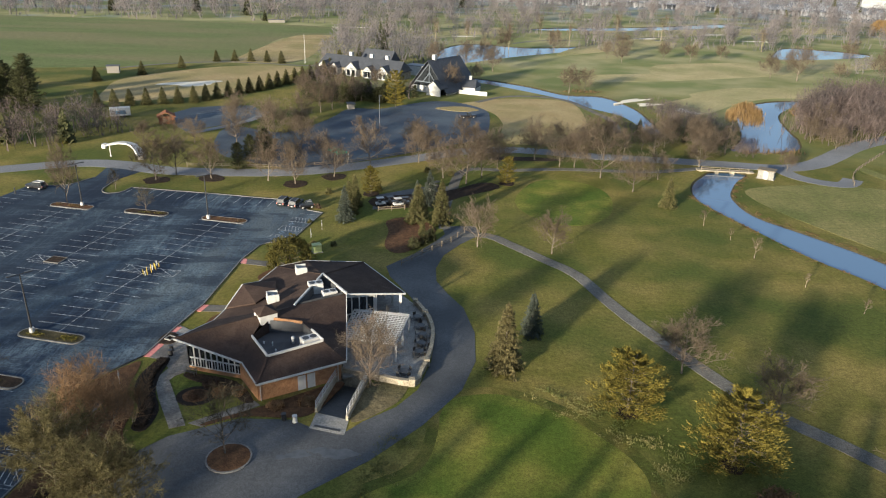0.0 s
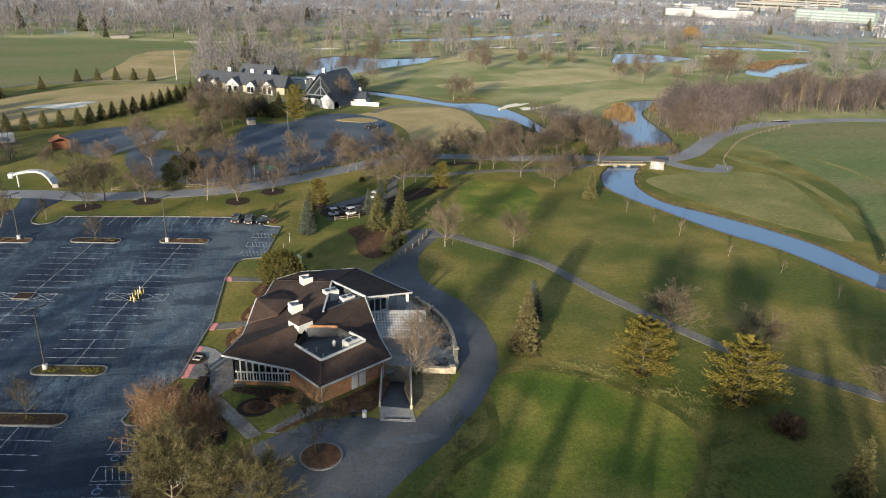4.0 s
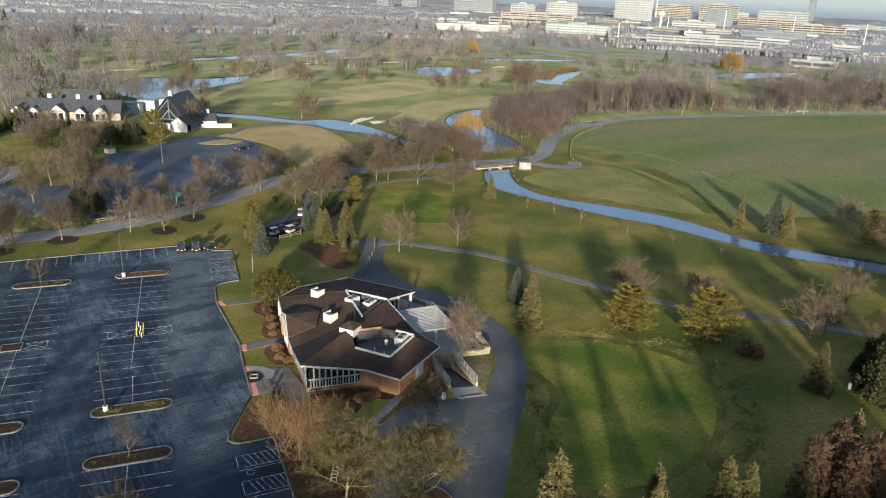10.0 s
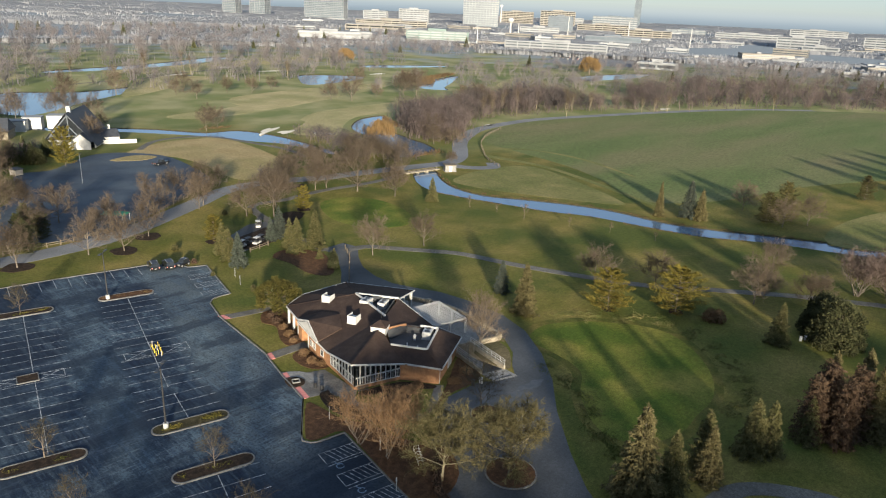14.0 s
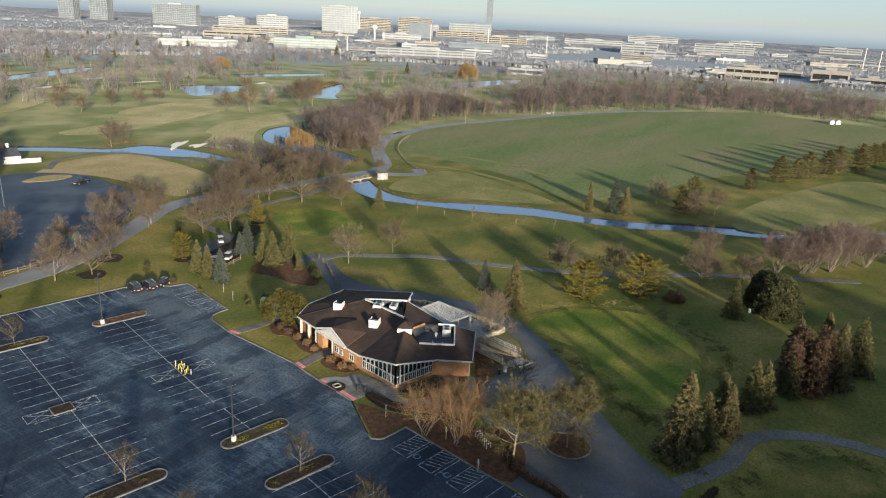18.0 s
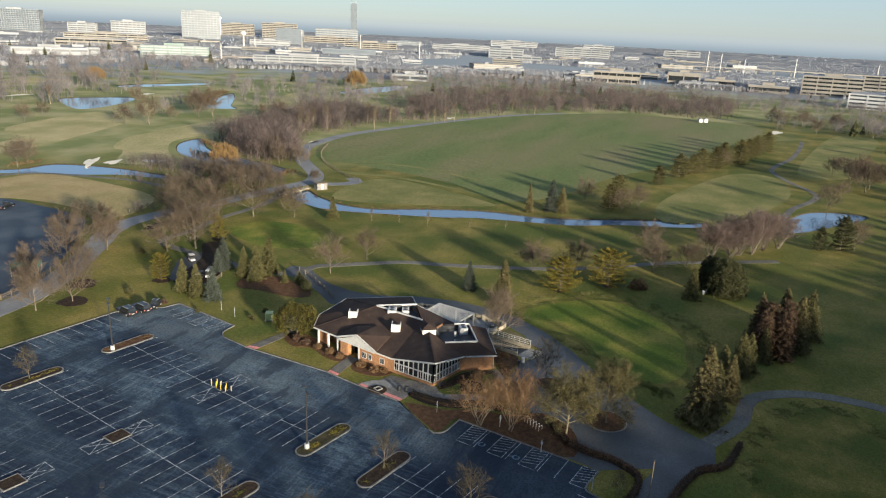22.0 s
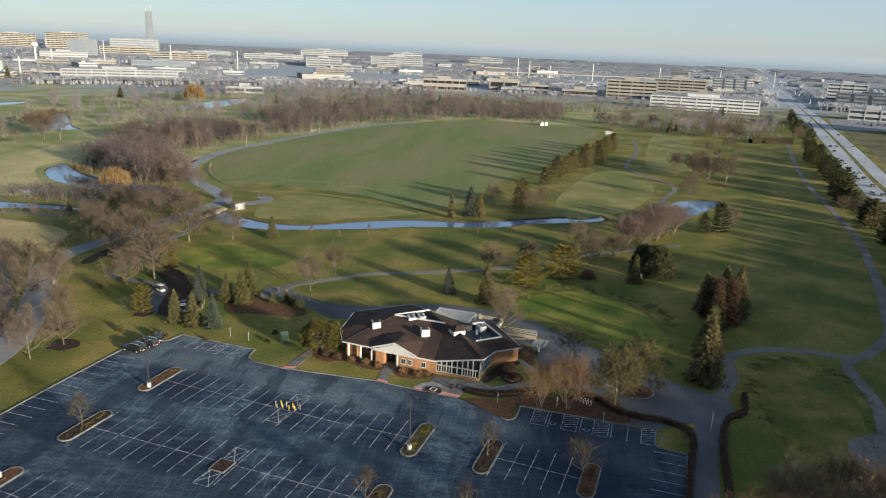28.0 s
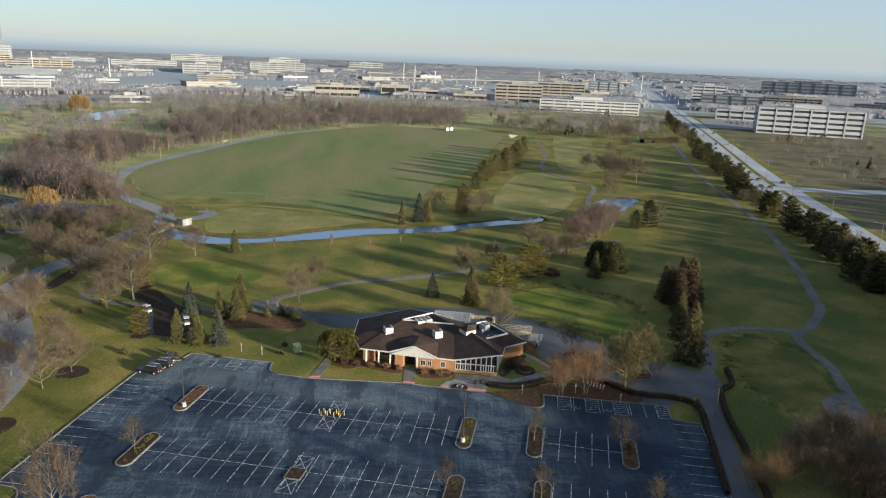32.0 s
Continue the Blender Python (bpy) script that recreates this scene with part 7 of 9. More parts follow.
for i, (x, y, r, h) in enumerate(((-29.0, 112.6, 1.1, 1.1), (-29.6, 109.6, 1.0, 1.0), (-30.4, 106.4, 1.1, 1.2), (-28.2, 115, 1.2, 1.3), (-32.6, 98.6, 1.1, 1.3), (-33.2, 95.6, 1.0, 1.2), (-30.8, 104.2, 0.9, 1.0), (-32.6, 94.0, 0.9, 1.0), (-31.4, 103.8, 0.8, 0.9), (-29.6, 80.2, 1.2, 1.1), (-27.6, 78.2, 1.4, 1.2), (-25.6, 78.6, 1.1, 1.0), (-30.6, 77.6, 1.2, 0.7), (-20.2, 75.6, 1.2, 0.9), (-16.4, 76.6, 1.2, 0.9))):
    shrub(x, y, r, 0.75 * h, M_TWIGRED if i % 3 else M_HEDGE, "low rounded russet-brown winter shrub in a mulch bed", 200 + i)
for i, (x, y, r, h) in enumerate(((-1.0, 132.5, 1.2, 2.6), (-2.4, 130.4, 1.2, 2.8), (-4.2, 128.4, 1.3, 2.6), (-5.6, 142.6, 1.0, 2.2))):
    shrub(x, y, r, h, M_DARKPINE, "dark upright evergreen shrub in the leaf bed", 240 + i)
for i, (x, y, r, h) in enumerate(((-25.2, 160.8, 0.9, 1.5), (-19.8, 128.6, 0.7, 1.0), (-23.8, 129.2, 0.7, 0.9), (-26.4, 140.8, 0.6, 1.0), (-13.5, 163, 1, 2), (-26, 150, 0.7, 1.2), (36.2, 58.6, 2.4, 2.4), (-24.6, 128, 0.5, 0.8), (4, 177, 1, 1.6), (-2, 180, 1, 1.5))):
    shrub(x, y, r, h, (M_TWIGRED if i == 6 else (M_SPRUCE, M_HEDGE)[i == 5]), "small rounded shrub on the lawn", 260 + i)


def hedge(line, w, h, m, lab, seed):
    """A clipped hedge: twig blades thick over a low core."""
    random.seed(seed)
    c = smooth(line, False, 6)
    vs, fs = [], []
    ns = offsets(c)
    L = 0.0
    for (a, na), (b, nb) in zip(zip(c, ns), list(zip(c, ns))[1:]):
        k = int((b - a).length * 80 * (h + w) / 2.4)
        for i in range(k):
            f = random.random()
            s = random.uniform(-1, 1)
            top = random.random() < 0.5
            zz = h * (1 if top else random.random())
            off = s if top else (1 if s > 0 else -1)
            p = a.lerp(b, f) + na * off * w / 2 * random.uniform(0.8, 1.05)
            q = V((p.x, p.y, zz * random.uniform(0.8, 1.02)))
            blade(vs, fs, q, q + V((random.gauss(0, 1), random.gauss(0, 1), random.gauss(0.2, 0.8))).normalized() * 0.32, 0.06)
    e = tagged(new("hedge"), lab, "hedge", "hedges")
    tagged(raw("twig_cover", vs, fs, m, e), kind="stuff")
    obj("core", kerb_mesh(c, False, w * 0.75, h * 0.85), M_MULCH, e)


hedge([(-41.2, 58.4), (-42.3, 55.2), (-43.0, 51.0), (-46.6, 47.4), (-58, 50), (-74, 54)], 0.95, 1.0, M_HEDGE, "brown clipped winter hedge beside the path", 300)
hedge([(-29.6, 34.4), (-36.8, 36.4), (-40.5, 40.2), (-50, 43.2), (-62, 45.4), (-76, 48.4)], 0.95, 0.95, M_HEDGE, "brown clipped winter hedge along the path edge", 301)
hedge([(-37.7, 86.2), (-38.3, 82.0), (-37.5, 78.2), (-35.7, 74.6), (-35.5, 70.9)], 1.5, 0.5, M_DARKMULCH, "low dark clipped hedge winding beside the walk", 303)
hedge([(-36.6, 62.4), (-39.4, 60.0), (-41.2, 58.6)], 1.1, 0.9, M_HEDGE, "low brown hedge by the drive", 302)


def rail_fence(line, lab, step=3.0, h=1.15):
    c = [V(p) for p in line]
    e = thing("rail_fence", pose(0, 0, 0), lab, "fence", "rail fences")
    pts, left = [c[0]], step
    for a, b in zip(c, c[1:]):
        d = (b - a).length
        while left <= d:
            pts.append(a.lerp(b, left / d))
            left += step
        left -= d
    for p in pts:
        part("post", boxed(p.x - 0.08, p.y - 0.08, 0, p.x + 0.08, p.y + 0.08, h + 0.1), M_RAIL, e)
    for a, b in zip(pts, pts[1:]):
        for z in (0.5, 0.95):
            part("rail", beam(bmesh.new(), (a.x, a.y, z), (b.x, b.y, z), 0.06, 0.13), M_RAIL, e)


rail_fence(smooth([(-64.5, 180), (-51, 180.2), (-40, 180.8), (-24.6, 186), (-6, 198), (5, 207.5), (18, 212)], False, 6), "weathered split-rail fence beside the entrance road")
rail_fence([(26, 212), (34, 213.4), (42, 213.6)], "short weathered rail fence by the road bend")
rail_fence([(6.0, 137), (2.8, 131.2), (-1.2, 126.4), (-5.0, 121.6), (-7.8, 118)], "weathered post-and-rail fence along the service drive")
rail_fence([(-12.6, 149), (-8, 150), (-4.2, 151.6)], "short red-brown fence before the golf carts")
rail_fence(smooth([(175, 231), (158, 224), (140, 212.5), (126, 199), (114.5, 186.4), (108, 174)], False, 4), "weathered rail fence at the field's end", 3.5)

grove("oak", [(97.5, 189.5, 5.6), (100, 192, 4.6)], "small leafless tree beside the hut")
hut = thing("pump_hut", pose(88.2, 181.6, 0, 0, 0, -33), "small pale grey boarded hut with a flat roof by the creek", "hut")
part("wall", boxed(-2.0, -1.4, 0, 2.0, 1.4, 2.3, 0.02), M_CONC, hut)
for i in range(11):
    part("cover_strip", boxed(-1.9 + i * 0.38 - 0.03, -1.43, 0.15, -1.9 + i * 0.38 + 0.03, -1.4, 2.25), M_CONC, hut)
bm = boxed(-2.25, -1.65, 2.3, 2.25, 1.65, 2.5, 0.03)
part("roof", bm, M_RAIL, hut)
part("door", boxed(-0.5, -1.44, 0.05, 0.5, -1.39, 2.05), M_METAL, hut)
part("base", boxed(-2.2, -1.6, 0, 2.2, 1.6, 0.15), M_CONC, hut)
weir = tagged(new("weir_bridge"), "low stone bridge with arches and a timber rail over the creek", "bridge", kind="structure")
dv, du = V((13.5, -1.6)).normalized(), V((0.12, 0.99))
bw = V((72.5, 187.4))
for i in range(4):
    q = bw + dv * (i * 4.2)
    obj("pier", boxed(q.x - 0.5, q.y - 0.9, -1.2, q.x + 0.5, q.y + 0.9, 0.35), M_STONEW, weir)
deck = beam(bmesh.new(), (bw.x - 1, bw.y, 0.35), (bw.x + dv.x * 14, bw.y + dv.y * 14, 0.35), 2.0, 0.3)
obj("deck", deck, M_STONEW, weir)
for z in (0.85, 1.3):
    obj("hand_rail", beam(bmesh.new(), (bw.x, bw.y - 0.8, z), (bw.x + dv.x * 12.6, bw.y + dv.y * 12.6 - 0.8, z), 0.08, 0.12), M_RAIL, weir)
for i in range(6):
    q = bw + dv * (i * 2.5)
    obj("rail_post", boxed(q.x - 0.07, q.y - 0.87, 0.5, q.x + 0.07, q.y - 0.73, 1.4), M_RAIL, weir)
for x, y in ((447.2, 66.5), (450.8, 63.0)):
    e = thing("shed", pose(x, y, 0, 0, 0, 20), "small white shed at the far edge of the field", "shed", "white sheds")
    part("wall", boxed(-1.6, -1.4, 0, 1.6, 1.4, 2.4), M_WHITE, e)
    bm = bmesh.new()
    a = [bm.verts.new(p) for p in ((-1.8, -1.6, 2.4), (1.8, -1.6, 2.4), (1.8, 1.6, 2.4), (-1.8, 1.6, 2.4), (-1.8, 0, 3.3), (1.8, 0, 3.3))]
    for f in ((0, 1, 5, 4), (2, 3, 4, 5), (1, 2, 5), (3, 0, 4), (3, 2, 1, 0)):
        bm.faces.new([a[k] for k in f])
    part("roof", bm, M_FARROOF, e)
    part("door", boxed(-0.5, -1.43, 0, 0.5, -1.4, 2.0), M_METAL, e)


# ---- the clubhouse ----
def frame_at(x, y, turn, name, lab, cat="building", group=""):
    return thing(name, pose(x, y, 0, 0, 0, turn), lab, cat, group)


def gable_roof(e, x0, x1, y0, y1, z0, z1, m, over=0.4, name="roof"):
    """A gabled roof whose ridge runs along local y."""
    c = (x0 + x1) / 2
    bm = bmesh.new()
    for s, xe in ((-1, x0 - over), (1, x1 + over)):
        slope = (z1 - z0) / (c - x0)
        zo = z0 - slope * over
        p = [bm.verts.new(q) for q in ((xe, y0 - over, zo), (xe, y1 + over, zo), (c, y1 + over, z1), (c, y0 - over, z1), (xe, y0 - over, zo + 0.25), (xe, y1 + over, zo + 0.25), (c, y1 + over, z1 + 0.25), (c, y0 - over, z1 + 0.25))]
        for f in ((0, 1, 2, 3), (7, 6, 5, 4), (0, 4, 5, 1), (1, 5, 6, 2), (3, 2, 6, 7), (3, 7, 4, 0)):
            bm.faces.new([p[i] for i in f])
    return part(name, bm, m, e)


def gable_wall(e, x0, x1, y, z0, z1, m, name="gable_wall"):
    bm = bmesh.new()
    a = [bm.verts.new(q) for q in ((x0, y, 0), (x1, y, 0), (x1, y, z0), ((x0 + x1) / 2, y, z1), (x0, y, z0))]
    b = [bm.verts.new(v.co + V((0, 0.3, 0))) for v in a]
    bm.faces.new(a), bm.faces.new(b[::-1])
    for i in range(5):
        bm.faces.new((a[i], b[i], b[(i + 1) % 5], a[(i + 1) % 5]))
    return part(name, bm, m, e)


hall = frame_at(-3.0, 291.5, -36.0, "clubhouse_hall", "white clubhouse hall under a steep dark slate roof")
gable_roof(hall, -9.3, 9.3, 0, 22, 1.6, 12.8, M_SLATE, 0.6)
part("side_wall", boxed(-9.0, 0.6, 0, -8.7, 21.5, 2.0), M_WHITE, hall)
part("side_wall", boxed(8.7, 0.6, 0, 9.0, 21.5, 2.0), M_WHITE, hall)
gable_wall(hall, -8.8, 8.8, 1.4, 2.0, 12.2, M_GLASS, "glazed_gable")
gable_wall(hall, -8.8, 8.8, 21.2, 2.0, 12.2, M_WHITE)
part("base_wall", boxed(-8.8, 0.9, 0, 3.0, 1.3, 2.6), M_WHITE, hall)
for x0, z0, x1, z1 in ((-7.6, 3.2, 0, 12.0), (7.6, 3.2, 0, 12.0), (-6.5, 4.2, 6.5, 4.2), (0, 4.2, 0, 11.5), (-3.2, 4.2, 0, 8.0), (3.2, 4.2, 0, 8.0)):
    part("truss_beam", beam(bmesh.new(), (x0, 1.0, z0), (x1, 1.0, z1), 0.3, 0.35), M_DARKCLAD, hall)
gable_wall(hall, 1.6, 8.4, -3.0, 3.0, 5.6, M_WHITE, "porch_gable")
gable_roof(hall, 1.6, 8.4, -3.0, 2.0, 3.0, 5.8, M_SLATE, 0.3, "porch_roof")
part("chimney", boxed(-1.0, 4.0, 11.0, 0.4, 5.4, 14.8, 0.05), M_WHITE, hall)
wing = frame_at(12.0, 299.0, -20.0, "clubhouse_wing", "low white clubhouse wing with a slate roof")
part("wall", boxed(-6, -4.0, 0, 6, 4.0, 2.3), M_WHITE, wing)
bm = bmesh.new()
q = [bm.verts.new(p) for p in ((-6.4, -4.5, 2.2), (6.4, -4.5, 2.2), (6.4, 4.5, 2.2), (-6.4, 4.5, 2.2), (-6.4, 0, 4.8), (5.4, 0, 4.8))]
for f in ((0, 1, 5, 4), (2, 3, 4, 5), (1, 2, 5), (3, 0, 4), (3, 2, 1, 0)):
    bm.faces.new([q[i] for i in f])
part("roof", bm, M_SLATE, wing)
part("garden_wall", boxed(-9, -7.0, 0, 12, -6.7, 1.6), M_WHITE, wing)
part("chimney", boxed(2, 0.6, 4.0, 3.0, 1.6, 6.2), M_WHITE, wing)
house = frame_at(-33.0, 333.0, -30.0, "clubhouse_range", "long white clubhouse range with gabled bays and slate roof")
part("wall", boxed(-22, -4, 0, 22, 6, 3.0), M_STONEW, house)
bm = bmesh.new()
q = [bm.verts.new(p) for p in ((-22.5, -4.6, 3.4), (22.5, -4.6, 3.4), (22.5, 6.6, 3.4), (-22.5, 6.6, 3.4), (-21.5, 1, 7.8), (21.5, 1, 7.8))]
for f in ((0, 1, 5, 4), (2, 3, 4, 5), (1, 2, 5), (3, 0, 4), (3, 2, 1, 0)):
    bm.faces.new([q[i] for i in f])
part("roof", bm, M_SLATE, house)
for cx, w, z in ((-18, 5.0, 5.2), (-11.5, 4.2, 4.9), (-2.0, 6.4, 6.0), (7.0, 4.2, 5.0), (15.0, 5.6, 5.7)):
    gable_wall(house, cx - w / 2, cx + w / 2, -6.6, 3.4, z, M_WHITE)
    gable_roof(house, cx - w / 2, cx + w / 2, -6.6, 1.0, 3.4, z + 0.15, M_SLATE, 0.35, "gable_roof")
    part("side_wall", boxed(cx - w / 2, -6.4, 0, cx + w / 2, -4, 3.4), M_WHITE, house)
    for k in (-1, 1):
        part("window", boxed(cx + k * w * 0.21 - 0.75, -6.7, 0.5, cx + k * w * 0.21 + 0.75, -6.58, 2.9), M_GLASS, house)
    part("gable_beam", beam(bmesh.new(), (cx - w * 0.36, -6.66, 3.5), (cx + w * 0.36, -6.66, 3.5), 0.12, 0.22), M_DARKCLAD, house)
    part("gable_post", boxed(cx - 0.1, -6.7, 3.5, cx + 0.1, -6.58, z - 0.4), M_DARKCLAD, house)
    for k in (-1, 1):
        part("column", boxed(cx + k * (w / 2 - 0.2) - 0.2, -7.2, 0, cx + k * (w / 2 - 0.2) + 0.2, -6.8, 3.2), M_WHITE, house)
for cx in (-8, 3.5, 12):
    part("chimney", boxed(cx - 0.8, 1.5, 6, cx + 0.8, 3.0, 9.4, 0.05), M_WHITE, house)
back = frame_at(-26.0, 346.0, -30.0, "clubhouse_back_range", "dark slate roofed range behind the clubhouse")
part("wall", boxed(-8, -4, 0, 8, 4, 5.2), M_WHITE, back)
gable = bmesh.new()
q = [gable.verts.new(p) for p in ((-8.5, -4.6, 5.0), (8.5, -4.6, 5.0), (8.5, 4.6, 5.0), (-8.5, 4.6, 5.0), (-8.2, 0, 9.8), (8.2, 0, 9.8))]
for f in ((0, 1, 5, 4), (2, 3, 4, 5), (1, 2, 5), (3, 0, 4), (3, 2, 1, 0)):
    gable.faces.new([q[i] for i in f])
part("roof", gable, M_SLATE, back)
for i, (x, y, w) in enumerate(((-8, 338, 9), (0, 341, 7), (8, 338, 6))):
    e = frame_at(x, y, -28, "flat_outbuilding", "low white flat-roofed outbuilding", "building", "clubhouse outbuildings")
    part("wall", boxed(-w / 2, -3, 0, w / 2, 3, 4.2 + 0.5 * i), M_WHITE, e)
    part("roof", boxed(-w / 2 - 0.2, -3.2, 4.2 + 0.5 * i, w / 2 + 0.2, 3.2, 4.5 + 0.5 * i), M_FARROOF, e)
e = frame_at(-104, 235.5, 25, "white_trailer", "white box trailer with a blue panel on the grass", "trailer")
part("box", boxed(-3.1, -1.3, 0.6, 3.1, 1.3, 3.2, 0.06), M_WHITE, e)
part("panel", boxed(-1.6, -1.33, 1.2, 1.6, -1.3, 2.4), M_BLUE, e)
for s in (-1.0, 1.0):
    part("wheel", tube(bmesh.new(), (s, -1.3, 0.4), (s, 1.3, 0.4), 0.4, None, 12), M_TYRE, e)
e = frame_at(-86.5, 228.6, 20, "brick_shelter", "small orange-brown shelter among bare trees", "shelter")
part("wall", boxed(-2.4, -1.8, 0, 2.4, 1.8, 2.4), M_ORANGE, e)
gable_roof(e, -2.4, 2.4, -1.8, 1.8, 2.4, 3.6, M_ORANGE, 0.4)
e = frame_at(-82, 187.5, 0, "white_canopy", "white swept canopy sign by the entrance road", "canopy")
SWEEP = [V((-6.4, 0.3, 3.1)), V((-4.6, 0.3, 3.6)), V((-2.4, 0.4, 3.9)), V((-0.2, 0.3, 3.8)), V((1.4, -0.2, 3.3)), V((2.6, -0.8, 2.3)), V((3.4, -1.2, 1.0))]
for k, (a, b) in enumerate(zip(SWEEP, SWEEP[1:])):
    part("roof_segment", beam(bmesh.new(), a, b, 1.4 + 0.22 * k, 0.4), M_WHITE, e)
part("end_block", boxed(-7.2, -0.6, 2.4, -6.2, 1.2, 3.5, 0.05), M_WHITE, e)
part("post", tube(bmesh.new(), (-5.4, 0.3, 0), (-5.4, 0.3, 3.4), 0.14), M_WHITE, e)
part("footing", boxed(2.8, -2.2, 0, 4.2, -0.2, 1.0), M_CONC, e)
e = frame_at(-64.8, 364.6, 0, "flagpole", "slim white flagpole on the practice turf", "flagpole")
part("pole", tube(bmesh.new(), (0, 0, 0), (0, 0, 14), 0.14, 0.08), M_WHITE, e)
part("base", tube(bmesh.new(), (0, 0, 0), (0, 0, 0.3), 0.4, None, 10), M_CONC, e)
for x, y, w, h, lab in ((-142, 322, 5, 3, "small grey shed at the range"), (-120, 565, 12, 2.2, "long white shelter at the far end of the range"), (-30.5, 258, 2.4, 1.8, "small white hut at the car park edge")):
    e = frame_at(x, y, 15, "range_shed", lab, "shed")
    part("wall", boxed(-w / 2, -1.6, 0, w / 2, 1.6, h), M_BEIGE, e)
    part("roof", boxed(-w / 2 - 0.3, -1.9, h, w / 2 + 0.3, 1.9, h + 0.25), M_SLATE, e)


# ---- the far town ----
STYLES = {"white": (M_OFFICE, M_DARKGLASS), "beige": (M_BEIGE, M_GLASS), "green": (M_GREENGLASS, M_OFFICE), "dark": (M_DARKCLAD, M_BLUEGLASS), "glass": (M_BLUEGLASS, M_OFFICE), "deck": (M_BRIGHTPANEL, M_DARKGLASS), "bright": (M_BRIGHTPANEL, M_DARKGLASS), "grey": (M_OFFICE, M_BLUEGLASS)}


def office(x, y, w, d, h, turn, storeys, style, lab, piers=10, plant_room=True, name="office_block"):
    """A block of storeys: a glazed core with proud floor bands, piers, a parapet and a plant room."""
    wall, glass = STYLES[style]
    e = frame_at(x, y, turn, name, lab, "building", "far town buildings")
    part("core", boxed(-w / 2, -d / 2, 0, w / 2, d / 2, h - 0.3), glass, e)
    sh = h / storeys
    for i in range(storeys + 1):
        z = i * sh
        t = sh * (0.22 if style == "grey" else 0.58 if style in ("white", "deck", "beige", "bright") else 0.48)
        z0, z1 = max(0, z - t / 2), min(h, z + t / 2 + (0.4 if i == storeys else 0))
        part("floor_band", boxed(-w / 2 - 0.5, -d / 2 - 0.5, z0, w / 2 + 0.5, d / 2 + 0.5, z1), wall, e)
    piers = piers // 2 if h < 40 else piers
    storeys = storeys if h < 40 else max(6, storeys * 2 // 3)
    if piers:
        pw = w / piers * 0.07 + 0.2
        pm = None
        for s in (-1, 1):
            for k in range(piers + 1):
                bx = boxed(-pw / 2, -0.35, 0, pw / 2, 0.35, h)
                if pm is None:
                    ob = part("pier", bx, wall, e)
                    pm = ob.data
                else:
                    bx.free()
                    ob = new("pier", pm)
                    ob.parent = e
                ob.location = (-w / 2 + w * k / piers, s * (d / 2 + 0.5), 0)
        for s in (-1, 1):
            for k in range(1, 4):
                ob = new("pier", pm)
                ob.parent = e
                ob.location = (s * (w / 2 + 0.5), -d / 2 + d * k / 4, 0)
                ob.rotation_euler = (0, 0, math.pi / 2)
    part("roof", boxed(-w / 2 + 0.3, -d / 2 + 0.3, h, w / 2 - 0.3, d / 2 - 0.3, h + 0.45), M_FARROOF, e)
    if plant_room:
        part("plant_room", boxed(-w * 0.16, -d * 0.25, h + 0.4, w * 0.14, d * 0.2, h + 3.6), wall, e)
    return e


office(734, 605, 136, 34, 14.5, -58, 4, "white", "long white office block with blue glass corner", 16)
office(715, 815, 92, 34, 18, -50, 5, "green", "office block clad in pale green glass", 10)
office(1613, 1528, 105, 60, 76, -50, 12, "grey", "tall pale office tower with glass grid", 12)
office(1256, 1445, 75, 50, 42, -48, 8, "white", "white mid-rise office with dark window bands", 8)
office(1205, 1540, 60, 40, 34, -48, 7, "white", "white mid-rise office behind another", 6)
office(2030, 1725, 120, 60, 44, -52, 8, "beige", "pale cream hotel block far off", 10)
office(2055, 1560, 118, 60, 52, -56, 9, "beige", "tall cream hotel block far off", 10)
office(1500, 1149, 62, 40, 41, -57, 8, "dark", "dark office block with pale window frames", 7)
office(2100, 1357, 145, 60, 42, -60, 6, "glass", "grey glass hall with white ribs", 12)
office(1517, 916, 128, 50, 19, -63, 4, "beige", "low brick-coloured office range", 12)
office(1114, 750, 100, 60, 14, -61, 2, "dark", "long low dark retail building", 0)
office(2071, 1084, 115, 60, 15, -65, 3, "glass", "grey open-sided parking hall", 14)
office(1915, 825, 165, 60, 17, -70, 3, "white", "long white low-rise offices", 14)
office(1565, 575, 80, 50, 22, -73, 4, "white", "stepped white office building", 6)
office(1825, 444, 138, 50, 26, -79, 5, "white", "white office block with dark window bands", 12)
office(1380, 470, 60, 40, 12, -75, 2, "white", "low white office among trees", 6)
office(865, 198, 60, 34, 16, -82, 2, "beige", "cream columned office pavilion among trees", 12)
office(957, 118, 42, 34, 16, -87, 1, "beige", "cream arcaded building with tall openings", 5)
office(990, 70, 40, 20, 8, -92, 1, "beige", "low tan shop building", 0)
office(892, 8, 48, 24, 9, -93, 1, "beige", "low cream warehouse building", 0)
office(916, -67, 68, 40, 24, -97, 5, "beige", "beige precast office block with deep windows", 8)
office(1063, -162, 78, 44, 24, -100, 5, "beige", "beige precast office block behind a deck", 8)
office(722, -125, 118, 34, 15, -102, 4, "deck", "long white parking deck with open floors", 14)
office(1233, -284, 56, 40, 24, -104, 5, "glass", "blue glass office with white bands", 6)
office(840, -150, 40, 24, 15, -102, 3, "beige", "cream building with round-headed windows", 5)
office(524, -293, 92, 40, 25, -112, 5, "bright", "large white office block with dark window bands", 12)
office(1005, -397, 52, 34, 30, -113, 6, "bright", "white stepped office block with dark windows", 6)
office(947, -409, 88, 40, 18, -115, 3, "glass", "wide blue-grey glass office", 9)
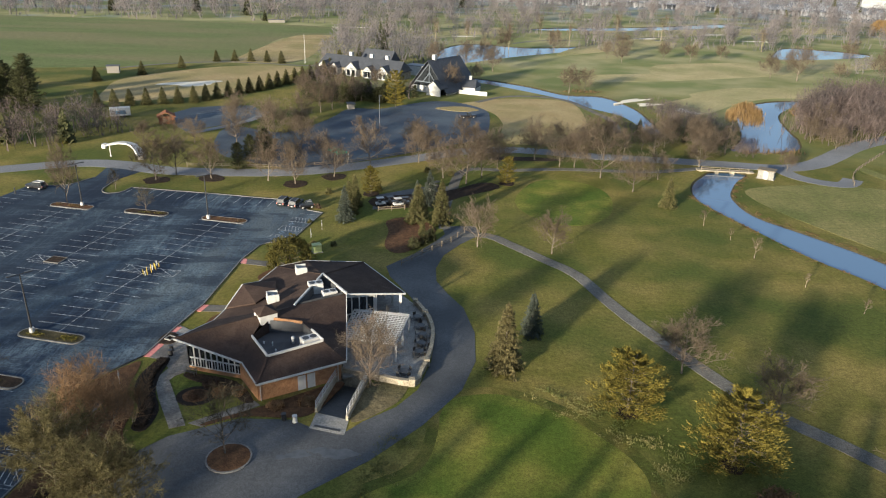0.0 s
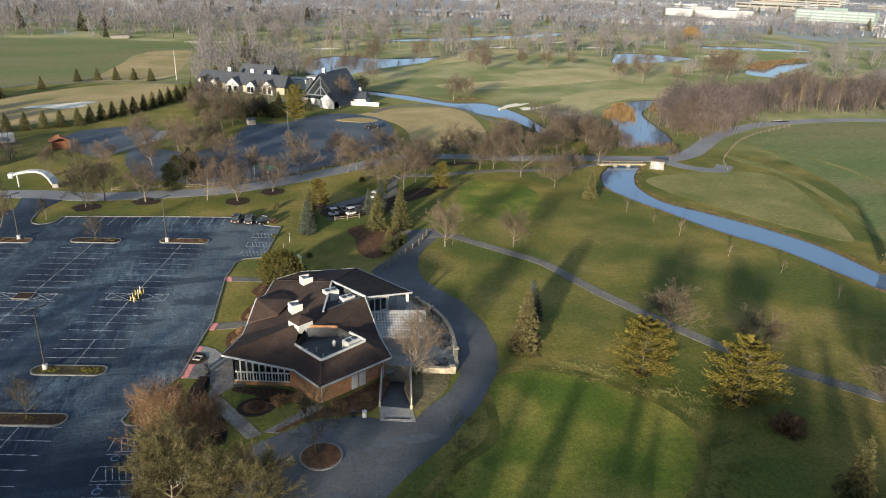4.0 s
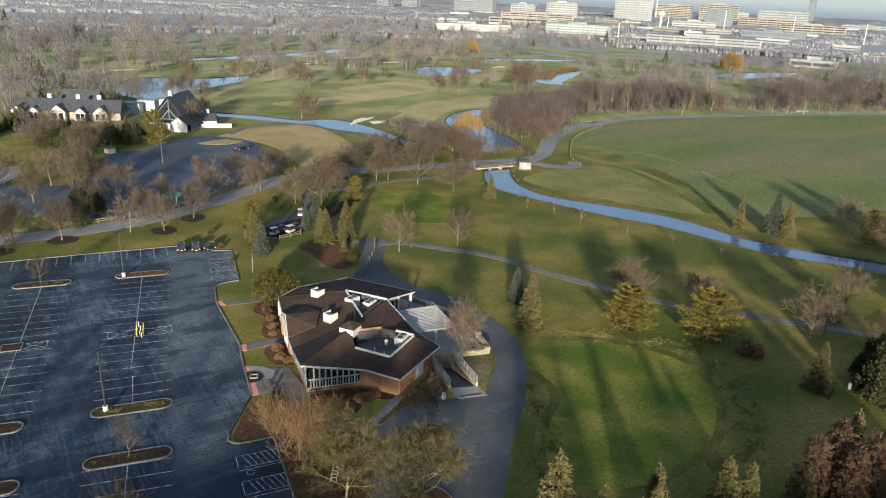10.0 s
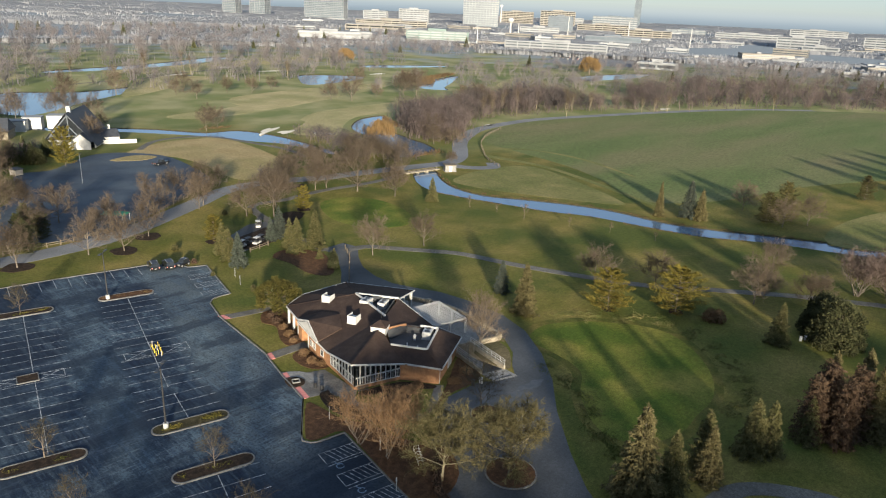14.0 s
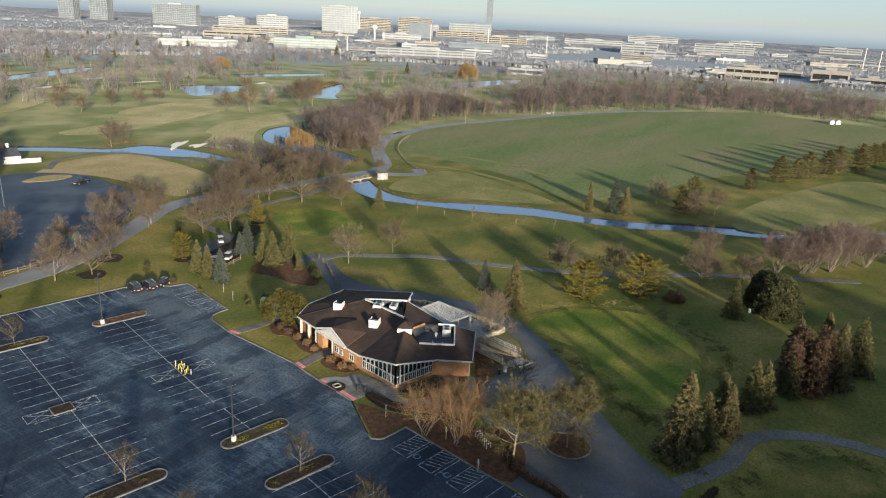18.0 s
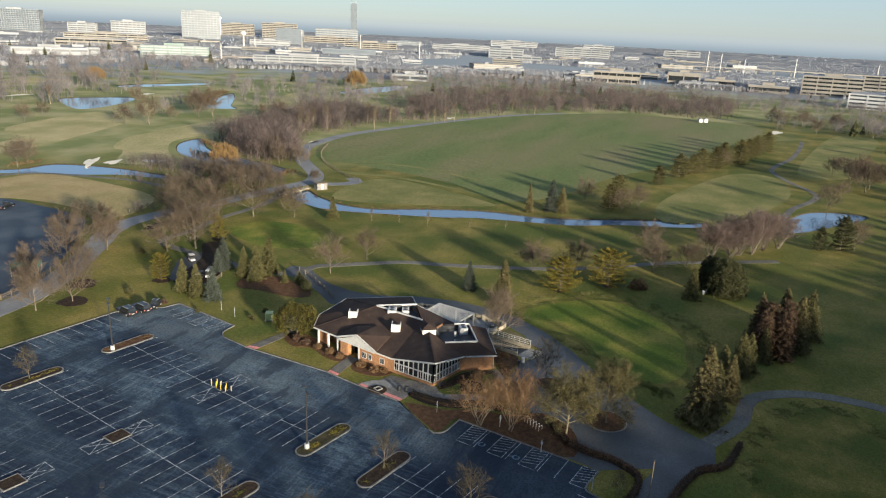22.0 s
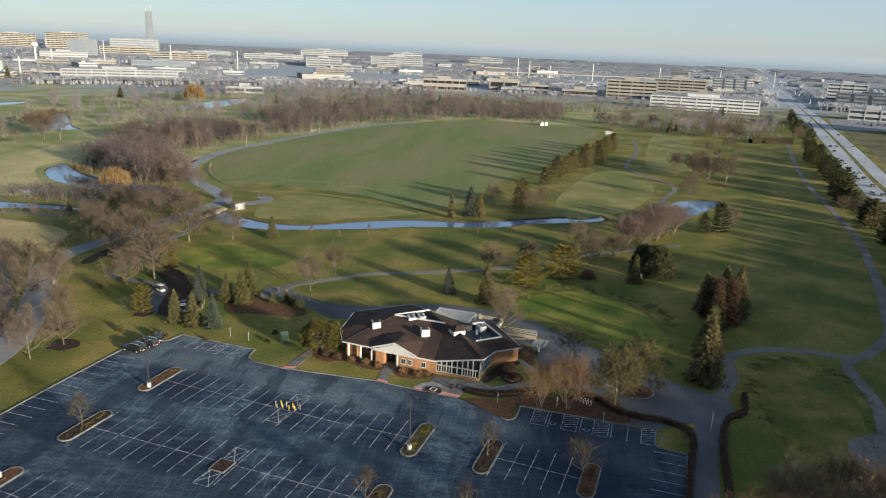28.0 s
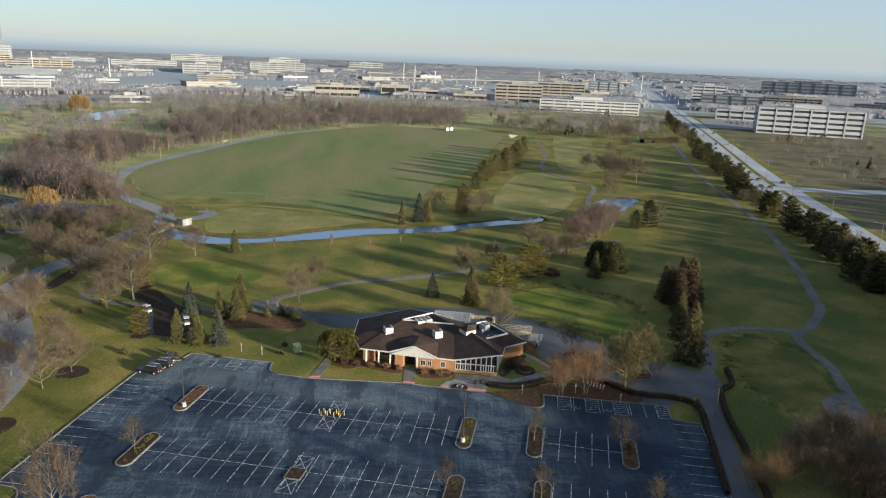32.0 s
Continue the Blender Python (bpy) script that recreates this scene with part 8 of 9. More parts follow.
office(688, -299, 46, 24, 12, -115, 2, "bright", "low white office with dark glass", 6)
office(1536, -865, 200, 60, 30, -120, 4, "glass", "long curved glass office far off", 14)
office(1077, -568, 110, 40, 13, -118, 3, "beige", "low tan office range", 10)
office(971, -673, 80, 40, 11, -124, 2, "glass", "low grey glass building", 6)
office(548, 868, 86, 30, 14, -34, 2, "white", "low white pitched clubhouse-like building", 8)
office(620, 900, 50, 26, 12, -34, 2, "white", "white low building among dark trees", 6)
office(1205, 2110, 52, 40, 64, -58, 12, "grey", "tall pale slab tower far off", 6)
office(1128, 2150, 44, 36, 60, -58, 12, "grey", "tall pale slab tower far off", 6)
office(1255, 1828, 120, 40, 58, -54, 12, "grey", "wide pale slab tower with ribbed front", 20)
office(1050, 1300, 160, 50, 18, -45, 4, "beige", "long cream building with dark windows", 16)
office(900, 1180, 120, 40, 12, -44, 2, "beige", "low brick-coloured shop range", 10)
office(1320, 1080, 90, 40, 16, -52, 3, "white", "white low-rise office block", 8)
office(1750, 1180, 140, 50, 22, -58, 4, "beige", "tan low-rise blocks far off", 12)
office(2500, 1850, 160, 70, 26, -56, 4, "white", "pale office blocks near the horizon", 8)
office(2700, 900, 180, 60, 26, -72, 4, "white", "pale office blocks near the horizon", 8)
office(2900, 600, 120, 60, 24, -78, 3, "white", "pale office blocks near the horizon", 6)
office(2600, 250, 120, 60, 22, -84, 3, "white", "pale office blocks near the horizon", 6)
office(640, 400, 40, 20, 7, -70, 1, "white", "low white depot by the car park", 4)
random.seed(77)
for k in range(95):
    r, a = 820 * (2.9 ** random.random()), radians(random.uniform(-30, 62))
    x, y = r * math.cos(a), r * math.sin(a)
    if abs((y + 238) + (x - 720) * 0.285) < 60 or (r < 1000 and math.degrees(a) > 30):
        continue
    w, d, h = random.uniform(24, 70), random.uniform(16, 34), random.choice((5, 6, 7, 9, 12))
    e = frame_at(x, y, math.degrees(a) - 90 + random.uniform(-25, 25), "low_building", random.choice(("low white flat-roofed commercial building among bare trees", "low tan flat-roofed commercial building among bare trees")), "building", "far town buildings")
    tan_one = "tan" in e["label"]
    m = M_BEIGE if tan_one else M_WHITEPANEL
    part("wall", boxed(-w / 2, -d / 2, 0, w / 2, d / 2, h), m, e)
    for s in range(max(1, h // 4)):
        part("window_band", boxed(-w / 2 - 0.06, -d / 2 - 0.06, 1.2 + s * 3.6, w / 2 + 0.06, d / 2 + 0.06, 2.8 + s * 3.6), M_DARKGLASS, e)
    part("parapet", boxed(-w / 2 - 0.2, -d / 2 - 0.2, h - 0.5, w / 2 + 0.2, d / 2 + 0.2, h + 0.3), m, e)
    part("roof_unit", boxed(-w * 0.2, -3, h + 0.3, -w * 0.2 + 6, 2, h + 2.2), M_FARROOF, e)
e = frame_at(2850, 1710, -60, "slender_tower", "very tall slim tower fading into the sky", "tower")
part("shaft", boxed(-14, -14, 0, 14, 14, 150), M_BLUEGLASS, e)
for s in (-1, 1):
    part("spire", boxed(s * 9 - 1.2, -2, 150, s * 9 + 1.2, 2, 176), M_FARROOF, e)
for x, y, h in ((1081, 972, 38), (1900, 1690, 70)):
    e = frame_at(x, y, 0, "water_tower", "white water tower with a round tank", "water tower", "water towers")
    part("stem", tube(bmesh.new(), (0, 0, 0), (0, 0, h * 0.8), 2.0, 1.6, 12), M_WHITE, e)
    bm = bmesh.new()
    bmesh.ops.create_uvsphere(bm, u_segments=14, v_segments=8, radius=6)
    bmesh.ops.scale(bm, vec=(1, 1, 0.8), verts=bm.verts)
    bmesh.ops.translate(bm, vec=(0, 0, h * 0.86), verts=bm.verts)
    part("tank", bm, M_WHITE, e)
via = frame_at(0, 0, 0, "viaduct", "long pale elevated road on piers across the distance", "bridge")
va, vb = V((1500, 150, 9)), V((1560, -420, 9))
part("deck", beam(bmesh.new(), va, vb, 14, 2.2), M_CONC, via)
for k in range(18):
    q = va.lerp(vb, k / 17)
    part("pier", boxed(q.x - 2, q.y - 2, 0, q.x + 2, q.y + 2, 8), M_CONC, via)
for k, (x, y, h) in enumerate(((1330, 105, 42), (1345, 82, 38), (1350, 40, 30), (1400, -50, 36), (1420, -190, 34), (1450, -320, 34), (1480, -440, 34), (1200, 640, 34), (1250, 800, 40), (1180, 900, 44), (980, 870, 30), (700, 720, 26))):
    e = frame_at(x, y, 0, "light_mast", "tall thin white mast over the distant road", "mast", "white masts")
    part("mast", tube(bmesh.new(), (0, 0, 0), (0, 0, h), 0.9, 0.7, 6), M_WHITE, e)
    part("mast_base", boxed(-1.2, -1.2, 0, 1.2, 1.2, 1.0), M_CONC, e)
random.seed(5)
AV = [V((64, -57.5)), V((132, -74)), V((259, -106)), V((408, -150)), V((665, -222)), V((1196, -364))]
for k in range(26):
    i = random.choice((1, 2, 2, 3, 3, 4))
    f = random.random()
    p = AV[i].lerp(AV[i + 1], f) if i < 5 else AV[5]
    d = (AV[min(i + 1, 5)] - AV[i]).normalized()
    s = random.choice((-2.4, 1.6, 13))
    car(p.x + d.y * s, p.y - d.x * s, math.degrees(math.atan2(d.y, d.x)), random.choice((M_CARBLACK, M_CARGREY, M_WHITE)), "distant car on the wide avenue", 4.6, 1.85, 1.55)
random.seed(61)
grove("oak", [(x, -0.283 * x - 46 - random.uniform(14, 150), random.uniform(5, 9)) for x in (150, 176, 214, 238, 262, 280, 306, 330, 356, 384, 410, 436, 462, 490, 516, 545)], "leafless street tree on the office lawn")
protos = {}
random.seed(6)
for lotc, ux, n, m in (((700, 545), -58, 46, 5), ((905, 20), -90, 40, 4), ((640, -290), -112, 40, 4)):
    for k in range(n):
        r, c = divmod(k, n // m + 1)
        d = V((math.cos(radians(ux)), math.sin(radians(ux))))
        p = V(lotc) + d * (c - n / m / 2) * 6.2 * random.uniform(0.95, 1.05) - V((-d.y, d.x)) * (r * 13)
        key = random.choice((0, 0, 1, 2))
        if key not in protos:
            car(p.x, p.y, ux + 90, (M_WHITE, M_CARGREY, M_CARBLACK)[key], "distant parked car in an office car park", 4.6, 1.85, 1.55)
            protos[key] = [o for o in scene.objects if o.name.startswith("car") and o.get("category") == "car"][-1]
        elif random.random() < 0.75:
            copy_thing(protos[key], pose(p.x, p.y, 0.036, 0, 0, ux + 90))
for k, (x, y) in enumerate(((70, -65.5), (120, -77.6), (175, -91), (230, -105.2), (290, -121.6), (350, -139.5), (420, -160), (500, -182), (590, -207.6))):
    e = frame_at(x, y, -15, "avenue_lamp", "tall grey street lamp on the grass median", "street lamp", "avenue lamps")
    part("pole", tube(bmesh.new(), (0, 0, 0), (0, 0, 11), 0.14, 0.09, 8), M_DARKCLAD, e)
    for s in (-1, 1):
        part("lamp_arm", beam(bmesh.new(), (0, 0, 10.9), (0, s * 2.4, 11.2), 0.08, 0.1), M_DARKCLAD, e)
        part("lamp_head", boxed(-0.25, min(s * 2.2, s * 3.2), 11.1, 0.25, max(s * 2.2, s * 3.2), 11.3, 0.03), M_DARKCLAD, e)
# lane lines of the avenue
for off in (-1.6, 1.6):
    c = [p + V((0.2, 0.97)) * off for p in smooth([(20, -46), (64, -57.5), (132, -74), (185, -87), (259, -106), (408, -150), (665, -222)], False, 6)]
    ms = []
    for a, b in zip(c, c[1:]):
        k = max(1, int((b - a).length / 12))
        for i in range(k):
            ms.append(paint("l", a.lerp(b, i / k), a.lerp(b, (i + 0.4) / k), 0.18, None, 0.068))
    for m in ms:
        m.verts.index_update()
    ground_piece(obj("lane_lines", merge(ms), M_WHITE), "white dashed lane lines on the avenue", "marking")


# ---- woods ----
def inside(p, poly):
    r = False
    for a, b in zip(poly, poly[1:] + poly[:1]):
        if (a[1] > p[1]) != (b[1] > p[1]) and p[0] < (b[0] - a[0]) * (p[1] - a[1]) / (b[1] - a[1]) + a[0]:
            r = not r
    return r


WET = [[(q.x, q.y) for q in w] for w in WATERS]
BOXES = [(min(x for x, _ in w), max(x for x, _ in w), min(y for _, y in w), max(y for _, y in w)) for w in WET]


def dry(x, y):
    return not any(b[0] < x < b[1] and b[2] < y < b[3] and inside((x, y), w) for b, w in zip(BOXES, WET))


def brushy(vs, fs, x, y, h, n, w, spread=0.34):
    """A far leafless tree: a short stem and a rounded haze of upward twigs."""
    c = V((x, y, 0))
    prism(vs, fs, c, c + V((0, 0, h * 0.5)), 0.010 * h, 0.004 * h)
    for i in range(n):
        az = 2.4 * i + random.uniform(-0.4, 0.4)
        q = math.sqrt((i + 0.5) / n)
        out = h * spread * q * random.uniform(0.75, 1.1)
        top = h * (0.30 + 0.68 * math.sqrt(max(0.03, 1 - 0.85 * q * q))) * random.uniform(0.82, 1.04)
        e = V((x + math.cos(az) * out, y + math.sin(az) * out, top))
        s = V((x + math.cos(az) * out * 0.3, y + math.sin(az) * out * 0.3, h * random.uniform(0.10, 0.36)))
        blade(vs, fs, s, e, w * h * 0.6)
        if i % 4 == 0:
            g = V((x + random.gauss(0, 0.3) * h, y + random.gauss(0, 0.3) * h, 0))
            blade(vs, fs, g, g + V((random.gauss(0, 0.06) * h, random.gauss(0, 0.06) * h, h * random.uniform(0.15, 0.42))), w * h * 2)
        for k in range(4):
            m = s.lerp(e, random.uniform(0.25, 0.95))
            blade(vs, fs, m, m + V((random.gauss(0, 1), random.gauss(0, 1), random.gauss(0.9, 0.7))).normalized() * h * random.uniform(0.10, 0.2), w * h)


def conelike(vs, fs, x, y, h, n, wide=0.24):
    c = V((x, y, 0))
    prism(vs, fs, c, c + V((0, 0, h)), 0.02 * h, 0.004 * h)
    for i in range(n):
        f = (i + random.random()) / n
        az = 2.4 * i
        r = h * wide * (1 - f) ** 0.8 + 0.1
        e = c + V((math.cos(az) * r, math.sin(az) * r, h * (0.06 + 0.9 * f) - r * 0.3))
        s = c + V((0, 0, h * (0.1 + 0.9 * f)))
        blade(vs, fs, e, s, r * 0.36 + 0.05)


def wood(name, poly, step, h, m, seed, lab, n=16, w=0.012, conifer=0.0, spread=0.46):
    random.seed(seed)
    vs, fs, cv, cf = [], [], [], []
    x0, x1, y0, y1 = min(p[0] for p in poly), max(p[0] for p in poly), min(p[1] for p in poly), max(p[1] for p in poly)
    for i in range(int((x1 - x0) / step) + 1):
        for j in range(int((y1 - y0) / step) + 1):
            x, y = x0 + (i + random.uniform(-0.1, 1.1)) * step, y0 + (j + random.uniform(-0.1, 1.1)) * step
            if inside((x, y), poly) and dry(x, y) and (conifer > 0.5 or noise.noise(V((x / 60, y / 60, seed))) > -0.32):
                hh = h * random.uniform(0.55, 1.3)
                if random.random() < conifer:
                    conelike(cv, cf, x, y, hh, 150 if "belt" in name else 90, random.uniform(0.32, 0.48) if "belt" in name else 0.24)
                else:
                    brushy(vs, fs, x, y, hh, n, w, spread)
    tagged(raw(name, vs, fs, m), lab, "trees", kind="stuff")
    if cv:
        tagged(raw("conifer_wood", cv, cf, M_DARKPINE), "dark conifers scattered through bare woodland", "trees", kind="stuff")


wood("wood", [(128, 226), (170, 252), (197, 258), (244, 256), (300, 238), (376, 246), (380, 268), (298, 306), (262, 322), (200, 296), (172, 290), (150, 282), (136, 262), (126, 242)], 6.4, 11, M_WOOD, 1, "dense leafless grey-brown woodland beside the pond", 52, 0.0065, 0.0, 0.42)
wood("brush", [(22, 206), (40, 208), (60, 203), (92, 200), (108, 206), (92, 209), (72, 226), (66, 250), (58, 258), (60, 236), (48, 222), (30, 214)], 3.8, 3.6, M_WOOD, 2, "leafless grey-brown brush along the stream", 22, 0.012, 0.05, 0.5)
wood("wood", [(150, 274), (176, 288), (200, 278), (172, 250), (150, 232), (124, 212), (122, 230), (128, 250)], 5.2, 12, M_WOOD, 41, "dense round-topped leafless trees beside the pond", 60, 0.0065, 0.0, 0.5)
wood("brush", [(76, 232), (80, 250), (80, 272), (88, 262), (100, 232), (94, 214), (82, 214)], 4.0, 6, M_WOOD, 3, "leafless reddish brush between stream and pond", 22, 0.012, 0.0, 0.5)
wood("wood", [(296, 228), (340, 214), (385, 199), (428, 172), (466, 142), (476, 100), (480, 50), (590, 40), (640, 80), (640, 200), (500, 290), (390, 300)], 9.0, 11, M_WOOD, 4, "leafless mauve-brown woodland beyond the field", 30, 0.010, 0.015, 0.5)
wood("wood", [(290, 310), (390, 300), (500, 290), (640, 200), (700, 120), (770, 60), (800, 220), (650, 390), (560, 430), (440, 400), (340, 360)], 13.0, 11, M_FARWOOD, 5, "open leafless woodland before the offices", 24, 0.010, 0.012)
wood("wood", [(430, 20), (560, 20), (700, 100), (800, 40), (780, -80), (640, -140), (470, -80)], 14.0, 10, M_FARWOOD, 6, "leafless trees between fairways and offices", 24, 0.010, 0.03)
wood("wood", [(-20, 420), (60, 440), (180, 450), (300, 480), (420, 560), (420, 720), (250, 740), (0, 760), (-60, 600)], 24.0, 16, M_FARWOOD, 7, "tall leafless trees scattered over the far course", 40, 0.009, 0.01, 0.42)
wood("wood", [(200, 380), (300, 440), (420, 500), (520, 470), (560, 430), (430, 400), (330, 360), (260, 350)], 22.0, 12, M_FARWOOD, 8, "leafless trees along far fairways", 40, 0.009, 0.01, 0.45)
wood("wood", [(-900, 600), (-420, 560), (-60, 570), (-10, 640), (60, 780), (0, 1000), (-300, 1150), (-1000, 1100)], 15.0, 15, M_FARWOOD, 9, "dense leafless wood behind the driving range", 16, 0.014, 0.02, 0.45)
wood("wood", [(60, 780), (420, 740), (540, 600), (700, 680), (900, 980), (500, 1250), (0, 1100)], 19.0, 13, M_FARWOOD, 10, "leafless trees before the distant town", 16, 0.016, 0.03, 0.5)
wood("wood", [(-190, 196), (-130, 184), (-112, 192), (-98, 205), (-94, 220), (-110, 232), (-160, 228), (-230, 262), (-260, 250)], 6.0, 8.5, M_WOOD, 11, "dense leafless trees beside the entrance", 24, 0.010, 0.12)
wood("wood", [(-34, 262), (-12, 270), (-6, 282), (-14, 296), (-40, 320), (-58, 330), (-56, 300), (-46, 268)], 6.5, 7, M_WOOD, 12, "leafless trees and evergreens below the clubhouse", 24, 0.011, 0.30)
grove("darkround", [(-34, 272, 6.2), (-27, 275, 5.6), (-41, 271, 6.0), (-21, 272, 5.2), (-47, 276, 6.0)], "dense dark evergreen below the clubhouse", 1.2)
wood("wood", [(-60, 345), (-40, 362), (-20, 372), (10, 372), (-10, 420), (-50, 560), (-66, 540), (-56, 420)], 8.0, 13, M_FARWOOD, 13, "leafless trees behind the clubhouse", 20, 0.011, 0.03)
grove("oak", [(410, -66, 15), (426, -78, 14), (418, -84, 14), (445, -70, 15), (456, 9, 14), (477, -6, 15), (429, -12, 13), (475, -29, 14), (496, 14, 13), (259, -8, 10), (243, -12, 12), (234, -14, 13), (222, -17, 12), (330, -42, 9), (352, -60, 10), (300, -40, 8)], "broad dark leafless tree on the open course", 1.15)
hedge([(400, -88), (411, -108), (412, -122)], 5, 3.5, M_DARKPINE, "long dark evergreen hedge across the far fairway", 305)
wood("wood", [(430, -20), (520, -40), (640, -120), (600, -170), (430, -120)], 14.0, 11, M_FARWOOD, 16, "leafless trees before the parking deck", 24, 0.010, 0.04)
wood("wood", [(-130, 44), (-66, 34), (-58, 26), (-64, 12), (-100, 0), (-140, 10)], 6.0, 9, M_TWIGRED, 17, "leafless reddish trees beside the path", 60, 0.006)
ground_piece(slab("leaf_litter", [(-130, 42), (-74, 33), (-63, 25), (-66, 13), (-100, 2), (-140, 10)], M_LEAF, 0.02, 0.1, 3), "brown leaf litter under bare trees", "leaf litter")
random.seed(18)
BELT = [V((26, -37)), V((66, -47.5)), V((114, -54)), V((171, -64.5)), V((244, -84)), V((354, -114)), V((640, -196))]
for k in range(132):
    f = (k / 131) ** 1.15 * 6
    i = min(5, int(f))
    p = BELT[i].lerp(BELT[i + 1], f - i) + V((random.gauss(0, 1.2), random.gauss(0, 2.0)))
    if noise.noise(V((p.x / 14, p.y / 14, 4.0))) < -0.22:
        continue
    kind = random.choice(("beltpine", "beltpine", "beltpine", "beltpine", "beltspruce", "oak"))
    grove(kind, [(p.x, p.y, random.uniform(7.0, 12.5))], {"oak": "leafless tree among conifers along the avenue"}.get(kind, "dark conifer in the belt along the avenue"), random.uniform(0.85, 1.1))
# out of view: added, and made this tall, to throw shade over the lawns
wood("conifer_belt", [(-170, -10), (-90, -22), (-30, -34), (20, -44), (20, -54), (-40, -48), (-100, -38), (-180, -28)], 5.0, 21, M_DARKPINE, 19, "unseen belt of tall conifers and bare trees added to shade the lawns", 26, 0.016, 0.8)
wood("conifer_wood", [(90, -112), (180, -150), (240, -250), (200, -320), (110, -260), (60, -160)], 8.0, 12, M_DARKPINE, 20, "dark conifer wood beyond the avenue", 20, 0.012, 0.8)
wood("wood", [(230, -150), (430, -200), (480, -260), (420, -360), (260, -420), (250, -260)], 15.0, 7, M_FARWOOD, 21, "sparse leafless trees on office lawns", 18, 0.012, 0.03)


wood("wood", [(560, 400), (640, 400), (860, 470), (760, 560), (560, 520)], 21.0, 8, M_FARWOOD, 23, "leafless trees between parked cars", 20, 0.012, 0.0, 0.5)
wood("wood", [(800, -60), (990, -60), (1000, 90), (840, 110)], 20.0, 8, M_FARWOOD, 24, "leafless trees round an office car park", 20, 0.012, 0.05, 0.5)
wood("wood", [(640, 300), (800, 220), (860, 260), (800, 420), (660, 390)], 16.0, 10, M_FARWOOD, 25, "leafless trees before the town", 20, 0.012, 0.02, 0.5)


def horizon_woods():
    """Distant belts of bare woodland out to the horizon: one uneven canopy with clearings."""
    random.seed(22)
    rows, cols = 110, 480
    vs, fs = [], []
    spots = []
    for i in range(rows + 1):
        r = 880 * (5.2 ** (i / rows))
        for j in range(cols + 1):
            a = radians(-66 + 200 * (j + random.uniform(-0.45, 0.45)) / cols)
            q = r * (1 + random.uniform(-0.007, 0.007))
            x, y = q * math.cos(a), q * math.sin(a)
            k = noise.noise(V((x / 330, y / 330, 3.0))) + 0.5 * noise.noise(V((x / 110, y / 110, 7.0)))
            clear = k < -0.02 - 0.22 * i / rows or abs((y + 238) + (x - 720) * 0.285) < 34
            vs.append((x, y, -2.0 if clear else random.uniform(4.2, 5.6)))
            if not clear:
                spots.append((x, y, r))
    for i in range(rows):
        for j in range(cols):
            p = i * (cols + 1) + j
            fs.append((p, p + 1, p + cols + 2, p + cols + 1))
    fs = [f for f in fs if max(vs[k][2] for k in f) > 0]
    for x, y, r in spots:
        for k in range(9 if r < 1500 else 5 if r < 2200 else 3):
            w = 0.016 * r
            g = V((x + random.uniform(-w, w), y + random.uniform(-w, w), 0.5))
            d = V((random.gauss(0, 1), random.gauss(0, 1), 0)).normalized() * random.uniform(0.5, 1.3) * (1 if r < 1500 else 2)
            i0 = len(vs)
            vs.extend([g - d, g + d, g + d * random.uniform(-0.5, 0.5) + V((0, 0, random.uniform(4.5, 7.0)))])
            fs.append((i0, i0 + 1, i0 + 2))
    tagged(raw("horizon_woods", vs, fs, M_HAZEWOOD), "belts of leafless woodland tinted with painted haze out to the horizon", "trees", kind="stuff")


horizon_woods()
grove("spruce", [(-118 + 30 * t, 250 + 12 * t, 6.2) for t in (0.0, 0.17, 0.33, 0.5, 0.67, 0.83, 1.0)] + [(-88 + 18 * t, 262 + 26 * t, 6.2) for t in (0.17, 0.33, 0.5, 0.67, 0.83, 1.0)] + [(-70 + 15 * t, 288 + 32 * t, 6.4) for t in (0.17, 0.33, 0.5, 0.67, 0.83, 1.0)] + [(-55 + 8 * t, 320 + 26 * t, 6.6) for t in (0.25, 0.5, 0.75, 1.0)], "small dark green spruce in a planted row", 1.3)
grove("spruce", [(-150, 262, 6.4), (-140, 300, 6.4), (-128, 318, 6.2), (-118, 340, 5.8), (-108, 362, 5.8), (-100, 366, 5.8), (-92, 366, 6.2), (-84, 366, 5.8), (-76, 362, 6.2), (-46, 352, 9)], "small dark evergreen at the range edge", 1.3)


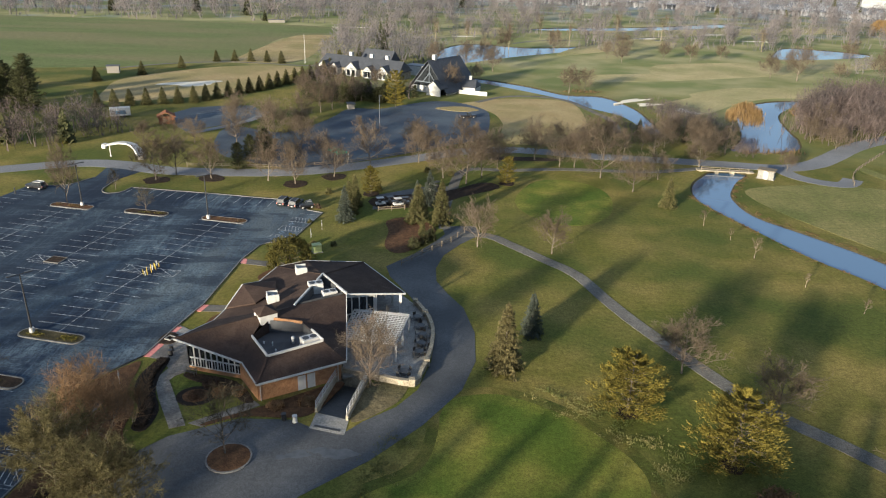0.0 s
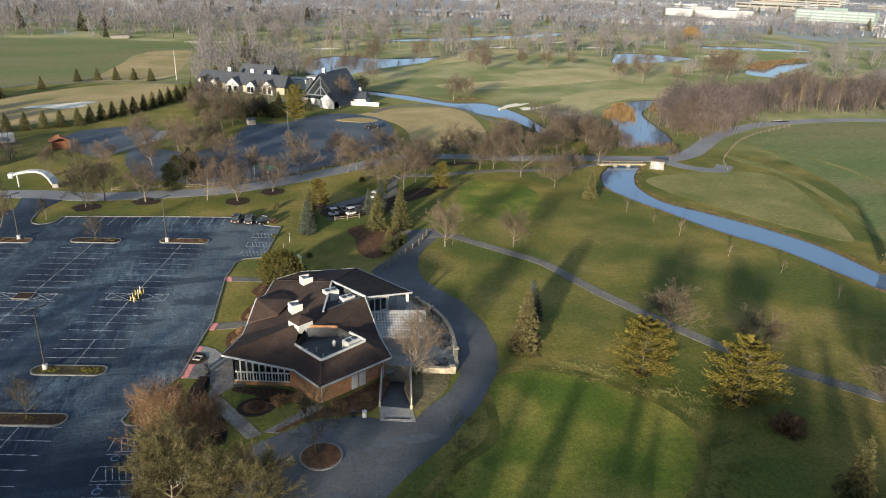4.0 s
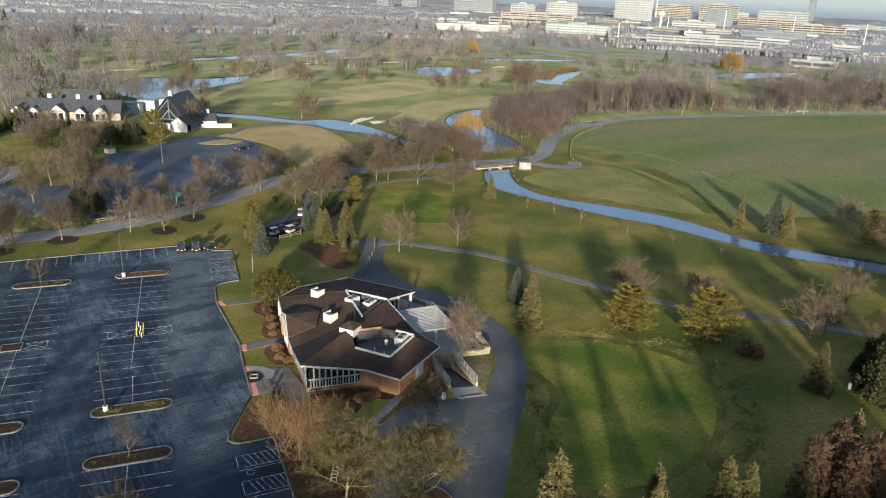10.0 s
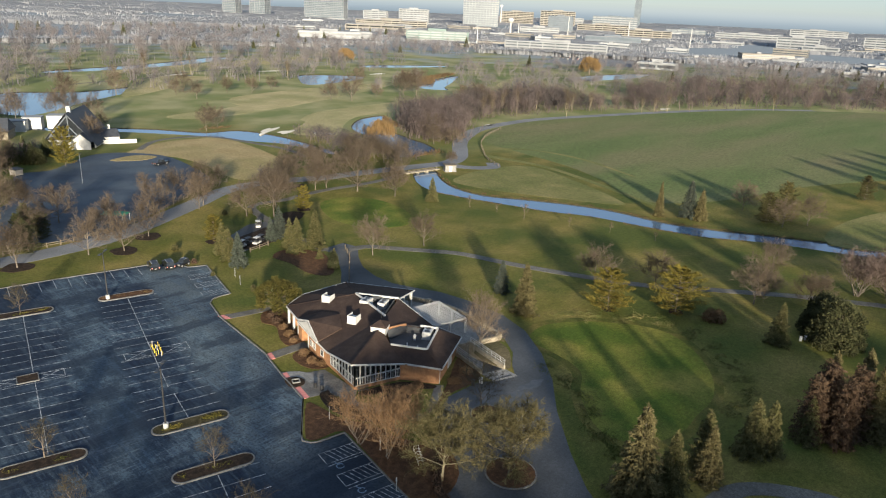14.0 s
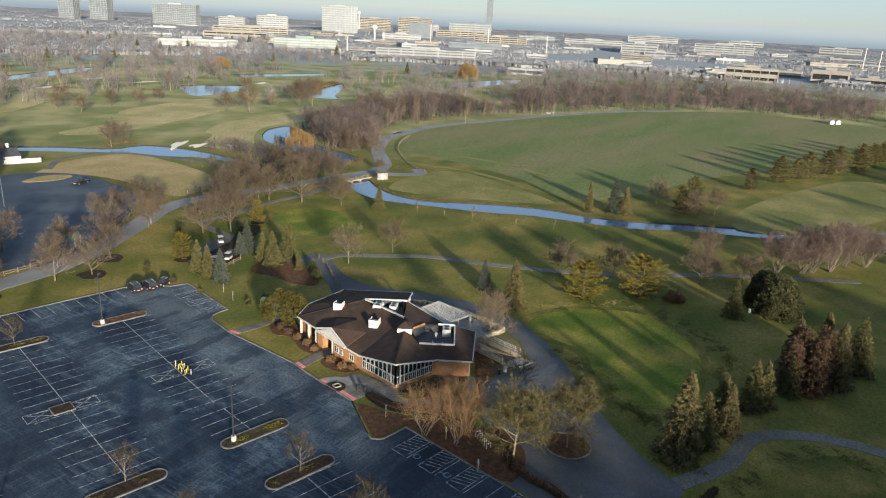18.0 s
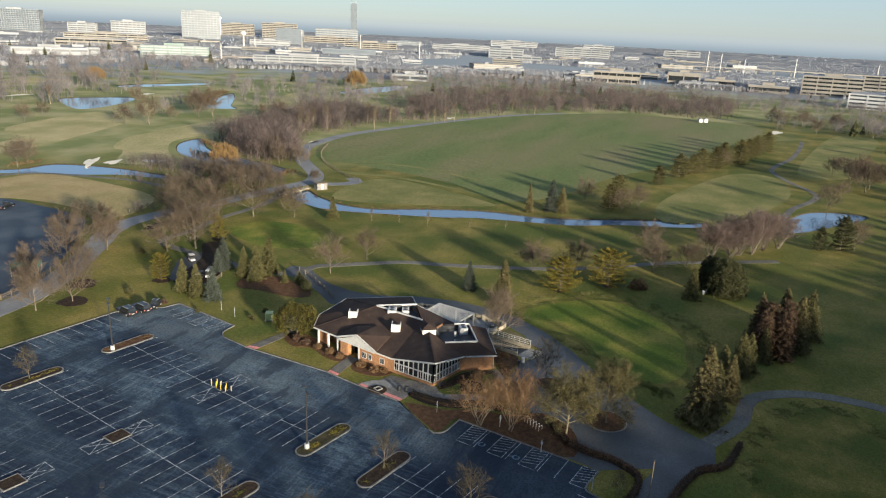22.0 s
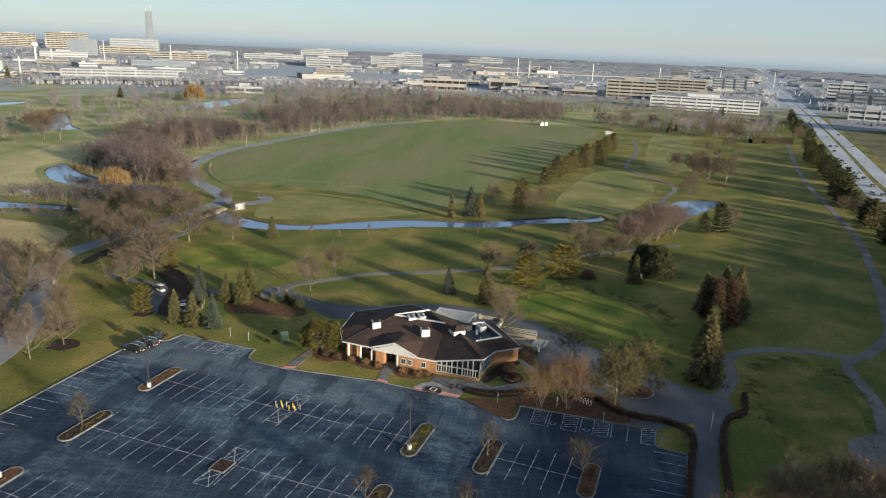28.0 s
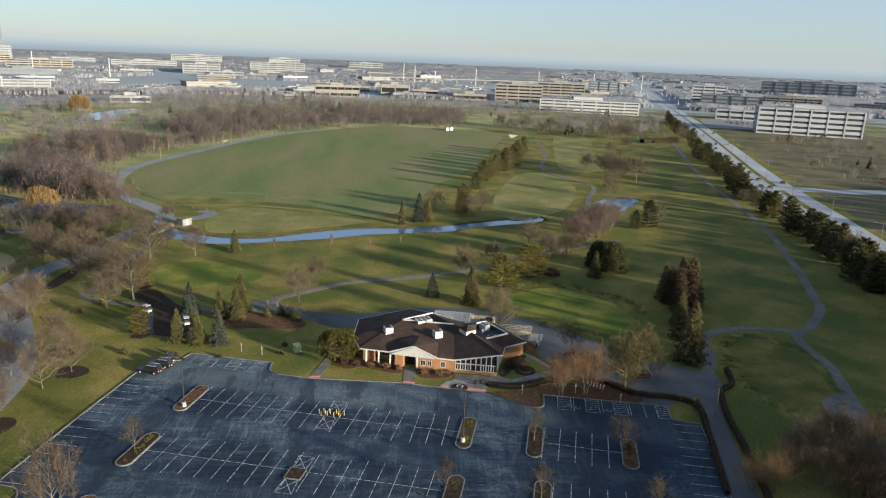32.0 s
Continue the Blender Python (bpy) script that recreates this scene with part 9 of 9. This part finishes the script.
def far_haze():
    """A plain glowing ring in haze colours, added to close the horizon beyond the last woods."""
    m = bpy.data.materials.new("hazy_glow")
    m.use_nodes = True
    nt = m.node_tree
    # the ring emits its own light to read as bright haze
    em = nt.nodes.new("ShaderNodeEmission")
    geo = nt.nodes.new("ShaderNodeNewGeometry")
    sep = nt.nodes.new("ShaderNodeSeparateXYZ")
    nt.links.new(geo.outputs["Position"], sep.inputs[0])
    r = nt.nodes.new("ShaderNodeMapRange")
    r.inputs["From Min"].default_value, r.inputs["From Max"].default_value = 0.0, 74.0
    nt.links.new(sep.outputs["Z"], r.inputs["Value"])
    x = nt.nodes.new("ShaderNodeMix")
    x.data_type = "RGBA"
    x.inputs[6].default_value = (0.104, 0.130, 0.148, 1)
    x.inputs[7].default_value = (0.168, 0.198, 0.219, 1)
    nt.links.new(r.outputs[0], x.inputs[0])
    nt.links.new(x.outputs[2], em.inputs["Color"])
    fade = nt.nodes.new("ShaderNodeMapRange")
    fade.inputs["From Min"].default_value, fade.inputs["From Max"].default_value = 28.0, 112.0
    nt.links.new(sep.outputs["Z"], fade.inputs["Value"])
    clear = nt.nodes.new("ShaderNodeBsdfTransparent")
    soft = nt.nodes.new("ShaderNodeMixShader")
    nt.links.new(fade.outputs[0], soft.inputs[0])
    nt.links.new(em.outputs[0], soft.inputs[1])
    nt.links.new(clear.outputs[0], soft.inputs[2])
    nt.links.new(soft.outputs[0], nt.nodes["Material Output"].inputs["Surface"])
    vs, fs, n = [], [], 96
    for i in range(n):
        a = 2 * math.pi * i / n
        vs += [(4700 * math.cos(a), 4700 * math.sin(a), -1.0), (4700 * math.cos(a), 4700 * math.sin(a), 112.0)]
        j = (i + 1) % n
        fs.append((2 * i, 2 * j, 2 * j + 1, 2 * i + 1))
    tagged(raw("backdrop", vs, fs, m), "glowing ring painted as pale blue-grey haze at the far horizon", "backdrop", kind="structure")


far_haze()


def willow(x, y, h, seed):
    random.seed(seed)
    tv, tf, cv, cf = [], [], [], []
    prism(tv, tf, V((0, 0, 0)), V((0, 0, h * 0.5)), 0.03 * h, 0.012 * h)
    for i in range(64):
        az, el = 2.4 * i, random.uniform(0.0, 1.3)
        e = V((math.cos(az) * math.cos(el), math.sin(az) * math.cos(el), math.sin(el))) * h * 0.5 + V((0, 0, h * 0.42))
        prism(tv, tf, V((0, 0, h * random.uniform(0.2, 0.5))), e, 0.006 * h, 0.003 * h)
        for k in range(34):
            s = e + V((random.gauss(0, 0.07), random.gauss(0, 0.07), random.gauss(0, 0.04))) * h
            blade(cv, cf, s, s + V((random.gauss(0, 0.04) * h, random.gauss(0, 0.04) * h, -h * random.uniform(0.18, 0.42) * (0.35 + 0.65 * math.cos(el)))), 0.008 * h)
    t = tree_thing("willow", (tv, tf, cv, cf), M_BARK, M_WILLOW, "golden weeping willow at the water's edge", "willow", "willows")
    t.matrix_world = pose(x, y, 0)


willow(105, 239, 9.8, 1), willow(495, 392, 17, 3), willow(348, 574, 14, 4)


def reeds(poly, h, seed, lab):
    random.seed(seed)
    vs, fs = [], []
    x0, x1, y0, y1 = min(p[0] for p in poly), max(p[0] for p in poly), min(p[1] for p in poly), max(p[1] for p in poly)
    for i in range(int((x1 - x0) * (y1 - y0) * 2.2)):
        p = (random.uniform(x0, x1), random.uniform(y0, y1))
        if inside(p, poly):
            s = V((p[0], p[1], 0))
            blade(vs, fs, s, s + V((random.gauss(0, 0.3), random.gauss(0, 0.3), h * random.uniform(0.6, 1.1))), 0.14)
    tagged(raw("reeds", vs, fs, M_REED), lab, "reeds", kind="stuff")


reeds([(133, 266), (143, 282), (150, 290), (146, 278), (136, 260)], 2.0, 31, "dry golden reeds along the pond bank")
reeds([(112, 262), (126, 276), (122, 262), (114, 250)], 1.6, 32, "dry orange reeds at the pond edge")
reeds([(92, 205.5), (112, 206.5), (110, 210), (91, 209)], 1.8, 33, "dry brown reeds by the road")
reeds([(54, 302), (66, 300), (72, 304), (60, 308)], 0.9, 34, "dry orange grass beside the stream")
reeds([(286, 392), (318, 420), (362, 440), (360, 448), (310, 430), (280, 404)], 2.2, 35, "dry orange reeds round a far pond")


# ---- rough grass and shadow patches ----
def tufts(name, line, width, n, h, m, seed, lab, z=0.0):
    """Clumps of long rough grass strewn along a line."""
    random.seed(seed)
    c = smooth(line, False, 6)
    vs, fs = [], []
    for i in range(n):
        f = random.random() * (len(c) - 1)
        k = int(f)
        p = c[k].lerp(c[min(k + 1, len(c) - 1)], f - k)
        g = V((p.x + random.gauss(0, width / 2), p.y + random.gauss(0, width / 2), 0.0))
        if noise.noise(g * 0.35) < -0.05 or not dry(g.x, g.y):
            continue
        for t in range(7):
            s = g + V((random.gauss(0, 0.22), random.gauss(0, 0.22), z))
            blade(vs, fs, s, s + V((random.gauss(0, 0.16), random.gauss(0, 0.16), h * random.uniform(0.5, 1.1))), 0.035)
    tagged(raw(name, vs, fs, m), lab, "grass", kind="stuff")


tufts("rough_grass", [(14, 79), (22, 74), (27, 66), (26, 57), (20, 48), (13, 42.6), (4, 41)], 3.2, 1700, 0.26, M_TUFT, 51, "clumps of dark rough grass round the practice green")
tufts("rough_grass", [(-4, 70), (-7, 62), (-12, 55), (-17, 50), (-17, 46)], 2.0, 900, 0.28, M_TUFT, 52, "rough grass between green and drive")
tufts("bank_grass", CREEK[11:23], 1.3, 1800, 0.26, M_REED, 53, "dead grass fringe along the near creek bank")
tufts("bank_grass", CREEK[0:12], 1.3, 1800, 0.26, M_REED, 54, "dead grass fringe along the far creek bank")
for k, (x, y, half, fill) in enumerate(ISLANDS):
    if half > 2:
        c = Vector((x, y))
        tufts("island_grass", [c - LU * (half - 1.3), c - LU * (half - 1.3) * 0.3, c + LU * (half - 1.3) * 0.4, c + LU * (half - 1.3)], 0.42, {"grass": 200, "leaf": 180, "mulch": 40}[fill], 0.20, M_REED if fill == "leaf" else M_COLLAR, 60 + k, "dead grass and leaves on a parking island", 0.17)
tufts("rough_grass", [(-48, 30), (-36, 33), (-24, 31), (-14, 27), (-10, 20), (-18, 12), (-34, 13), (-50, 22)], 2.2, 1500, 0.28, M_TUFT, 55, "rough grass round the tee mound")
# dark slabs laid where shadows fall across the drive
for k, (x, y, r) in enumerate(((-15.7, 66.6, 0.9), (-13.6, 67.3, 0.7), (-12.2, 66.8, 0.9), (-10.6, 66.7, 1.1), (-17.6, 66.0, 0.5), (-22.4, 58.4, 0.8), (-20.8, 57.6, 0.5))):
    ring = [(x + r * 1.5 * (1 + 0.3 * math.sin(3 * q + x)) * math.cos(q), y + r * 0.7 * (1 + 0.3 * math.cos(2 * q + y)) * math.sin(q)) for q in (0.524 * i for i in range(12))]
    ground_piece(slab("puddle", ring, M_SHADEPATCH, 0.034 + 0.003 * k, 0.03, 3), "dark patch painted as a shadow on the drive asphalt", "puddle")
